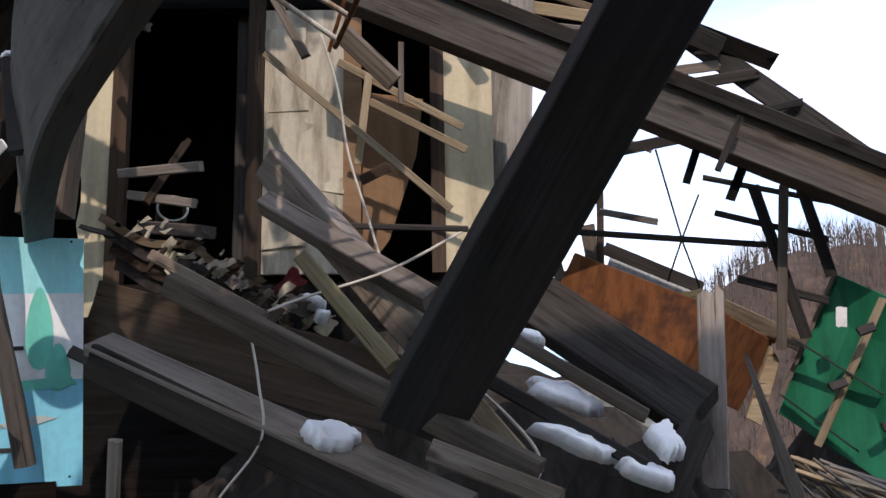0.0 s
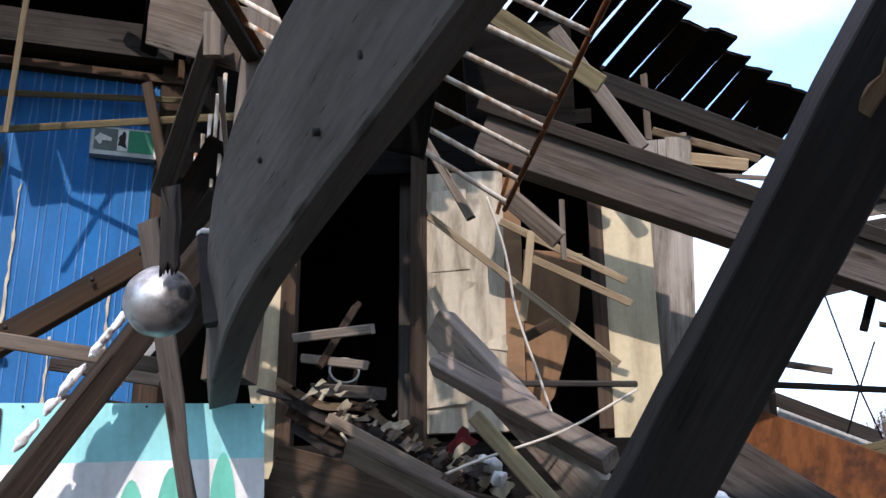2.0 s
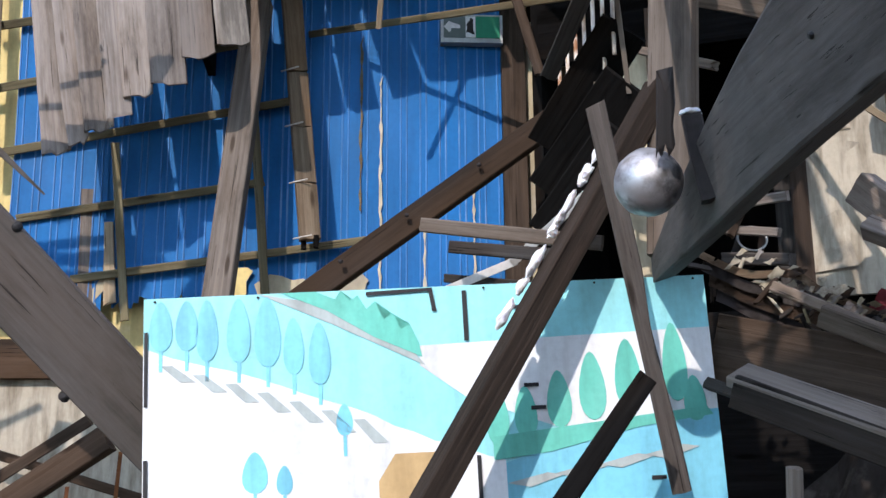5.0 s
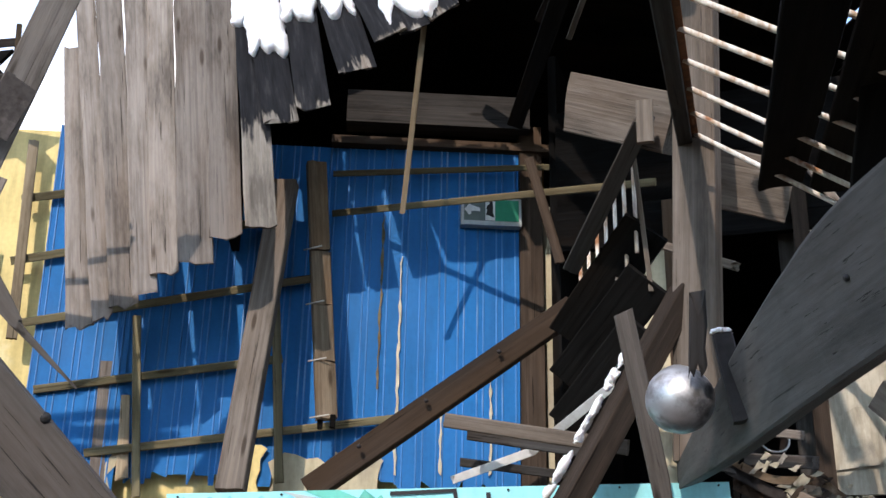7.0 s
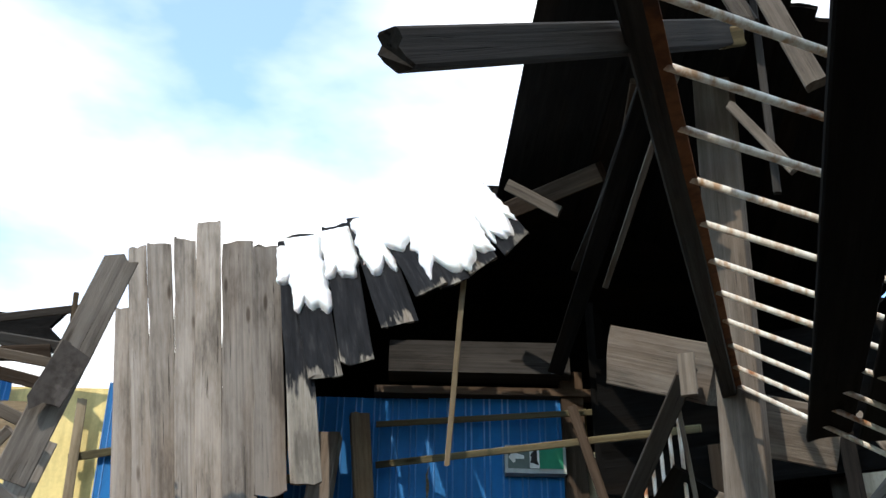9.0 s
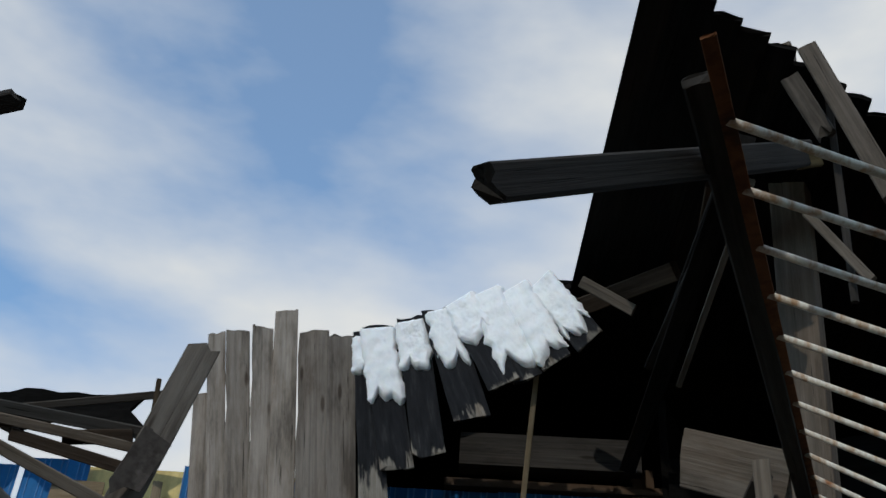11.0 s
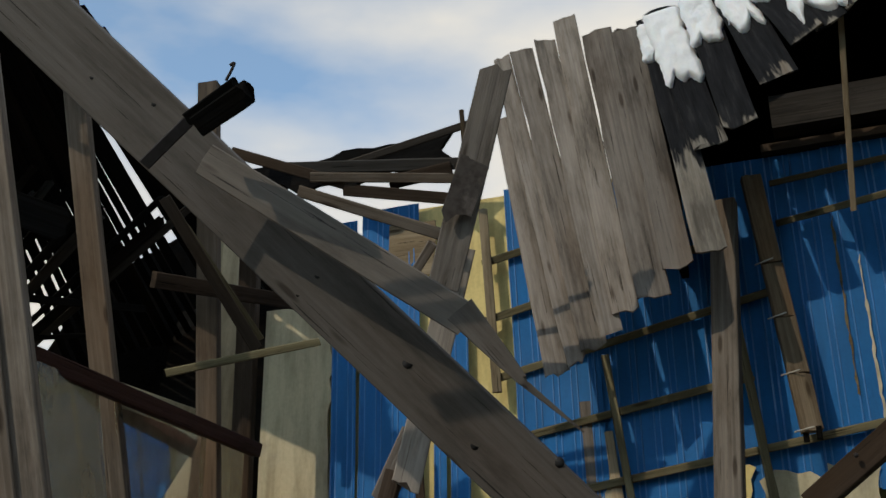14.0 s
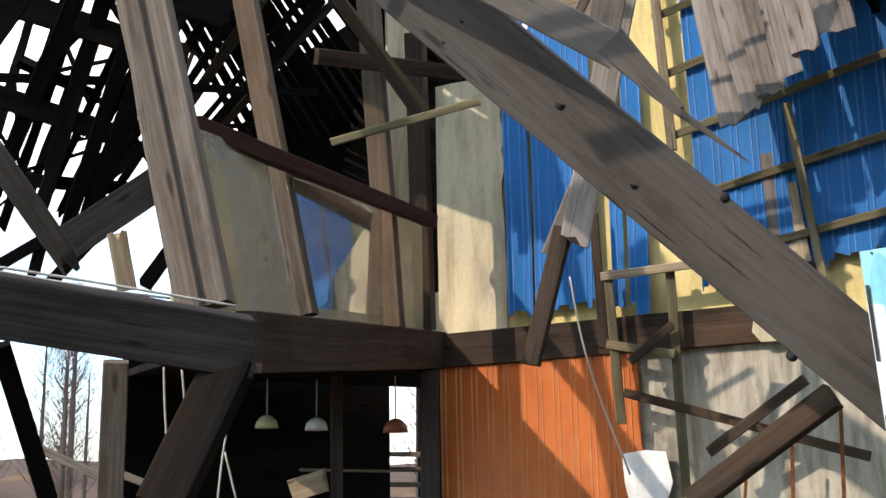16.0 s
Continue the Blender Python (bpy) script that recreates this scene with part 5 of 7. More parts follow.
plank("bent_beam", (-0.757, 4.963, 3.105), (-0.039, 4.449, 2.218), 0.157, 0.10, PALE, (0.124, -0.971, -0.202), "grey squared beam slumped over the rubble", "beam", tilt=30)
plank("bent_beam", (-0.743, 4.805, 2.876), (0.013, 4.325, 2.333), 0.089, 0.09, PALE, (0.121, -0.973, -0.197), "grey squared beam slumped over the rubble", "beam", tilt=-30)
plank("fallen_beam", (-0.583, 5.450, 4.338), (3.003, 5.900, 2.887), 0.30, 0.22, GREY_SHADED, (-0.131, -0.942, -0.309), "huge sagging grey built-up roof beam", "beam", tilt=-14)
plank("beam_cap", (-0.583, 5.390, 4.478), (3.003, 5.840, 3.027), 0.08, 0.26, DARK, (-0.136, -0.935, -0.328), "dark mossy cap board on the sagging beam", "board")
plank("beam_strap", (1.572, 5.500, 3.464), (1.440, 5.520, 3.185), 0.035, 0.03, DARK, (-0.215, -0.934, -0.284), "dark strap over the sagging beam", "strap")

# debris slope below the doorway
plank("debris_plank", (-1.141, 4.452, 2.568), (-0.626, 4.218, 2.265), 0.047, 0.04, GREY, (0.242, -0.956, -0.165), "grey edge plank over the debris", "plank")
plank("debris_plank", (-0.937, 3.991, 2.353), (0.369, 3.563, 1.651), 0.084, 0.06, GREY, (0.127, -0.988, -0.086), "long grey plank sloping down the debris", "plank", tilt=25)
# paler timber stands in for sun on the girder's top
plank("girder_top", (-1.299, 4.325, 2.187), (0.139, 3.679, 1.541), 0.147, 0.05, PALE, (0.194, -0.98, -0.046), "wide grey top board of a fallen box girder, paler in place of sun", "girder", tilt=-48)
plank("girder_side", (-1.306, 4.29, 2.116), (0.137, 3.649, 1.447), 0.137, 0.06, DARK, (0.197, -0.98, -0.026), "dark side board of a fallen box girder", "girder", tilt=20)
plank("girder_end", (-1.436, 4.43, 2.169), (-1.308, 4.341, 2.112), 0.051, 0.05, DARK, (0.341, -0.935, -0.101), "dark stub at the girder end", "stub")
plank("debris_sheet", (-1.418, 4.547, 2.337), (-0.129, 4.194, 1.958), 0.302, 0.03, BROWN, (0.219, -0.97, -0.104), "stained boarding sheet between the fallen timbers", "sheet")
plank("debris_plank", (-0.527, 4.468, 2.551), (-0.119, 4.073, 2.049), 0.068, 0.04, MOSSY, (0.121, -0.982, -0.143), "mossy plank end sticking from the rubble", "plank")
plank("debris_plank", (0.125, 3.999, 1.956), (0.357, 3.664, 1.652), 0.072, 0.05, FRESH, (-0.011, -0.999, -0.032), "raw plank wedged in the rubble", "plank")
plank("debris_plank", (0.345, 4.722, 2.452), (1.041, 4.365, 1.877), 0.227, 0.14, DARK, (-0.108, -0.989, -0.101), "heavy dark box beam lying on the rubble", "beam", tilt=-18)
plank("debris_plank", (0.3, 4.265, 2.181), (0.803, 4.154, 1.856), 0.057, 0.05, GREY, (-0.084, -0.993, -0.077), "grey plank lying on the rubble", "plank")
plank("debris_plank", (0.187, 4.09, 2.015), (0.766, 3.988, 1.671), 0.055, 0.05, DARK, (-0.069, -0.997, -0.038), "dark plank lying on the rubble", "plank")
plank("debris_plank", (0.039, 3.532, 1.723), (0.421, 3.379, 1.566), 0.072, 0.05, GREY, (-0.01, -1, 0.009), "grey plank lying on the rubble", "plank")
plank("upright_plank", (1.093, 4.431, 1.591), (1.154, 4.57, 2.385), 0.107, 0.03, PALE, (-0.202, -0.977, -0.06), "bleached upright plank with a split point", "plank", jag=0.05)
plank("upright_plank", (1.357, 4.252, 1.546), (1.198, 4.229, 2.082), 0.061, 0.03, PALE, (-0.249, -0.968, -0.024), "bleached leaning plank with a split point", "plank", jag=0.02, taper=0.3)
plank("upright_plank", (0.822, 4.02, 1.536), (0.988, 4.173, 1.814), 0.126, 0.03, DARK, (-0.172, -0.985, 0.006), "dark broken plank standing in the rubble", "plank", jag=0.06)
plank("post_stub", (-1.091, 3.948, 1.584), (-1.077, 3.902, 1.789), 0.049, 0.06, GREY, (0.318, -0.948, -0.004), "grey stub of a pole below the girder", "stub")
plastic = slab("plastic_sheeting", wall_frame((0.9, 5.6), 20), -0.5, 0.35, 1.70, 2.12, 0.0, 0.01, TARP, "crumpled pale plastic sheeting among the rubble", "sheeting", rough=0.25)
for k, (p, su, sv) in enumerate((((-0.319, 3.869, 1.775), 0.10, 0.07), ((0.845, 4.077, 1.751), 0.06, 0.12), ((0.537, 4.011, 1.743), 0.16, 0.05), ((0.766, 3.996, 1.633), 0.10, 0.05), ((0.369, 4.372, 2.173), 0.08, 0.03), ((-0.485, 4.511, 2.347), 0.05, 0.02), ((-0.438, 4.425, 2.275), 0.03, 0.015), ((0.526, 4.528, 1.953), 0.15, 0.08))):
    snow_patch("snow", p, (1, 0.1, -0.35), (0.1, 0.8, 0.5), su, sv, 0.05, "patch of old snow on the fallen timbers", 60 + k, 0.4, group="snow on the rubble")


def heap(name, centre, rx, ry, h, mat, label, seed):
    bm = bmesh.new()
    bmesh.ops.create_grid(bm, x_segments=28, y_segments=28, size=1)
    for v in bm.verts:
        d = min(1, v.co.xy.length)
        n1 = noise.noise(Vector((v.co.x * 3, v.co.y * 3, seed))) * 0.25 + noise.noise(Vector((v.co.x * 11, v.co.y * 11, seed))) * 0.12
        v.co = Vector((centre[0] + rx * v.co.x, centre[1] + ry * v.co.y, centre[2] + h * ((1 - d ** 2) + n1) - 0.02))
    return obj(name, bm, mat, None, label, "rubble", "stuff")


heap("rubble", (0.3, 6.0, 0.0), 2.6, 1.5, 2.35, RUBBLE, "dark rubble heap under the fallen timbers", 1)
heap("rubble", (0.6, 4.3, 0.0), 1.6, 0.8, 1.62, RUBBLE, "dark rubble heap under the fallen timbers", 3)
heap("rubble", (2.8, 7.4, 0.0), 2.2, 1.6, 2.0, RUBBLE, "dark rubble heap under the green doors", 2)

girder = new("box_girder")
girder.location = (-1.355, 4.274, 2.103)
tagged(girder, "fallen grey box girder of wide boards, snow on top", "girder")
bpy.context.view_layer.update()
for nm in ("girder_top", "girder_side", "girder_end"):
    o = under(bpy.data.objects[nm], girder)
    o.name = {"girder_top": "top_board", "girder_side": "side_board", "girder_end": "end_stub"}[nm]
    del o["category"]
for nm, new_name in (("beam_cap", "cap_board"), ("beam_strap", "strap"), ("beam_peg", "peg"), ("beam_peg.001", "peg")):
    if nm in bpy.data.objects:
        o = under(bpy.data.objects[nm], bpy.data.objects["fallen_beam"])
        o.name = new_name
        del o["category"]

# litter on the debris slope
r2 = random.Random(11)
LA, LB = Vector((-1.421, 4.992, 2.884)), Vector((-0.381, 4.531, 2.26))
for k in range(34):
    f = 0.85 * r2.random()
    p = LA.lerp(LB, f) + Vector((r2.uniform(-0.12, 0.12), r2.uniform(-0.2, 0.1), r2.uniform(-0.14, -0.02)))
    d = Vector((r2.uniform(-1, 1), r2.uniform(-0.6, 0.6), r2.uniform(-0.8, 0.3))).normalized() * r2.uniform(0.05, 0.15)
    plank("scrap", p, p + d, r2.uniform(0.01, 0.04), 0.01, r2.choice((PAPER, MOSSY, GREY_SHADED, BROWN, BROWN, DARK, DARK, BLACK)), (r2.uniform(-0.4, 0.4), -1, r2.uniform(0, 0.8)), "scrap of splintered board and paper on the debris", "scrap", group="debris scraps", jag=0.02, jag0=0.02)
for k in range(80):
    p = LA.lerp(LB, 0.1 + 0.85 * r2.random() ** 0.8) + Vector((r2.uniform(-0.08, 0.08), r2.uniform(-0.15, 0.06), r2.uniform(-0.05, 0.03)))
    crumpled("paper_scrap", p, r2.uniform(0.035, 0.1), r2.choice((PAPER, PAPER, PAPER, BLEACHED, PALE, MOSSY, FELT, BROWN)), (r2.uniform(-0.6, 0.3), -0.7, r2.uniform(0.3, 1)), "crumpled scrap of paper and felt on the debris", "scrap", "paper scraps", k, 0.3)
for k in range(4):
    a = LA.lerp(LB, 0.02) + Vector((-0.12 + 0.03 * k, -0.1, -0.02 - 0.07 * k))
    pts = curve_points([a, a + Vector((0.22, -0.03, -0.13)), a + Vector((0.45, -0.1, -0.17 - 0.03 * k)), a + Vector((0.58, -0.1, -0.27)), a + Vector((0.85, -0.12, -0.42))])
    ribbon("bent_strip", pts, (0.1, 0.5, 0.8), 0.05 + 0.015 * k, (RUSTY_WOOD, FELT, BROWN, FELT)[k], "bent edging strip of felt and board on the debris", "strip", "bent strips")
plank("debris_plank", (-1.42, 5.239, 2.884), (-1.096, 5.206, 2.844), 0.062, 0.2, GREY_SHADED, (0.26, -0.941, -0.215), "short thick board end under the tin can", "plank")
can = new("paint_can")
can.matrix_world = Matrix.Translation((-1.303, 5.28, 2.953)) @ pose(0, 0, 0, 70, 0, 20)
tagged(can, "open grey tin can lying on its side", "can")
bpy.context.view_layer.update()
cb = bmesh.new()
for r_, z0_, z1_ in ((0.075, -0.1, 0.06), (0.068, -0.095, 0.06)):
    ring0 = [cb.verts.new((r_ * math.cos(2 * math.pi * i / 28), r_ * math.sin(2 * math.pi * i / 28), z0_)) for i in range(28)]
    ring1 = [cb.verts.new((r_ * math.cos(2 * math.pi * i / 28), r_ * math.sin(2 * math.pi * i / 28), z1_)) for i in range(28)]
    for i in range(28):
        cb.faces.new((ring0[i], ring0[(i + 1) % 28], ring1[(i + 1) % 28], ring1[i]))
    cb.faces.new(ring0)
part("body", cb, IRON, can, smooth=True)
rb_ = bmesh.new()
t0 = [[rb_.verts.new(((0.0725 + 0.006 * math.cos(b)) * math.cos(a), (0.0725 + 0.006 * math.cos(b)) * math.sin(a), 0.06 + 0.006 * math.sin(b))) for b in [k * math.pi / 3 for k in range(6)]] for a in [2 * math.pi * i / 28 for i in range(28)]]
for i in range(28):
    for k in range(6):
        rb_.faces.new((t0[i][k], t0[(i + 1) % 28][k], t0[(i + 1) % 28][(k + 1) % 6], t0[i][(k + 1) % 6]))
part("rim", rb_, SIGN_CASE, can, "bright rolled rim", smooth=True)
crumpled("red_cloth", Vector((-0.725, 5.272, 2.576)), 0.27, RED, (0.1, -0.9, 0.5), "faded red cloth caught in the debris", "cloth", "", 4, 0.25)
tube("cable", curve_points([(-0.496, 4.759, 3.657), (-0.423, 4.811, 3.401), (-0.382, 4.868, 3.122), (-0.284, 4.834, 2.793), (-0.221, 4.778, 2.579)]), 0.006, CABLE, "thin pale cable hanging down", "cable")
tube("cable", curve_points([(-0.614, 4.214, 2.285), (-0.489, 4.306, 2.352), (-0.163, 4.393, 2.471), (0.133, 4.471, 2.641)]), 0.006, CABLE, "thin pale cable slung over the beams", "cable")
tube("cable", curve_points([(-0.638, 4.036, 2.157), (-0.594, 3.97, 1.986), (-0.569, 3.911, 1.785), (-0.696, 3.849, 1.588)]), 0.005, CABLE, "thin pale cable hanging down", "cable")
tube("cable", curve_points([(0.166, 3.896, 1.965), (0.287, 3.824, 1.842), (0.374, 3.752, 1.726), (0.378, 3.719, 1.644), (0.321, 3.669, 1.621)]), 0.006, CABLE, "thin pale cable looped round a plank", "cable")

# ---- yard side: rusted box, green doors, broken frames ----
box_between("rusted_tank", ((1.102, 7.272, 2.609), (1.714, 6.606, 2.037), (1.929, 6.529, 2.436), (1.25, 7.216, 2.904)), 0.7, RUST, "rust-brown overturned steel tank", "tank")
plank("tank_rim", (1.246, 7.196, 2.9), (1.924, 6.509, 2.434), 0.036, 0.04, RUST, (-0.195, -0.973, -0.127), "rolled rusty rim of the tank", "rim", chip=0.01)
plank("tank_seam", (1.472, 6.938, 2.714), (1.377, 6.936, 2.326), 0.022, 0.03, RUST, (-0.171, -0.98, -0.106), "raised welded seam of the tank", "seam")
for nm in ("tank_rim", "tank_seam"):
    o = under(bpy.data.objects[nm], bpy.data.objects["rusted_tank"])
    o.name = nm.split("_")[1]
    del o["category"]
box_between("yellow_board", ((1.715, 6.512, 1.998), (1.803, 6.526, 1.95), (1.918, 6.454, 2.312), (1.868, 6.431, 2.402)), 0.05, FRESH, "yellow board against the rusted tank", "board")
GDO = box_between("green_door", ((1.962, 6.621, 2.018), (2.434, 6.137, 1.546), (2.607, 5.944, 2.481), (2.31, 6.467, 2.811)), 0.05, GREEN, "green painted double door lying tilted, with rusty hinges", "door")
plank("door_seam", (2.064, 6.311, 1.824), (2.429, 6.111, 2.605), 0.045, 0.06, FRESH, (-0.312, -0.948, -0.068), "raw strip between the green door leaves", "strip")
plank("door_joint", (1.981, 6.33, 2.425), (2.376, 6.119, 2.082), 0.010, 0.05, INK, (-0.301, -0.951, -0.075), "dark joint across the green door", "joint")
plank("door_joint", (1.952, 6.5, 2.106), (2.232, 6.176, 1.786), 0.010, 0.05, INK, (-0.285, -0.958, -0.027), "dark joint across the green door", "joint")
plank("door_edge", (1.951, 6.546, 2.126), (2.28, 6.418, 2.801), 0.027, 0.06, PALE, (-0.281, -0.954, -0.102), "pale edge strip of the green door", "strip")
for p in ((2.234, 5.992, 2.404), (2.108, 6.147, 2.125), (2.316, 6.004, 1.896)):
    plank("hinge", Vector(p), Vector(p) + Vector((0.09, 0, 0.03)), 0.05, 0.03, IRON, (0, -1, 0.2), "rusty hinge plate on the green door", "hinge", group="hinges")
plank("paper_note", Vector((2.18, 6.058, 2.554)), Vector((2.178, 6.081, 2.449)), 0.06, 0.004, WHITE, (0, -1, 0.2), "small white paper note stuck on the green door", "note")
for o in list(bpy.data.objects):
    if o.name.split(".")[0] in ("door_seam", "door_joint", "door_edge", "hinge"):
        under(o, GDO)
        for key in ("category", "group"):
            if key in o:
                del o[key]
plank("yard_post", (1.915, 6.341, 2.363), (1.952, 6.151, 3.272), 0.056, 0.06, GREY, (-0.264, -0.951, -0.161), "thin grey upright of a broken frame", "post")
plank("yard_rail", (0.749, 6.731, 3.172), (2.018, 6.612, 3.025), 0.039, 0.04, DARK, (-0.17, -0.966, -0.194), "thin dark rail of a broken frame", "rail")
plank("yard_rail", (1.601, 6.359, 3.174), (2.203, 6.226, 2.971), 0.037, 0.04, DARK, (-0.256, -0.946, -0.197), "thin dark rail of a broken frame", "rail")
plank("yard_rail", (1.534, 6.314, 3.378), (2.208, 6.182, 3.181), 0.033, 0.04, DARK, (-0.252, -0.94, -0.229), "thin dark rail of a broken frame", "rail")
plank("yard_rail", (1.725, 6.444, 2.795), (2.194, 6.298, 2.627), 0.047, 0.04, DARK, (-0.263, -0.954, -0.142), "thin dark rail of a broken frame", "rail")
plank("yard_strut", (1.802, 6.24, 3.3), (2.061, 6.335, 2.424), 0.066, 0.04, DARK, (-0.261, -0.951, -0.166), "dark strut of a broken frame", "strut")
plank("yard_strut", (2.035, 6.108, 3.257), (2.181, 6.17, 2.748), 0.065, 0.04, DARK, (-0.291, -0.938, -0.19), "dark strut of a broken frame", "strut")
plank("beam_peg", (1.397, 5.8, 3.381), (1.338, 5.832, 3.211), 0.044, 0.04, BLACK, (-0.191, -0.948, -0.253), "dark peg hanging under the sagging beam", "peg")
plank("beam_peg", (1.643, 5.831, 3.282), (1.574, 5.861, 3.119), 0.053, 0.04, BLACK, (-0.228, -0.945, -0.235), "dark peg hanging under the sagging beam", "peg")
plank("yard_stick", (0.969, 6.716, 3.29), (1.328, 6.744, 3.221), 0.043, 0.03, PALE, (-0.135, -0.967, -0.215), "pale thin stick poking out", "stick")
plank("yard_stick", (0.756, 6.26, 3.483), (1.387, 6.261, 3.603), 0.068, 0.04, DARK, (-0.133, -0.953, -0.273), "dark thin stick poking out", "stick")
plank("yard_stick", (1.176, 6.826, 3.78), (1.336, 6.846, 3.714), 0.030, 0.03, PALE, (-0.146, -0.95, -0.275), "pale thin stick poking out", "stick")
plank("frame_post", (0.921, 7.022, 3.275), (1.022, 7.071, 2.582), 0.097, 0.06, GREY, (-0.105, -0.981, -0.162), "grey post of a broken stair frame", "post")
plank("frame_post", (0.674, 6.937, 3.149), (0.765, 6.924, 2.744), 0.073, 0.05, GREY, (-0.072, -0.983, -0.168), "grey post of a broken stair frame", "post")
plank("frame_post", (1.01, 6.951, 3.633), (0.991, 7.054, 2.652), 0.045, 0.06, BROWN, (-0.11, -0.975, -0.192), "brown post of a broken stair frame", "post")
plank("frame_rail", (0.724, 6.983, 2.937), (0.984, 6.986, 2.969), 0.059, 0.04, GREY, (-0.09, -0.982, -0.167), "grey rail of a broken stair frame", "rail")
plank("frame_rail", (0.729, 7.112, 2.814), (1.021, 7.116, 2.846), 0.067, 0.04, RUSTY_WOOD, (-0.091, -0.985, -0.147), "brown rail of a broken stair frame", "rail")
plank("far_roof", (1.235, 8.722, 3.497), (1.998, 8.819, 3.179), 0.102, 0.1, DARK, (-0.154, -0.974, -0.169), "dark edge of a lower collapsed roof", "roof")
plank("far_roof", (1.279, 8.947, 3.405), (1.991, 9.034, 3.124), 0.189, 0.05, TARP, (-0.152, -0.976, -0.156), "grey sheeted lower collapsed roof", "roof")
plank("far_roof", (2.062, 8.363, 2.941), (2.507, 7.945, 2.598), 0.127, 0.05, RUSTY_WOOD, (-0.243, -0.963, -0.113), "brown torn edge of a lower collapsed roof", "roof")
plank("log_end", (1.399, 7.36, 2.729), (1.702, 7.364, 2.77), 0.254, 0.2, MOSSY, (-0.177, -0.976, -0.128), "mossy log lying behind the tank", "log")
tube("wire", [(1.327, 6.652, 3.663), (1.483, 6.777, 3.096), (1.582, 6.839, 2.82)], 0.006, IRON, "thin black wire hanging", "wire", group="wires")
tube("wire", [(1.589, 6.721, 3.386), (1.484, 6.769, 3.13), (1.382, 6.823, 2.856)], 0.006, IRON, "thin black wire hanging", "wire", group="wires")
for k in range(26):
    f = r2.random()
    p = Vector((1.721, 5.644, 1.775)).lerp(Vector((2.04, 5.297, 1.579)), f) + Vector((r2.uniform(-0.1, 0.1), r2.uniform(-0.2, 0.2), r2.uniform(-0.12, 0.04)))
    plank("lath_scrap", p, p + Vector((r2.uniform(0.15, 0.4), r2.uniform(-0.1, 0.1), r2.uniform(-0.22, -0.08))), r2.uniform(0.01, 0.03), 0.012, r2.choice((PALE, FRESH, PALE, GREY)), (0, -0.7, 0.7), "pale splintered lath on the pile", "lath", group="splintered laths", jag=0.02)

# roof wreck over the yard
plank("wreck_rafter", (1.445, 6.502, 4.422), (2.71, 6.38, 3.318), 0.146, 0.08, DARK, (-0.267, -0.916, -0.298), "dark broken rafter along the roof edge", "rafter", jag0=0.04)
plank("wreck_board", (1.513, 6.416, 4.363), (2.001, 6.385, 4.123), 0.112, 0.03, BLACK, (-0.222, -0.909, -0.352), "black broken roof board end", "board", jag=0.04)
plank("wreck_board", (1.315, 6.37, 4.055), (1.682, 6.376, 4.098), 0.063, 0.03, GREY, (-0.189, -0.923, -0.335), "grey broken roof board end", "board", jag=0.02)
plank("wreck_board", (1.501, 6.39, 3.986), (1.924, 6.396, 4.049), 0.070, 0.03, DARK, (-0.218, -0.92, -0.324), "dark broken roof board end", "board", jag=0.02)
plank("wreck_board", (1.779, 6.346, 3.766), (2.153, 6.347, 3.839), 0.048, 0.03, DARK, (-0.257, -0.92, -0.295), "dark broken roof board end", "board", jag=0.03)
plank("wreck_board", (1.389, 6.429, 4.279), (1.754, 6.444, 4.275), 0.057, 0.03, DARK, (-0.196, -0.914, -0.356), "dark broken roof board end", "board", jag=0.02)
plank("eave_beam", (0.067, 6.06, 4.928), (1.695, 6.308, 4.184), 0.126, 0.1, DARK, (-0.11, -0.908, -0.404), "dark eave beam over the doorway", "beam")
plank("roof_strut", (-0.183, 5.666, 5.081), (0.277, 5.757, 4.315), 0.087, 0.04, PALE, (0.011, -0.891, -0.455), "pale diagonal roof strut", "strut")
plank("roof_strut", (0.343, 6.353, 5.111), (0.348, 6.481, 4.713), 0.044, 0.04, GREY, (-0.031, -0.9, -0.435), "thin grey roof strut", "strut")
plank("roof_strut", (-0.496, 5.334, 5.009), (0.069, 5.439, 4.569), 0.109, 0.05, MOSSY, (0.052, -0.871, -0.488), "mossy diagonal roof strut", "strut")
plank("wall_lath", (0.384, 6.651, 4.854), (1.046, 6.709, 4.622), 0.053, 0.04, RUSTY_WOOD, (-0.079, -0.913, -0.4), "brown wall lath above the column", "lath")
plank("wall_lath", (0.599, 6.736, 4.678), (0.972, 6.71, 4.587), 0.083, 0.04, FRESH, (-0.089, -0.919, -0.385), "raw wall board above the column", "board")
plank("wall_lath", (0.697, 6.69, 4.532), (1.135, 6.668, 4.46), 0.033, 0.03, PALE, (-0.107, -0.923, -0.37), "pale thin lath above the column", "lath")
plank("wall_lath", (0.578, 6.682, 4.838), (0.585, 6.752, 4.625), 0.046, 0.04, PALE, (-0.061, -0.915, -0.398), "pale short upright above the column", "lath")
plank("fallen_strut", (-0.965, 5.115, 4.374), (-0.611, 5.058, 3.673), 0.046, 0.03, GREY, (0.172, -0.895, -0.411), "grey strip dangling over the panel", "strip")
plank("fallen_strut", (-0.426, 5.042, 3.778), (-0.184, 5.094, 3.546), 0.096, 0.05, GREY, (0.091, -0.928, -0.36), "grey squared strut fallen over the panel", "strut", tilt=20)
plank("rope_rod", (-0.331, 4.272, 3.589), (-0.41, 4.402, 3.423), 0.017, 0.01, RUST, (0.117, -0.915, -0.387), "thin rusted rod hanging", "rod")

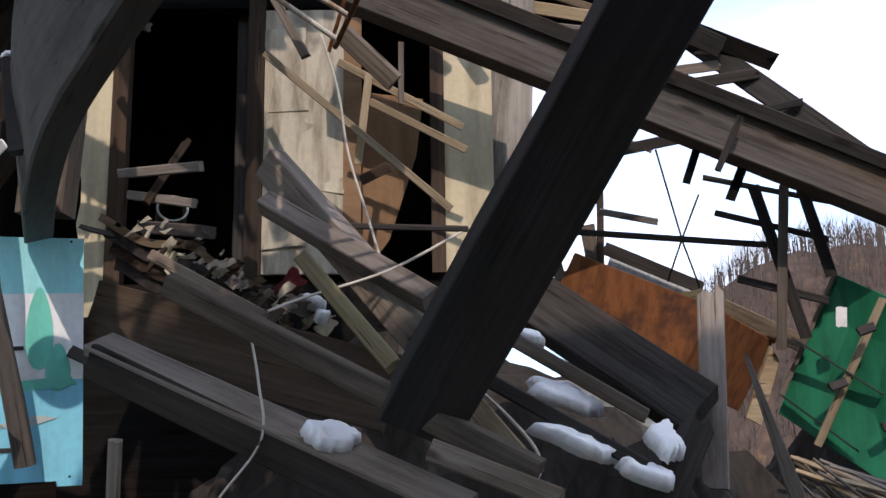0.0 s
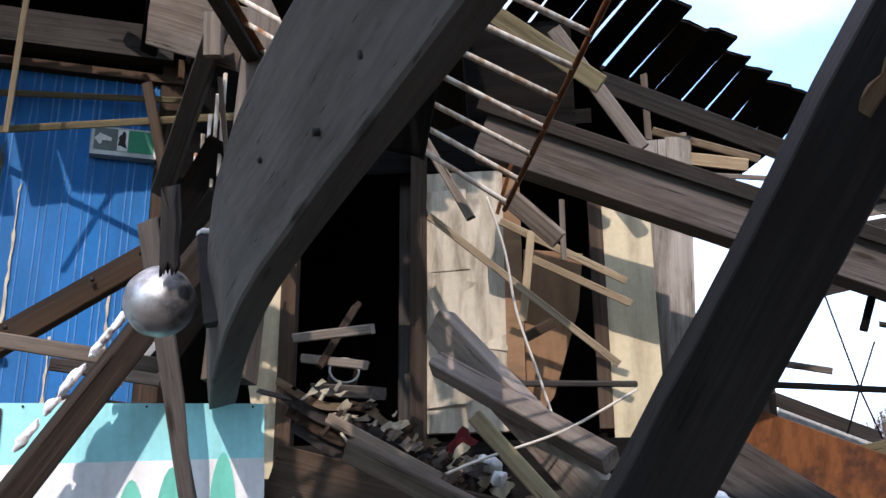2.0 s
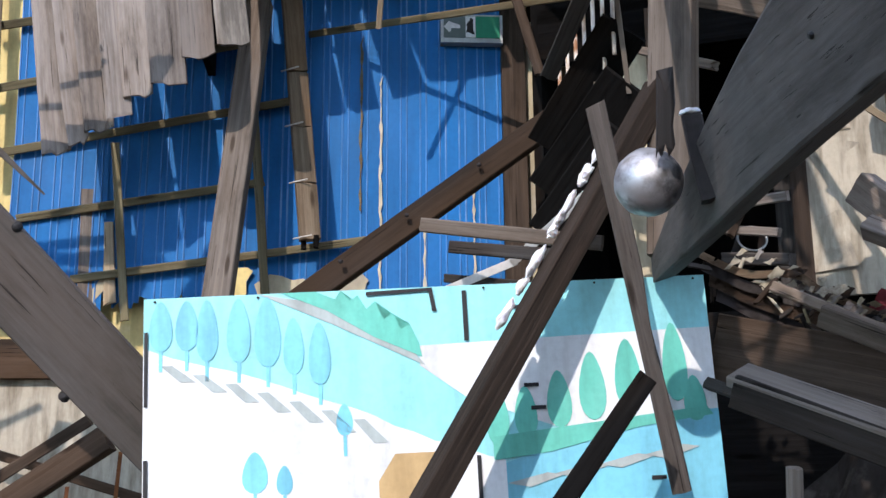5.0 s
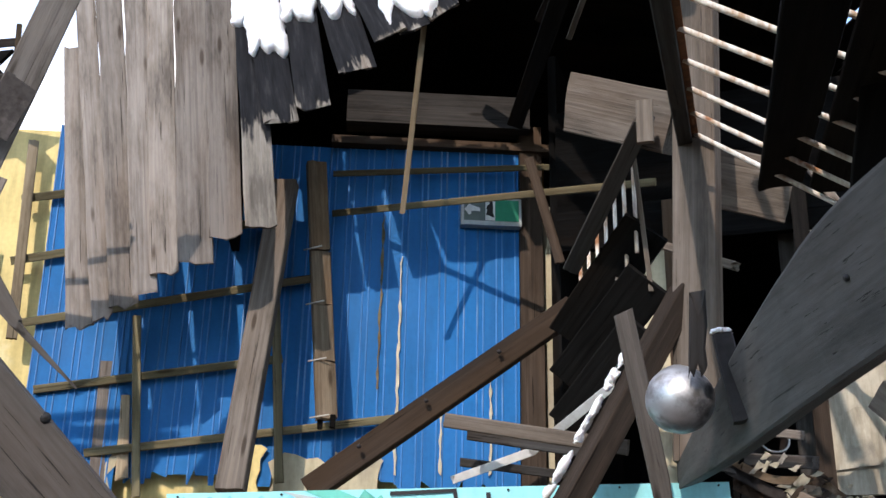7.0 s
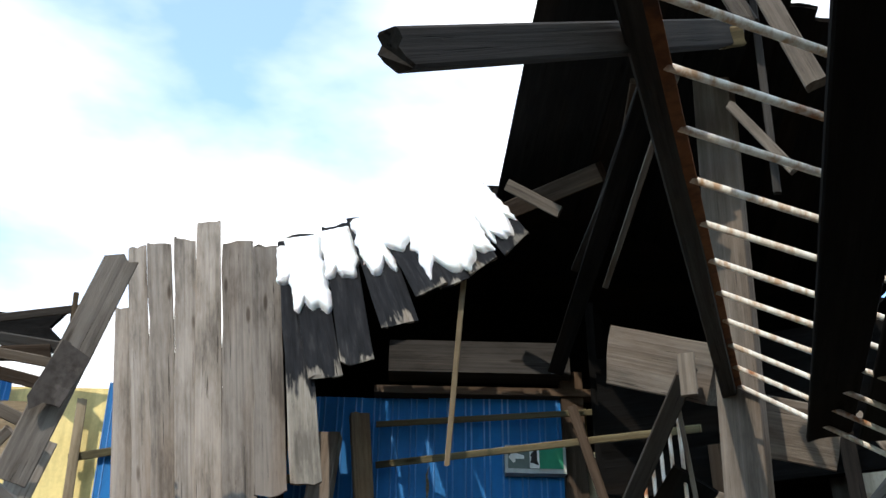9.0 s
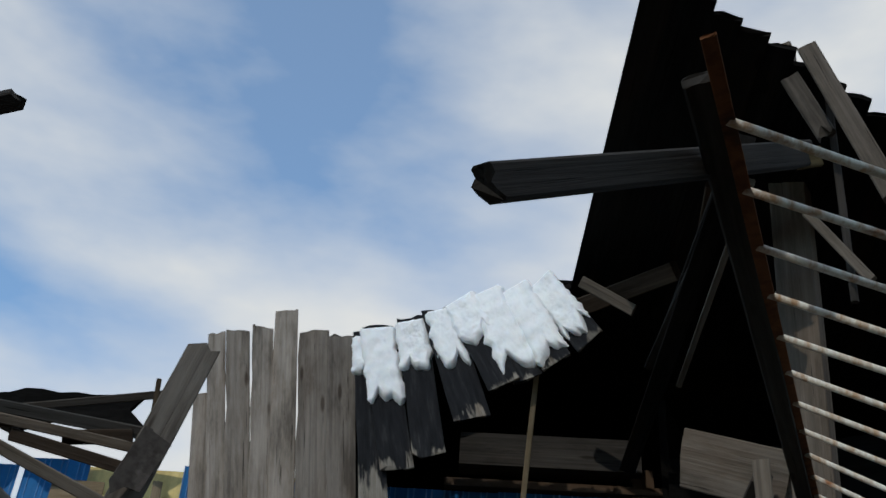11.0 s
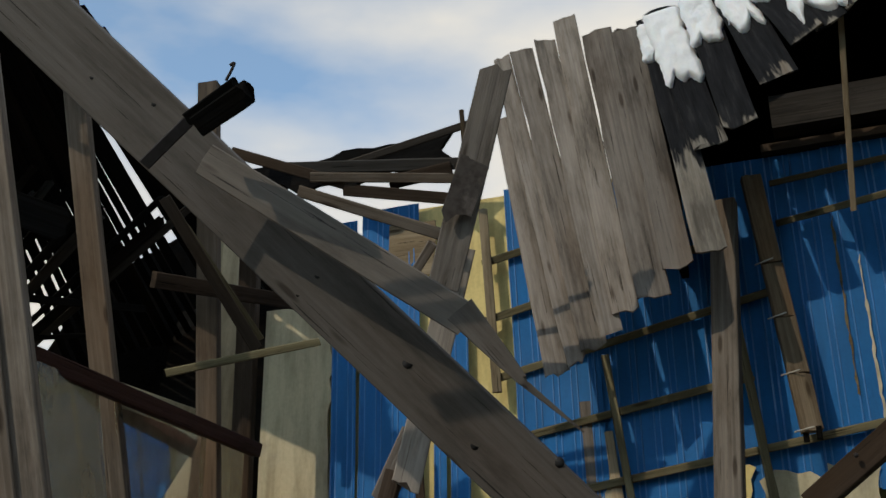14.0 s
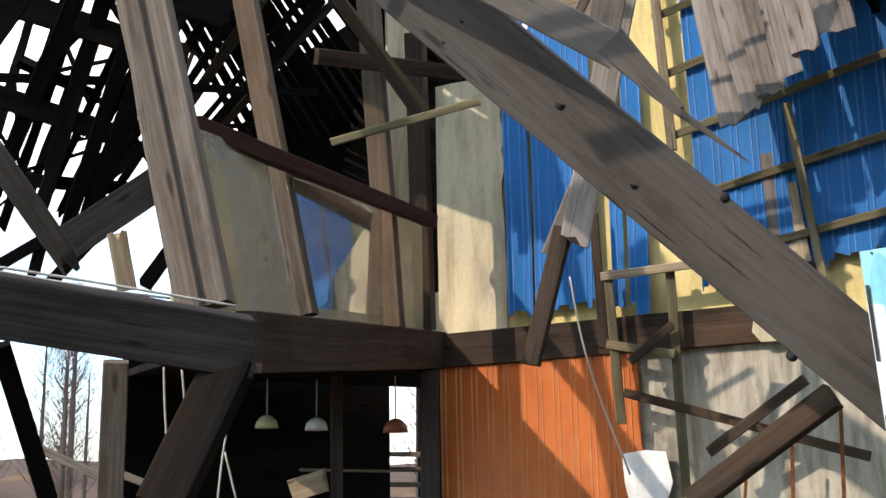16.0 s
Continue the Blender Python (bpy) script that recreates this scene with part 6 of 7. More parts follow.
# ---- fallen knotted beam and the corner behind it ----
plank("knotted_beam", (-5.326, 0.832, 4.923), (-3.682, 3.92, 1.879), 0.33, 0.085, SAWN, (0.721, -0.603, -0.341), "massive grey squared beam with dark knots, fallen diagonally", "beam", tilt=8, wob=0.008)
for p, r_ in (((-4.373, 2.527, 3.222), 0.034), ((-4.25, 2.825, 2.874), 0.028), ((-3.988, 3.094, 2.793), 0.03), ((-3.989, 3.457, 2.132), 0.03), ((-4.571, 2.152, 3.595), 0.016), ((-4.661, 2.116, 3.52), 0.012), ((-5.094, 1.223, 4.466), 0.014), ((-4.913, 1.447, 4.341), 0.016)):
    q = Vector(p)
    r_ *= 0.85
    under(tube("knot", [q - Vector((0.681, -0.688, -0.252)) * 0.04, q + Vector((0.681, -0.688, -0.252)) * 0.001], r_, CHAR, "round dark knot", sides=12, radii=[r_, r_ * 0.85]), bpy.data.objects["knotted_beam"])
plank("splintered_board", (-4.659, 1.574, 4.015), (-3.997, 2.52, 3.33), 0.15, 0.034, SAWN, (0.718, -0.56, -0.414), "long grey board split off along the fallen beam", "board")
plank("splintered_board", (-4.007, 2.483, 3.376), (-3.87, 2.757, 3.058), 0.137, 0.03, SAWN, (0.644, -0.693, -0.324), "splintered tip of the split board", "board", taper=0.35, jag=0.05)
plank("splintered_board", (-3.891, 2.714, 3.092), (-3.752, 2.973, 2.873), 0.037, 0.013, SAWN, (0.616, -0.739, -0.273), "splintered sliver of the split board", "sliver", taper=0.2)
plank("iron_strap", (-4.8, 1.368, 3.965), (-4.625, 1.46, 4.145), 0.055, 0.026, IRON, (0.773, -0.426, -0.471), "black iron strap round the fallen beam", "strap")
plank("charred_stub", (-4.465, 1.42, 4.049), (-4.176, 1.445, 4.089), 0.097, 0.07, BLACK, (0.735, -0.457, -0.502), "charred beam stub sticking up", "stub", jag=0.02)
plank("charred_stub", (-4.523, 1.4, 4.093), (-4.228, 1.425, 4.144), 0.06, 0.043, BLACK, (0.738, -0.447, -0.506), "charred board beside the stub", "stub")
tube("hook", curve_points([(-4.221, 1.372, 4.134), (-4.194, 1.378, 4.175), (-4.18, 1.379, 4.201), (-4.195, 1.368, 4.192)]), 0.006, IRON, "bent iron hook on the charred stub", "hook")

# twisted wreck of roof laths beside the hanging boards
plank("bleached_post", (-4.534, 3.384, 5.204), (-5.009, 3.404, 3.974), 0.183, 0.05, PALE, (0.613, -0.646, -0.455), "bleached flat post standing askew with felt scraps", "post", jag0=0.05)
plank("bleached_post", (-5.162, 3.726, 4.358), (-5.49, 3.577, 2.965), 0.167, 0.05, PALE, (0.687, -0.656, -0.314), "bleached broken post end behind the fallen beam", "post", jag=0.04)
plank("bleached_post", (-5.566, 3.706, 3.298), (-5.714, 3.621, 2.941), 0.144, 0.04, PALE, (0.726, -0.649, -0.227), "bleached broken post end behind the fallen beam", "post", jag=0.05)
plank("dark_post_end", (-5.59, 3.583, 3.05), (-5.754, 3.441, 2.273), 0.103, 0.06, BROWN, (0.749, -0.642, -0.16), "brown post end hanging behind the fallen beam", "post", tilt=20)
plank("felt_scrap", (-4.674, 3.328, 4.614), (-4.82, 3.325, 4.338), 0.174, 0.012, FELT, (0.62, -0.647, -0.445), "torn dark roofing felt scrap on the post", "felt", jag=0.06, jag0=0.05)
plank("wreck_lath", (-5.978, 2.585, 4.904), (-5.504, 3.078, 4.691), 0.067, 0.04, BROWN, (0.72, -0.521, -0.459), "dark lath of the sunken roof", "lath")
plank("wreck_lath", (-5.776, 2.86, 4.82), (-4.91, 3.535, 4.775), 0.073, 0.04, DARK, (0.668, -0.582, -0.464), "dark lath of the sunken roof", "lath")
plank("wreck_lath", (-5.628, 2.919, 4.726), (-4.936, 3.555, 4.691), 0.060, 0.04, GREY, (0.664, -0.594, -0.454), "grey lath of the sunken roof", "lath")
plank("wreck_lath", (-5.515, 3.086, 4.659), (-5.014, 3.534, 4.574), 0.073, 0.04, BROWN, (0.663, -0.606, -0.441), "dark lath of the sunken roof", "lath")
plank("wreck_lath", (-5.697, 2.887, 4.648), (-5.119, 3.532, 4.374), 0.073, 0.04, GREY, (0.685, -0.591, -0.425), "grey lath of the sunken roof", "lath")
plank("wreck_lath", (-5.638, 3.144, 4.876), (-4.939, 3.633, 5.105), 0.048, 0.03, DARK, (0.643, -0.596, -0.481), "dark curved edge lath of the sunken roof", "lath")
plank("wreck_lath", (-5.322, 3.276, 4.702), (-4.986, 3.467, 4.745), 0.086, 0.03, BROWN, (0.644, -0.614, -0.456), "brown board of the sunken roof", "board")
plank("wreck_lath", (-4.917, 3.489, 5.12), (-4.962, 3.557, 4.915), 0.030, 0.02, RUSTY_WOOD, (0.602, -0.627, -0.494), "small upright peg at the roof edge", "peg")
slab("sunken_roof", BLUE_WALL, -5.237, -3.34, 5.599, 5.845, 0.5, 0.04, BLACK, "black sunken roof boarding under the laths", "roof", rough=0.15, torn=(0.1, 0.1, 0.06, 0.02))
slab("orange_scrap", BLUE_WALL, -4.005, -3.647, 4.929, 5.337, 0.07, 0.01, FRESH, "tan board scrap on the wall", "board", rough=0.03, torn=(0.03, 0.03, 0.03, 0.03))
plank("short_brace", (-5.112, 3.429, 4.29), (-5.329, 3.446, 4.114), 0.059, 0.04, PALE, (0.668, -0.637, -0.384), "pale short brace by the post", "brace")
plank("stick", (-6.323, 2.476, 3.575), (-5.696, 3.082, 3.751), 0.048, 0.03, MOSSY, (0.79, -0.534, -0.3), "thin greenish stick poking out", "stick")
plank("diag_strut", (-6.155, 2.262, 4.555), (-6.183, 2.989, 3.8), 0.073, 0.05, BROWN, (0.788, -0.493, -0.368), "brown diagonal strut under the roof", "strut")

# battens on the low wall
plank("wall_ladder", (-6.588, 4.741, 3.489), (-6.553, 4.755, 2.537), 0.067, 0.04, BROWN, (0.718, -0.675, -0.17), "brown upright batten on the wall", "batten")
plank("wall_ladder", (-6.479, 4.748, 3.062), (-6.434, 4.766, 2.008), 0.066, 0.04, MOSSY, (0.716, -0.689, -0.112), "greenish upright batten on the wall", "batten")
plank("wall_ladder", (-6.102, 4.969, 3.058), (-6.083, 4.973, 1.52), 0.064, 0.04, MOSSY, (0.68, -0.729, -0.081), "greenish upright batten on the wall", "batten")
plank("wall_ladder", (-6.502, 4.714, 3.022), (-5.831, 5.031, 3.036), 0.061, 0.06, FRESH, (0.683, -0.708, -0.178), "raw short cross batten on the wall", "batten")
plank("wall_ladder", (-6.486, 4.72, 2.547), (-6.057, 4.923, 2.442), 0.061, 0.05, MOSSY, (0.7, -0.706, -0.108), "greenish cross batten on the wall", "batten")
plank("wall_ladder", (-6.421, 4.794, 2.216), (-5.028, 5.447, 1.746), 0.062, 0.04, BROWN, (0.644, -0.764, -0.042), "brown long cross batten on the wall", "batten")
plank("wall_ladder", (-6.314, 4.758, 2.415), (-6.034, 4.89, 2.637), 0.060, 0.04, BROWN, (0.693, -0.712, -0.113), "brown short diagonal batten on the wall", "batten")
plank("wall_ladder", (-5.791, 4.891, 1.798), (-5.164, 5.077, 2.205), 0.070, 0.04, BROWN, (0.633, -0.773, -0.047), "brown diagonal batten on the wall", "batten")
plank("low_brace", (-5.231, 4.109, 1.504), (-4.441, 4.337, 2.03), 0.137, 0.08, BROWN, (0.632, -0.775, -0.018), "dark brown squared brace rising to the beam", "brace", tilt=-20)
plank("thin_rod", (-5.66, 5.062, 1.62), (-5.675, 5.054, 1.483), 0.021, 0.01, RUST, (0.644, -0.765, 0.016), "thin rusted rod before the wall", "rod")
plank("thin_rod", (-5.388, 5.19, 1.819), (-5.407, 5.18, 1.481), 0.024, 0.01, RUST, (0.613, -0.79, 0.002), "thin rusted rod before the wall", "rod")
plank("thin_rod", (-5.112, 5.321, 2.029), (-5.137, 5.307, 1.478), 0.024, 0.01, RUST, (0.58, -0.815, -0.012), "thin rusted rod before the wall", "rod")
tube("cable", curve_points([(-5.841, 3.835, 2.829), (-5.865, 3.932, 2.463), (-5.866, 4.049, 2.13), (-5.844, 4.249, 1.665)]), 0.006, CABLE, "thin pale cable hanging on the wall", "cable")
slab("torn_paper", BLUE_WALL, -3.602, -3.34, 1.448, 1.788, 0.09, 0.006, WHITE, "torn white sheet peeling off the wall", "sheet", rough=0.06, torn=(0.06, 0.06, 0, 0.06))

# ---- storey beam and open room to the left ----
CORNER, JOINT = Vector((-7.952, 4.316, 2.648)), Vector((-5.539, 1.62, 2.269))
plank("storey_beam_side", CORNER, JOINT, 0.28, 0.14, BROWN, (0.863, -0.491, -0.122), "dark brown storey beam joining at the corner", "beam", wob=0.005)
plank("front_beam", (-5.319, 1.507, 2.219), (-5.572, 0.288, 2.383), 0.251, 0.16, DARK, (0.945, -0.297, -0.135), "heavy dark grey front beam with a splintered end", "beam", jag0=0.05, tilt=-10, wob=0.01)
plank("front_strut", (-5.365, 1.463, 2.154), (-5.3, 1.146, 1.545), 0.197, 0.14, BLACK, (0.923, -0.384, -0.04), "heavy black strut under the front beam", "strut", tilt=15)
plank("tall_post", (-5.531, 1.408, 2.4), (-6.267, 0.921, 5.757), 0.249, 0.10, GREY, (0.861, -0.293, -0.417), "tall grey grooved post leaning over the beam", "post", tilt=-20, chip=0.01)
plank("post_strip", (-5.506, 1.34, 2.391), (-6.241, 0.849, 5.71), 0.082, 0.04, GREY, (0.864, -0.283, -0.416), "narrow raised strip along the post", "strip", tilt=-20, chip=0.01)
strip = under(bpy.data.objects["post_strip"], bpy.data.objects["tall_post"])
del strip["category"]
plank("tall_post", (-6.434, 2.372, 2.563), (-7.048, 1.84, 6.508), 0.137, 0.10, POSTWOOD, (0.831, -0.377, -0.408), "tall brown grooved post leaning over the beam", "post", tilt=-20)
plank("tall_post", (-7.341, 3.523, 2.693), (-7.37, 3.257, 6.253), 0.154, 0.10, POSTWOOD, (0.8, -0.489, -0.347), "tall brown grooved post near the corner", "post", tilt=-20)
plank("tall_post", (-8.168, 4.341, 2.831), (-7.91, 4.115, 5.203), 0.154, 0.12, BROWN, (0.801, -0.538, -0.262), "dark brown post at the corner", "post", tilt=-20)
plank("sloping_rail", (-5.874, 1.464, 3.37), (-7.458, 3.946, 3.524), 0.097, 0.08, REDWOOD, (0.841, -0.475, -0.26), "dark red-brown sloping rail between the posts", "rail", tilt=-15)
plank("sloping_rail", (-7.145, 2.81, 4.462), (-7.223, 4.061, 4.625), 0.112, 0.06, BROWN, (0.788, -0.5, -0.36), "dark rail under the roof", "rail")
plank("diag_strut", (-6.665, 2.713, 4.659), (-6.797, 3.441, 4.094), 0.081, 0.05, MOSSY, (0.79, -0.491, -0.367), "greenish diagonal strut under the roof", "strut")
plank("log_post", (-6.525, 1.341, 1.589), (-6.394, 1.296, 2.25), 0.124, 0.2, GREY, (0.947, -0.317, -0.042), "round weathered log post below the beam", "post", wob=0.02)
plank("log_post", (-6.398, 1.338, 2.614), (-6.379, 1.27, 2.882), 0.098, 0.14, FRESH, (0.932, -0.313, -0.184), "round yellowish log post above the beam", "post", jag=0.03)
plank("branch_strut", (-6.076, 0.914, 1.59), (-5.768, 0.597, 2.223), 0.083, 0.06, BLACK, (0.967, -0.249, -0.047), "black strut under the front beam", "strut")
plank("round_pole", (-5.655, 0.473, 3.036), (-5.845, 0.878, 2.629), 0.107, 0.12, GREY, (0.945, -0.235, -0.229), "round grey pole end broken off above the beam", "pole", jag=0.05)
plank("low_stick", (-6.783, 1.465, 1.71), (-6.696, 1.613, 1.643), 0.042, 0.03, GREY, (0.942, -0.336, 0), "grey stick below the beam", "stick")
plank("low_stick", (-7.432, 1.192, 1.874), (-7.229, 1.551, 1.68), 0.051, 0.03, PALE, (0.958, -0.286, -0.014), "pale stick below the beam", "stick")
glazing = new("side_glazing")
glazing.location = CORNER
tagged(glazing, "dusty side glazing under a sloping rail, tinted for the mirrored cream wall", "window")
bpy.context.view_layer.update()
for quad in (((-5.78, 1.568, 2.448), (-6.337, 2.252, 2.541), (-6.315, 2.055, 3.427), (-5.778, 1.441, 3.321)), ((-6.514, 2.432, 2.572), (-7.371, 3.472, 2.713), (-7.317, 3.421, 3.568), (-6.444, 2.223, 3.437)), ((-7.583, 3.697, 2.735), (-7.889, 4.134, 2.778), (-7.743, 4.036, 3.627), (-7.44, 3.592, 3.59))):
    pane = under(box_between("pane", quad, 0.006, GLASS, "", ""), glazing)
    pane.visible_shadow = False
# added cream sheet; through the panes it stands in for their reflection
box_between("glazing_lining", ((-7.863, 2.127, 2.516), (-9.64, 5.569, 2.741), (-9.376, 5.417, 4.188), (-7.604, 1.974, 3.974)), 0.04, CREAM, "cream sheet added deep behind the side glazing for its reflection", "wall", "structure")
box_between("cream_panel", ((-8.528, 4.239, 2.921), (-8.649, 4.605, 2.909), (-8.26, 4.361, 5.594), (-8.179, 3.988, 5.472)), 0.03, CREAM, "shaded cream wall panel near the corner", "panel")
# added sheet whose near-black stands in for shade deep under the side roof
box_between("side_void", ((-10.748, 3.345, 3.986), (-10.25, 6.077, 3.356), (-9.572, 5.687, 7.055), (-10.05, 3.809, 5.451)), 0.05, BLACK, "near-black sheet added for the shaded depth of the side roof", "wall", "structure")

# open roof skeleton over the side room, its backlit shade put into near-black
r3 = random.Random(21)
RA, RB, RC, RD = Vector((-10.384, 1.319, 3.632)), Vector((-9.816, 2.981, 3.759)), Vector((-7.941, 0.71, 5.124)), Vector((-7.743, 3.414, 5.823))
side_roof = new("side_roof")
side_roof.location = RA
tagged(side_roof, "black skeleton of a broken roof open to the sky", "roof")
bpy.context.view_layer.update()
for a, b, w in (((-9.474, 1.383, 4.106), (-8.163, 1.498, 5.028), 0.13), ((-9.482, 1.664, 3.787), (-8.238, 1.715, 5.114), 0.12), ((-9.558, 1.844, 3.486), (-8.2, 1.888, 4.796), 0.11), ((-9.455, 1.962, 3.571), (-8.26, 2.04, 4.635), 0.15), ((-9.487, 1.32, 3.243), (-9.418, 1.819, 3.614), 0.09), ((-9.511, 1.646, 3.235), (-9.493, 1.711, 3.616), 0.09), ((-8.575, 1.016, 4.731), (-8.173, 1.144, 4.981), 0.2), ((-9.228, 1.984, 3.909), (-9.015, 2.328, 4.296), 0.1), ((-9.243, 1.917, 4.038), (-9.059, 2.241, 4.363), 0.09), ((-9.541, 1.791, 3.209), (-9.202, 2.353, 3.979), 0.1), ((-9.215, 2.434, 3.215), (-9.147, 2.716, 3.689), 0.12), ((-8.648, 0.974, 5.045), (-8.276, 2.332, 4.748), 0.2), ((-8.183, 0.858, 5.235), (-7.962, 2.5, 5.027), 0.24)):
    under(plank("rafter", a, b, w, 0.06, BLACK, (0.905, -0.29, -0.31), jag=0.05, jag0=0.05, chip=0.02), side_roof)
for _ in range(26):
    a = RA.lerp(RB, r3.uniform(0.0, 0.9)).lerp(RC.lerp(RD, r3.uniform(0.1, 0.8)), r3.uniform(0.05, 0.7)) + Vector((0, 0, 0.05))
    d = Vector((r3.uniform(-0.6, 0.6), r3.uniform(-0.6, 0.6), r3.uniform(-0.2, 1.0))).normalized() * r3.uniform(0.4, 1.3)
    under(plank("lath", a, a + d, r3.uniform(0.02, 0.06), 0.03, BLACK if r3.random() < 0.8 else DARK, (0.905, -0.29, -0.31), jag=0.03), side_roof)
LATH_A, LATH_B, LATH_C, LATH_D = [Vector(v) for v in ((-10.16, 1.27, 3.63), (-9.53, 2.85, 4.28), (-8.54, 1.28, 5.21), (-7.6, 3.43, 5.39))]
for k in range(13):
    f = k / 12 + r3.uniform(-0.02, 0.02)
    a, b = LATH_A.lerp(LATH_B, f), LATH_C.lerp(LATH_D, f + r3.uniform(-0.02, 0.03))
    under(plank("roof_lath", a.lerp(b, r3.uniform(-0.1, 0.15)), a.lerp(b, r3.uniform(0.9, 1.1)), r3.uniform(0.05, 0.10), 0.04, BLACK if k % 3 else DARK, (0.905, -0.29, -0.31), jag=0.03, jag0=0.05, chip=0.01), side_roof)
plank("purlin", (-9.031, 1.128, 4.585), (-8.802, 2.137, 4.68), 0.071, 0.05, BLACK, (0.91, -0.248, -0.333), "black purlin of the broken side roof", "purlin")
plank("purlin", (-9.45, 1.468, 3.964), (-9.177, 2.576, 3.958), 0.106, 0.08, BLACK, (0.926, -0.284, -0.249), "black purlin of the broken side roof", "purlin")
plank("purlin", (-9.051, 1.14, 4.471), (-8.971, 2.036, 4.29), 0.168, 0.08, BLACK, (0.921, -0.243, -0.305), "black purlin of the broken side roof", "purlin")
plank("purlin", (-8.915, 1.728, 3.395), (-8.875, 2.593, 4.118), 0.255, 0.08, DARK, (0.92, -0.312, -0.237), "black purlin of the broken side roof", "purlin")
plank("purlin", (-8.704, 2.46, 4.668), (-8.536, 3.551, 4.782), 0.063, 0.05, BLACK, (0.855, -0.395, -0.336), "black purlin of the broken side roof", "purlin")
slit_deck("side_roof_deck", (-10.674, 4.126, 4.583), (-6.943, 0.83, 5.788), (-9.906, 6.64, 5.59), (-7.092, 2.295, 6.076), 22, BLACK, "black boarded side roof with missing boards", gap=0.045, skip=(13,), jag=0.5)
# another added sheet, near-black for the shade behind the roof
slab("side_roof_back", BLUE_WALL, S_CORNER - 2.6, S_CORNER + 0.3, Z_BEAM + 0.6, 5.397, -1.2, 0.05, BLACK, "near-black sheet added behind the side roof for its shade", "wall", "structure")

# ---- room below the storey beam: hanging lamps ----
FAR_L, FAR_M, FAR_N, FAR_R = Vector((-10.11, 2.619, 2.13)), Vector((-10.572, 5.504, 2.198)), Vector((-10.392, 5.764, 2.192)), Vector((-10.205, 6.745, 2.198))
# lamp room closed in near-black; the dimness inside is in the colour
wall_between("wall_room_back", FAR_L[:2], FAR_M[:2], 0.0, 2.75, 0.1, BLACK, "rear wall of the lamp room, its shade put into near-black")
wall_between("wall_room_end", FAR_N[:2], FAR_R[:2], 0.0, 2.75, 0.1, BLACK, "rear wall of the lamp room, its shade put into near-black")
box_between("ceiling_room", ((JOINT.x, JOINT.y, JOINT.z + 0.02), (CORNER.x, CORNER.y, CORNER.z - 0.05), (FAR_R.x, FAR_R.y, CORNER.z - 0.05), (FAR_L.x, FAR_L.y, JOINT.z + 0.3)), 0.06, BLACK, "ceiling of the lamp room, its shade put into near-black", "ceiling", "structure")
for k in range(4):
    plank("window_slat", FAR_M + Vector((0, 0, -0.25 - 0.15 * k)), FAR_N + Vector((0, 0, -0.25 - 0.15 * k)), 0.05, 0.03, GREY, (0.839, -0.544, -0.021), "grey slat across the rear window", "slat", group="window slats")


def hanging_lamp(p, top, mat, label):
    lamp = new("pendant_lamp")
    lamp.location = p
    tagged(lamp, label, "lamp", "pendant lamps")
    bpy.context.view_layer.update()
    bm = bmesh.new()
    prof = [(0.016, 0.11), (0.05, 0.095), (0.085, 0.06), (0.10, 0.0), (0.094, 0.0), (0.08, 0.055), (0.045, 0.088), (0.012, 0.1)]
    rings = [[bm.verts.new((r * math.cos(2 * math.pi * k / 24), r * math.sin(2 * math.pi * k / 24), z)) for k in range(24)] for r, z in prof]
    for r0, r1 in zip(rings, rings[1:] + rings[:1]):
        for k in range(24):
            bm.faces.new((r0[k], r0[(k + 1) % 24], r1[(k + 1) % 24], r1[k]))
    part("shade", bm, mat, lamp, smooth=True)
    part("cord", tube_mesh([(0, 0, 0.1), (0, 0, top)], 0.006), CABLE, lamp, smooth=True)


hanging_lamp((-9.621, 3.676, 2.13), 0.75, SHADE_CREAM, "pendant lamp with a dusty cream dome shade")
hanging_lamp((-9.383, 4.027, 2.104), 0.75, WHITE, "pendant lamp with a dusty white dome shade")
hanging_lamp((-8.315, 4.152, 2.034), 0.8, SHADE_RED, "pendant lamp with a rust red dome shade")
plank("room_post", (-8.853, 3.932, 1.505), (-8.67, 3.825, 2.52), 0.099, 0.1, BROWN, (0.87, -0.493, -0.034), "dark brown post in the lamp room", "post")
plank("corner_post_low", (-7.916, 4.203, 1.499), (-7.746, 4.095, 2.465), 0.143, 0.14, DARK, (0.826, -0.563, -0.035), "dark corner post under the storey beam", "post")
plank("shelf_edge", (-9.707, 4.038, 1.78), (-9.26, 4.685, 1.757), 0.025, 0.03, GREY, (0.866, -0.499, -0.006), "thin grey shelf edge in the lamp room", "shelf")
plank("cardboard", (-9.23, 3.715, 1.599), (-9.055, 3.933, 1.684), 0.185, 0.05, FRESH, (0.882, -0.471, 0.007), "torn yellowish cardboard box flap", "cardboard", jag=0.03)
for pts in (((-5.778, 1.315, 2.163), (-5.806, 1.337, 1.987), (-5.833, 1.366, 1.799)), ((-5.829, 1.421, 2.16), (-5.848, 1.448, 2.006)), ((-5.858, 1.66, 1.867), (-5.893, 1.657, 1.737), (-5.934, 1.659, 1.568)), ((-5.875, 1.664, 1.789), (-5.883, 1.731, 1.566))):
    tube("string", curve_points(pts), 0.005, CABLE, "thin pale string hanging from the beam", "string", group="strings")
tube("wire", curve_points([(-5.531, 0.48, 2.507), (-5.456, 0.961, 2.458), (-5.357, 1.479, 2.395)]), 0.006, CABLE, "pale wire lying along the front beam", "wire", group="wires")
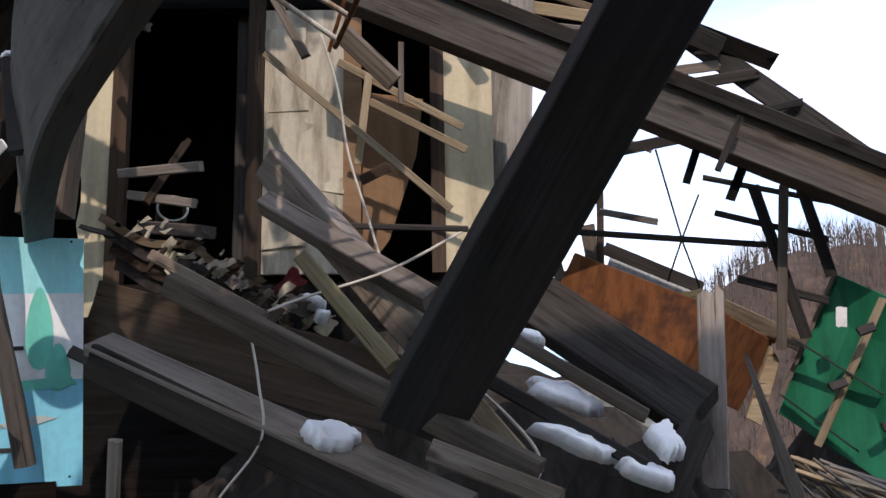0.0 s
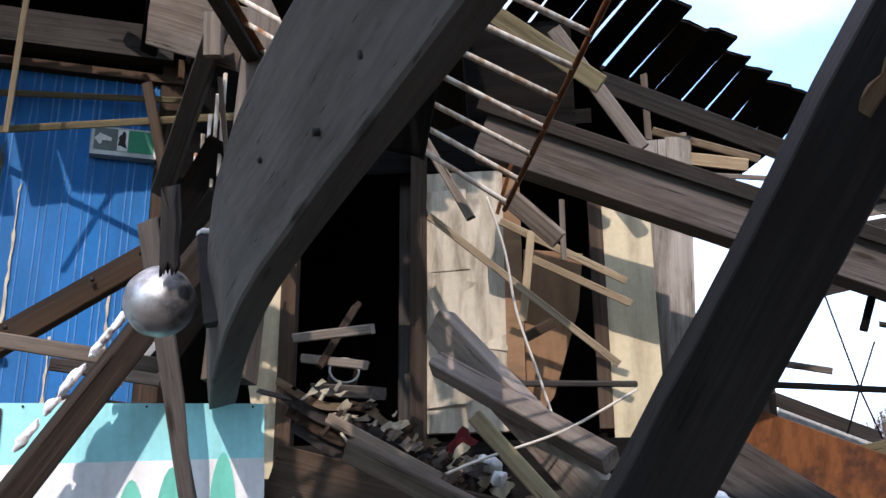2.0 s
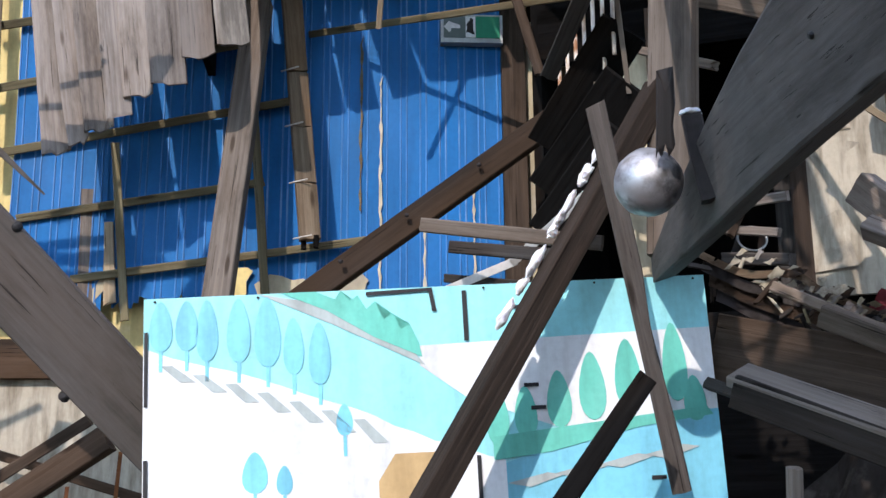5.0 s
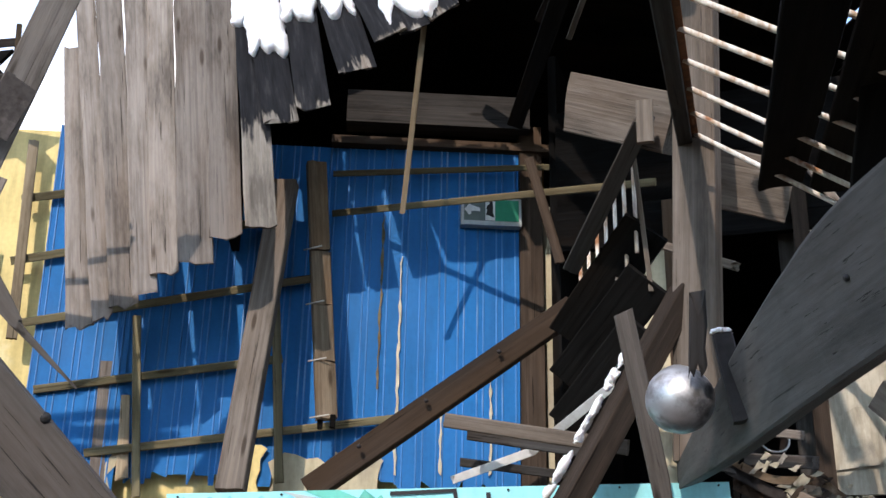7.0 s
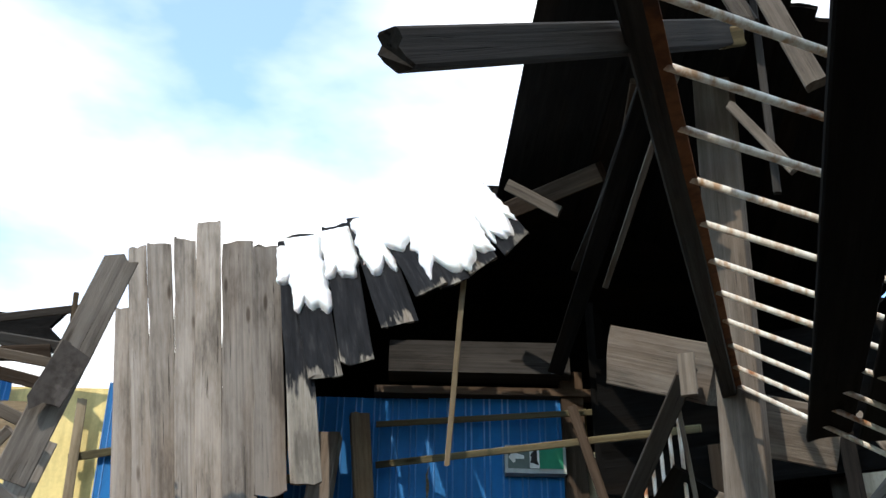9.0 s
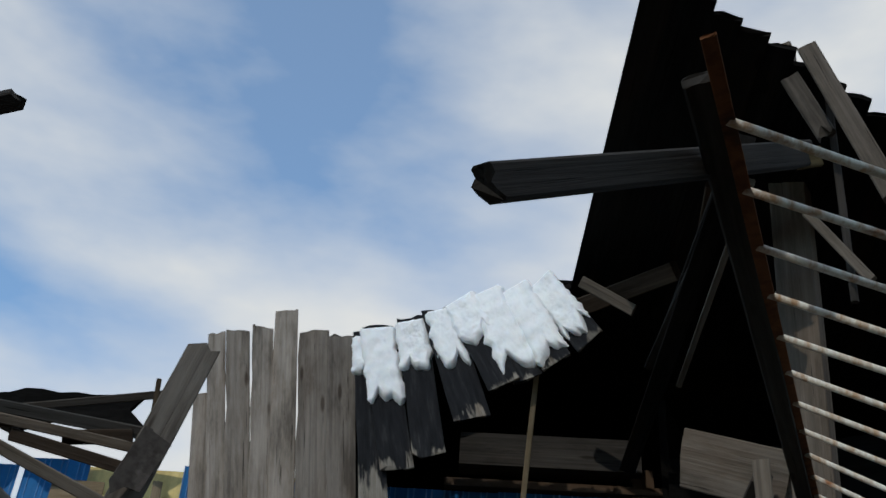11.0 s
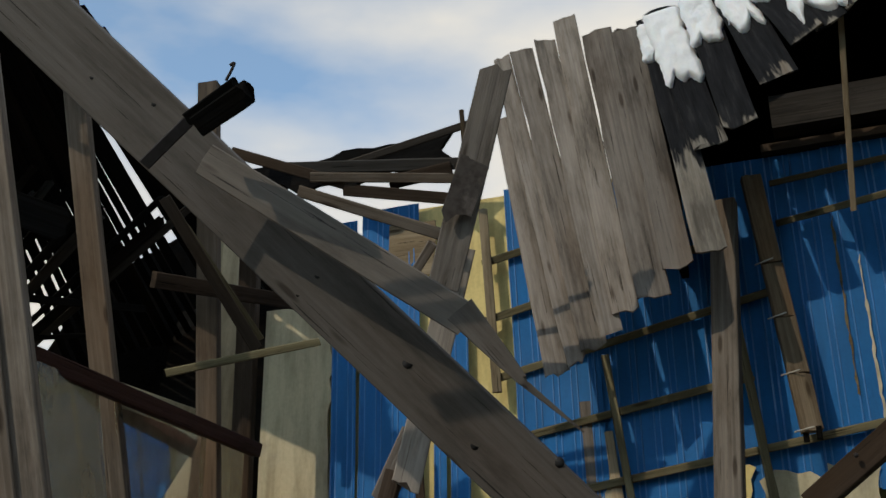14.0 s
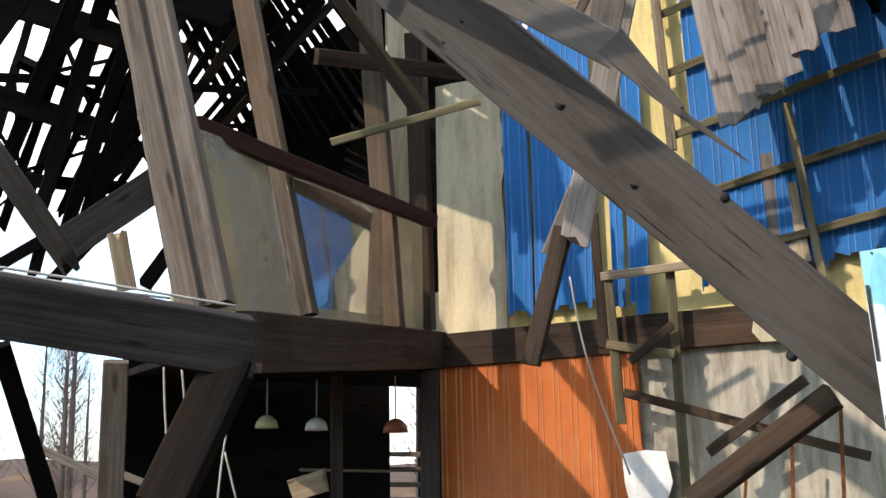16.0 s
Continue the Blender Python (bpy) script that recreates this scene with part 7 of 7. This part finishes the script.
tube("wire", curve_points([(-5.534, 0.482, 2.49), (-5.46, 0.963, 2.434), (-5.52, 1.233, 2.435)]), 0.006, CABLE, "pale wire lying along the front beam", "wire", group="wires")

# far-left planks against the sky
plank("sky_plank", (-4.261, 0.67, 4.277), (-3.496, 1.009, 4.577), 0.072, 0.05, DARK, (0.701, -0.372, -0.608), "dark plank jutting up against the sky", "plank", jag=0.02, tilt=15)
plank("sky_plank", (-4.144, 0.587, 4.486), (-3.677, 0.779, 4.688), 0.044, 0.04, DARK, (0.697, -0.33, -0.636), "dark pointed plank jutting up against the sky", "plank", taper=0.2)


def bare_tree(base, h, seed):
    r = random.Random(seed)
    root = new("bare_tree")
    root.location = base
    tagged(root, "leafless slender tree behind the ruin", "tree", "bare trees")
    bpy.context.view_layer.update()
    trunk = [Vector((0.05 * h * noise.noise(Vector((seed, k, 0))) * k / 6, 0.05 * h * noise.noise(Vector((seed, 9, k))) * k / 6, h * k / 6)) for k in range(7)]
    part("trunk", tube_mesh(trunk, 0.05, 7, [0.018 * h * (1 - k / 7.5) for k in range(7)]), TWIG, root, smooth=True)
    bm = bmesh.new()
    for _ in range(90):
        f = r.uniform(0.25, 1)
        p = trunk[0].lerp(trunk[-1], f)
        a, ln = r.uniform(0, 6.28), h * 0.3 * (1.1 - f) + 0.4
        q = p + Vector((math.cos(a) * ln * 0.6, math.sin(a) * ln * 0.6, ln * 0.7))
        for _ in range(4):
            s = p.lerp(q, r.uniform(0.2, 0.9))
            e = s + Vector((r.uniform(-1, 1), r.uniform(-1, 1), r.uniform(0.2, 1.2))) * ln * 0.4
            d = 0.006
            vs = [bm.verts.new(s + Vector(o)) for o in ((d, 0, 0), (-d, d, 0), (-d, -d, 0))] + [bm.verts.new(e)]
            bm.faces.new((vs[0], vs[1], vs[3])), bm.faces.new((vs[1], vs[2], vs[3])), bm.faces.new((vs[2], vs[0], vs[3]))
        vs = [bm.verts.new(p + Vector(o)) for o in ((0.012, 0, 0), (-0.01, 0.01, 0), (-0.01, -0.01, 0))] + [bm.verts.new(q)]
        bm.faces.new((vs[0], vs[1], vs[3])), bm.faces.new((vs[1], vs[2], vs[3])), bm.faces.new((vs[2], vs[0], vs[3]))
    part("crown", bm, TWIG, root)


for k, (x, y, h) in enumerate(((-23, 8.5, 5.5), (-25, 6.5, 6), (-24, 10, 5), (-28, 9, 6.5), (-22, 5.5, 4.5), (-27, 12, 6), (-26, 16, 6), (-24, 18, 5.5))):
    bare_tree((x, y, 0), h, k)

# unseen high wall added behind the walker to keep the doorway side in shade
slab("wall_behind", wall_frame((0, -4.2), 0), -0.9, 9.0, 0.0, 7.5, 0.0, 0.3, DARK, "unseen tall dark wall added behind the walker to cast shade", "wall", "structure")


def low_ridge():
    """A low brown ridge beyond the open side room."""
    bm = bmesh.new()
    g = {}
    for i in range(41):
        for j in range(9):
            y, f = -40 + 110 * i / 40, j / 8
            g[i, j] = bm.verts.new((-62 - 40 * f, y, (4.6 + 1.3 * noise.noise(Vector((y * 0.06, 2, 0)))) * math.sin(f * 1.5) + 0.5 * noise.noise(Vector((y * 0.3, f * 6, 0))) - 0.4))
    for i in range(40):
        for j in range(8):
            bm.faces.new((g[i, j], g[i, j + 1], g[i + 1, j + 1], g[i + 1, j]))
    obj("ridge", bm, HILL, None, "brown low ridge beyond the ruin", "hill", "structure", smooth=True)


low_ridge()
for k, (x, y, h) in enumerate(((-30, 11, 5), (-33, 8, 6), (-35, 13, 6), (-31, 6, 4.5), (-38, 10, 6), (-34, 15.5, 5.5), (-40, 16, 6.5), (-42, 12, 6))):
    bare_tree((x, y, 0), h, 20 + k)

# loose scraps settle on whatever lies under them
bpy.context.view_layer.update()
for ob in [o for o in bpy.data.objects if o.name.split(".")[0] in ("scrap", "paper_scrap")]:
    low = min((ob.matrix_world @ v.co for v in ob.data.vertices), key=lambda c: c.z)
    hit, at, _, _, _, _ = scene.ray_cast(bpy.context.evaluated_depsgraph_get(), low - Vector((0, 0, 0.004)), (0, 0, -1))
    if hit and 0.01 < low.z - at.z < 0.6:
        ob.matrix_world = Matrix.Translation((0, 0, at.z - low.z)) @ ob.matrix_world
        bpy.context.view_layer.update()
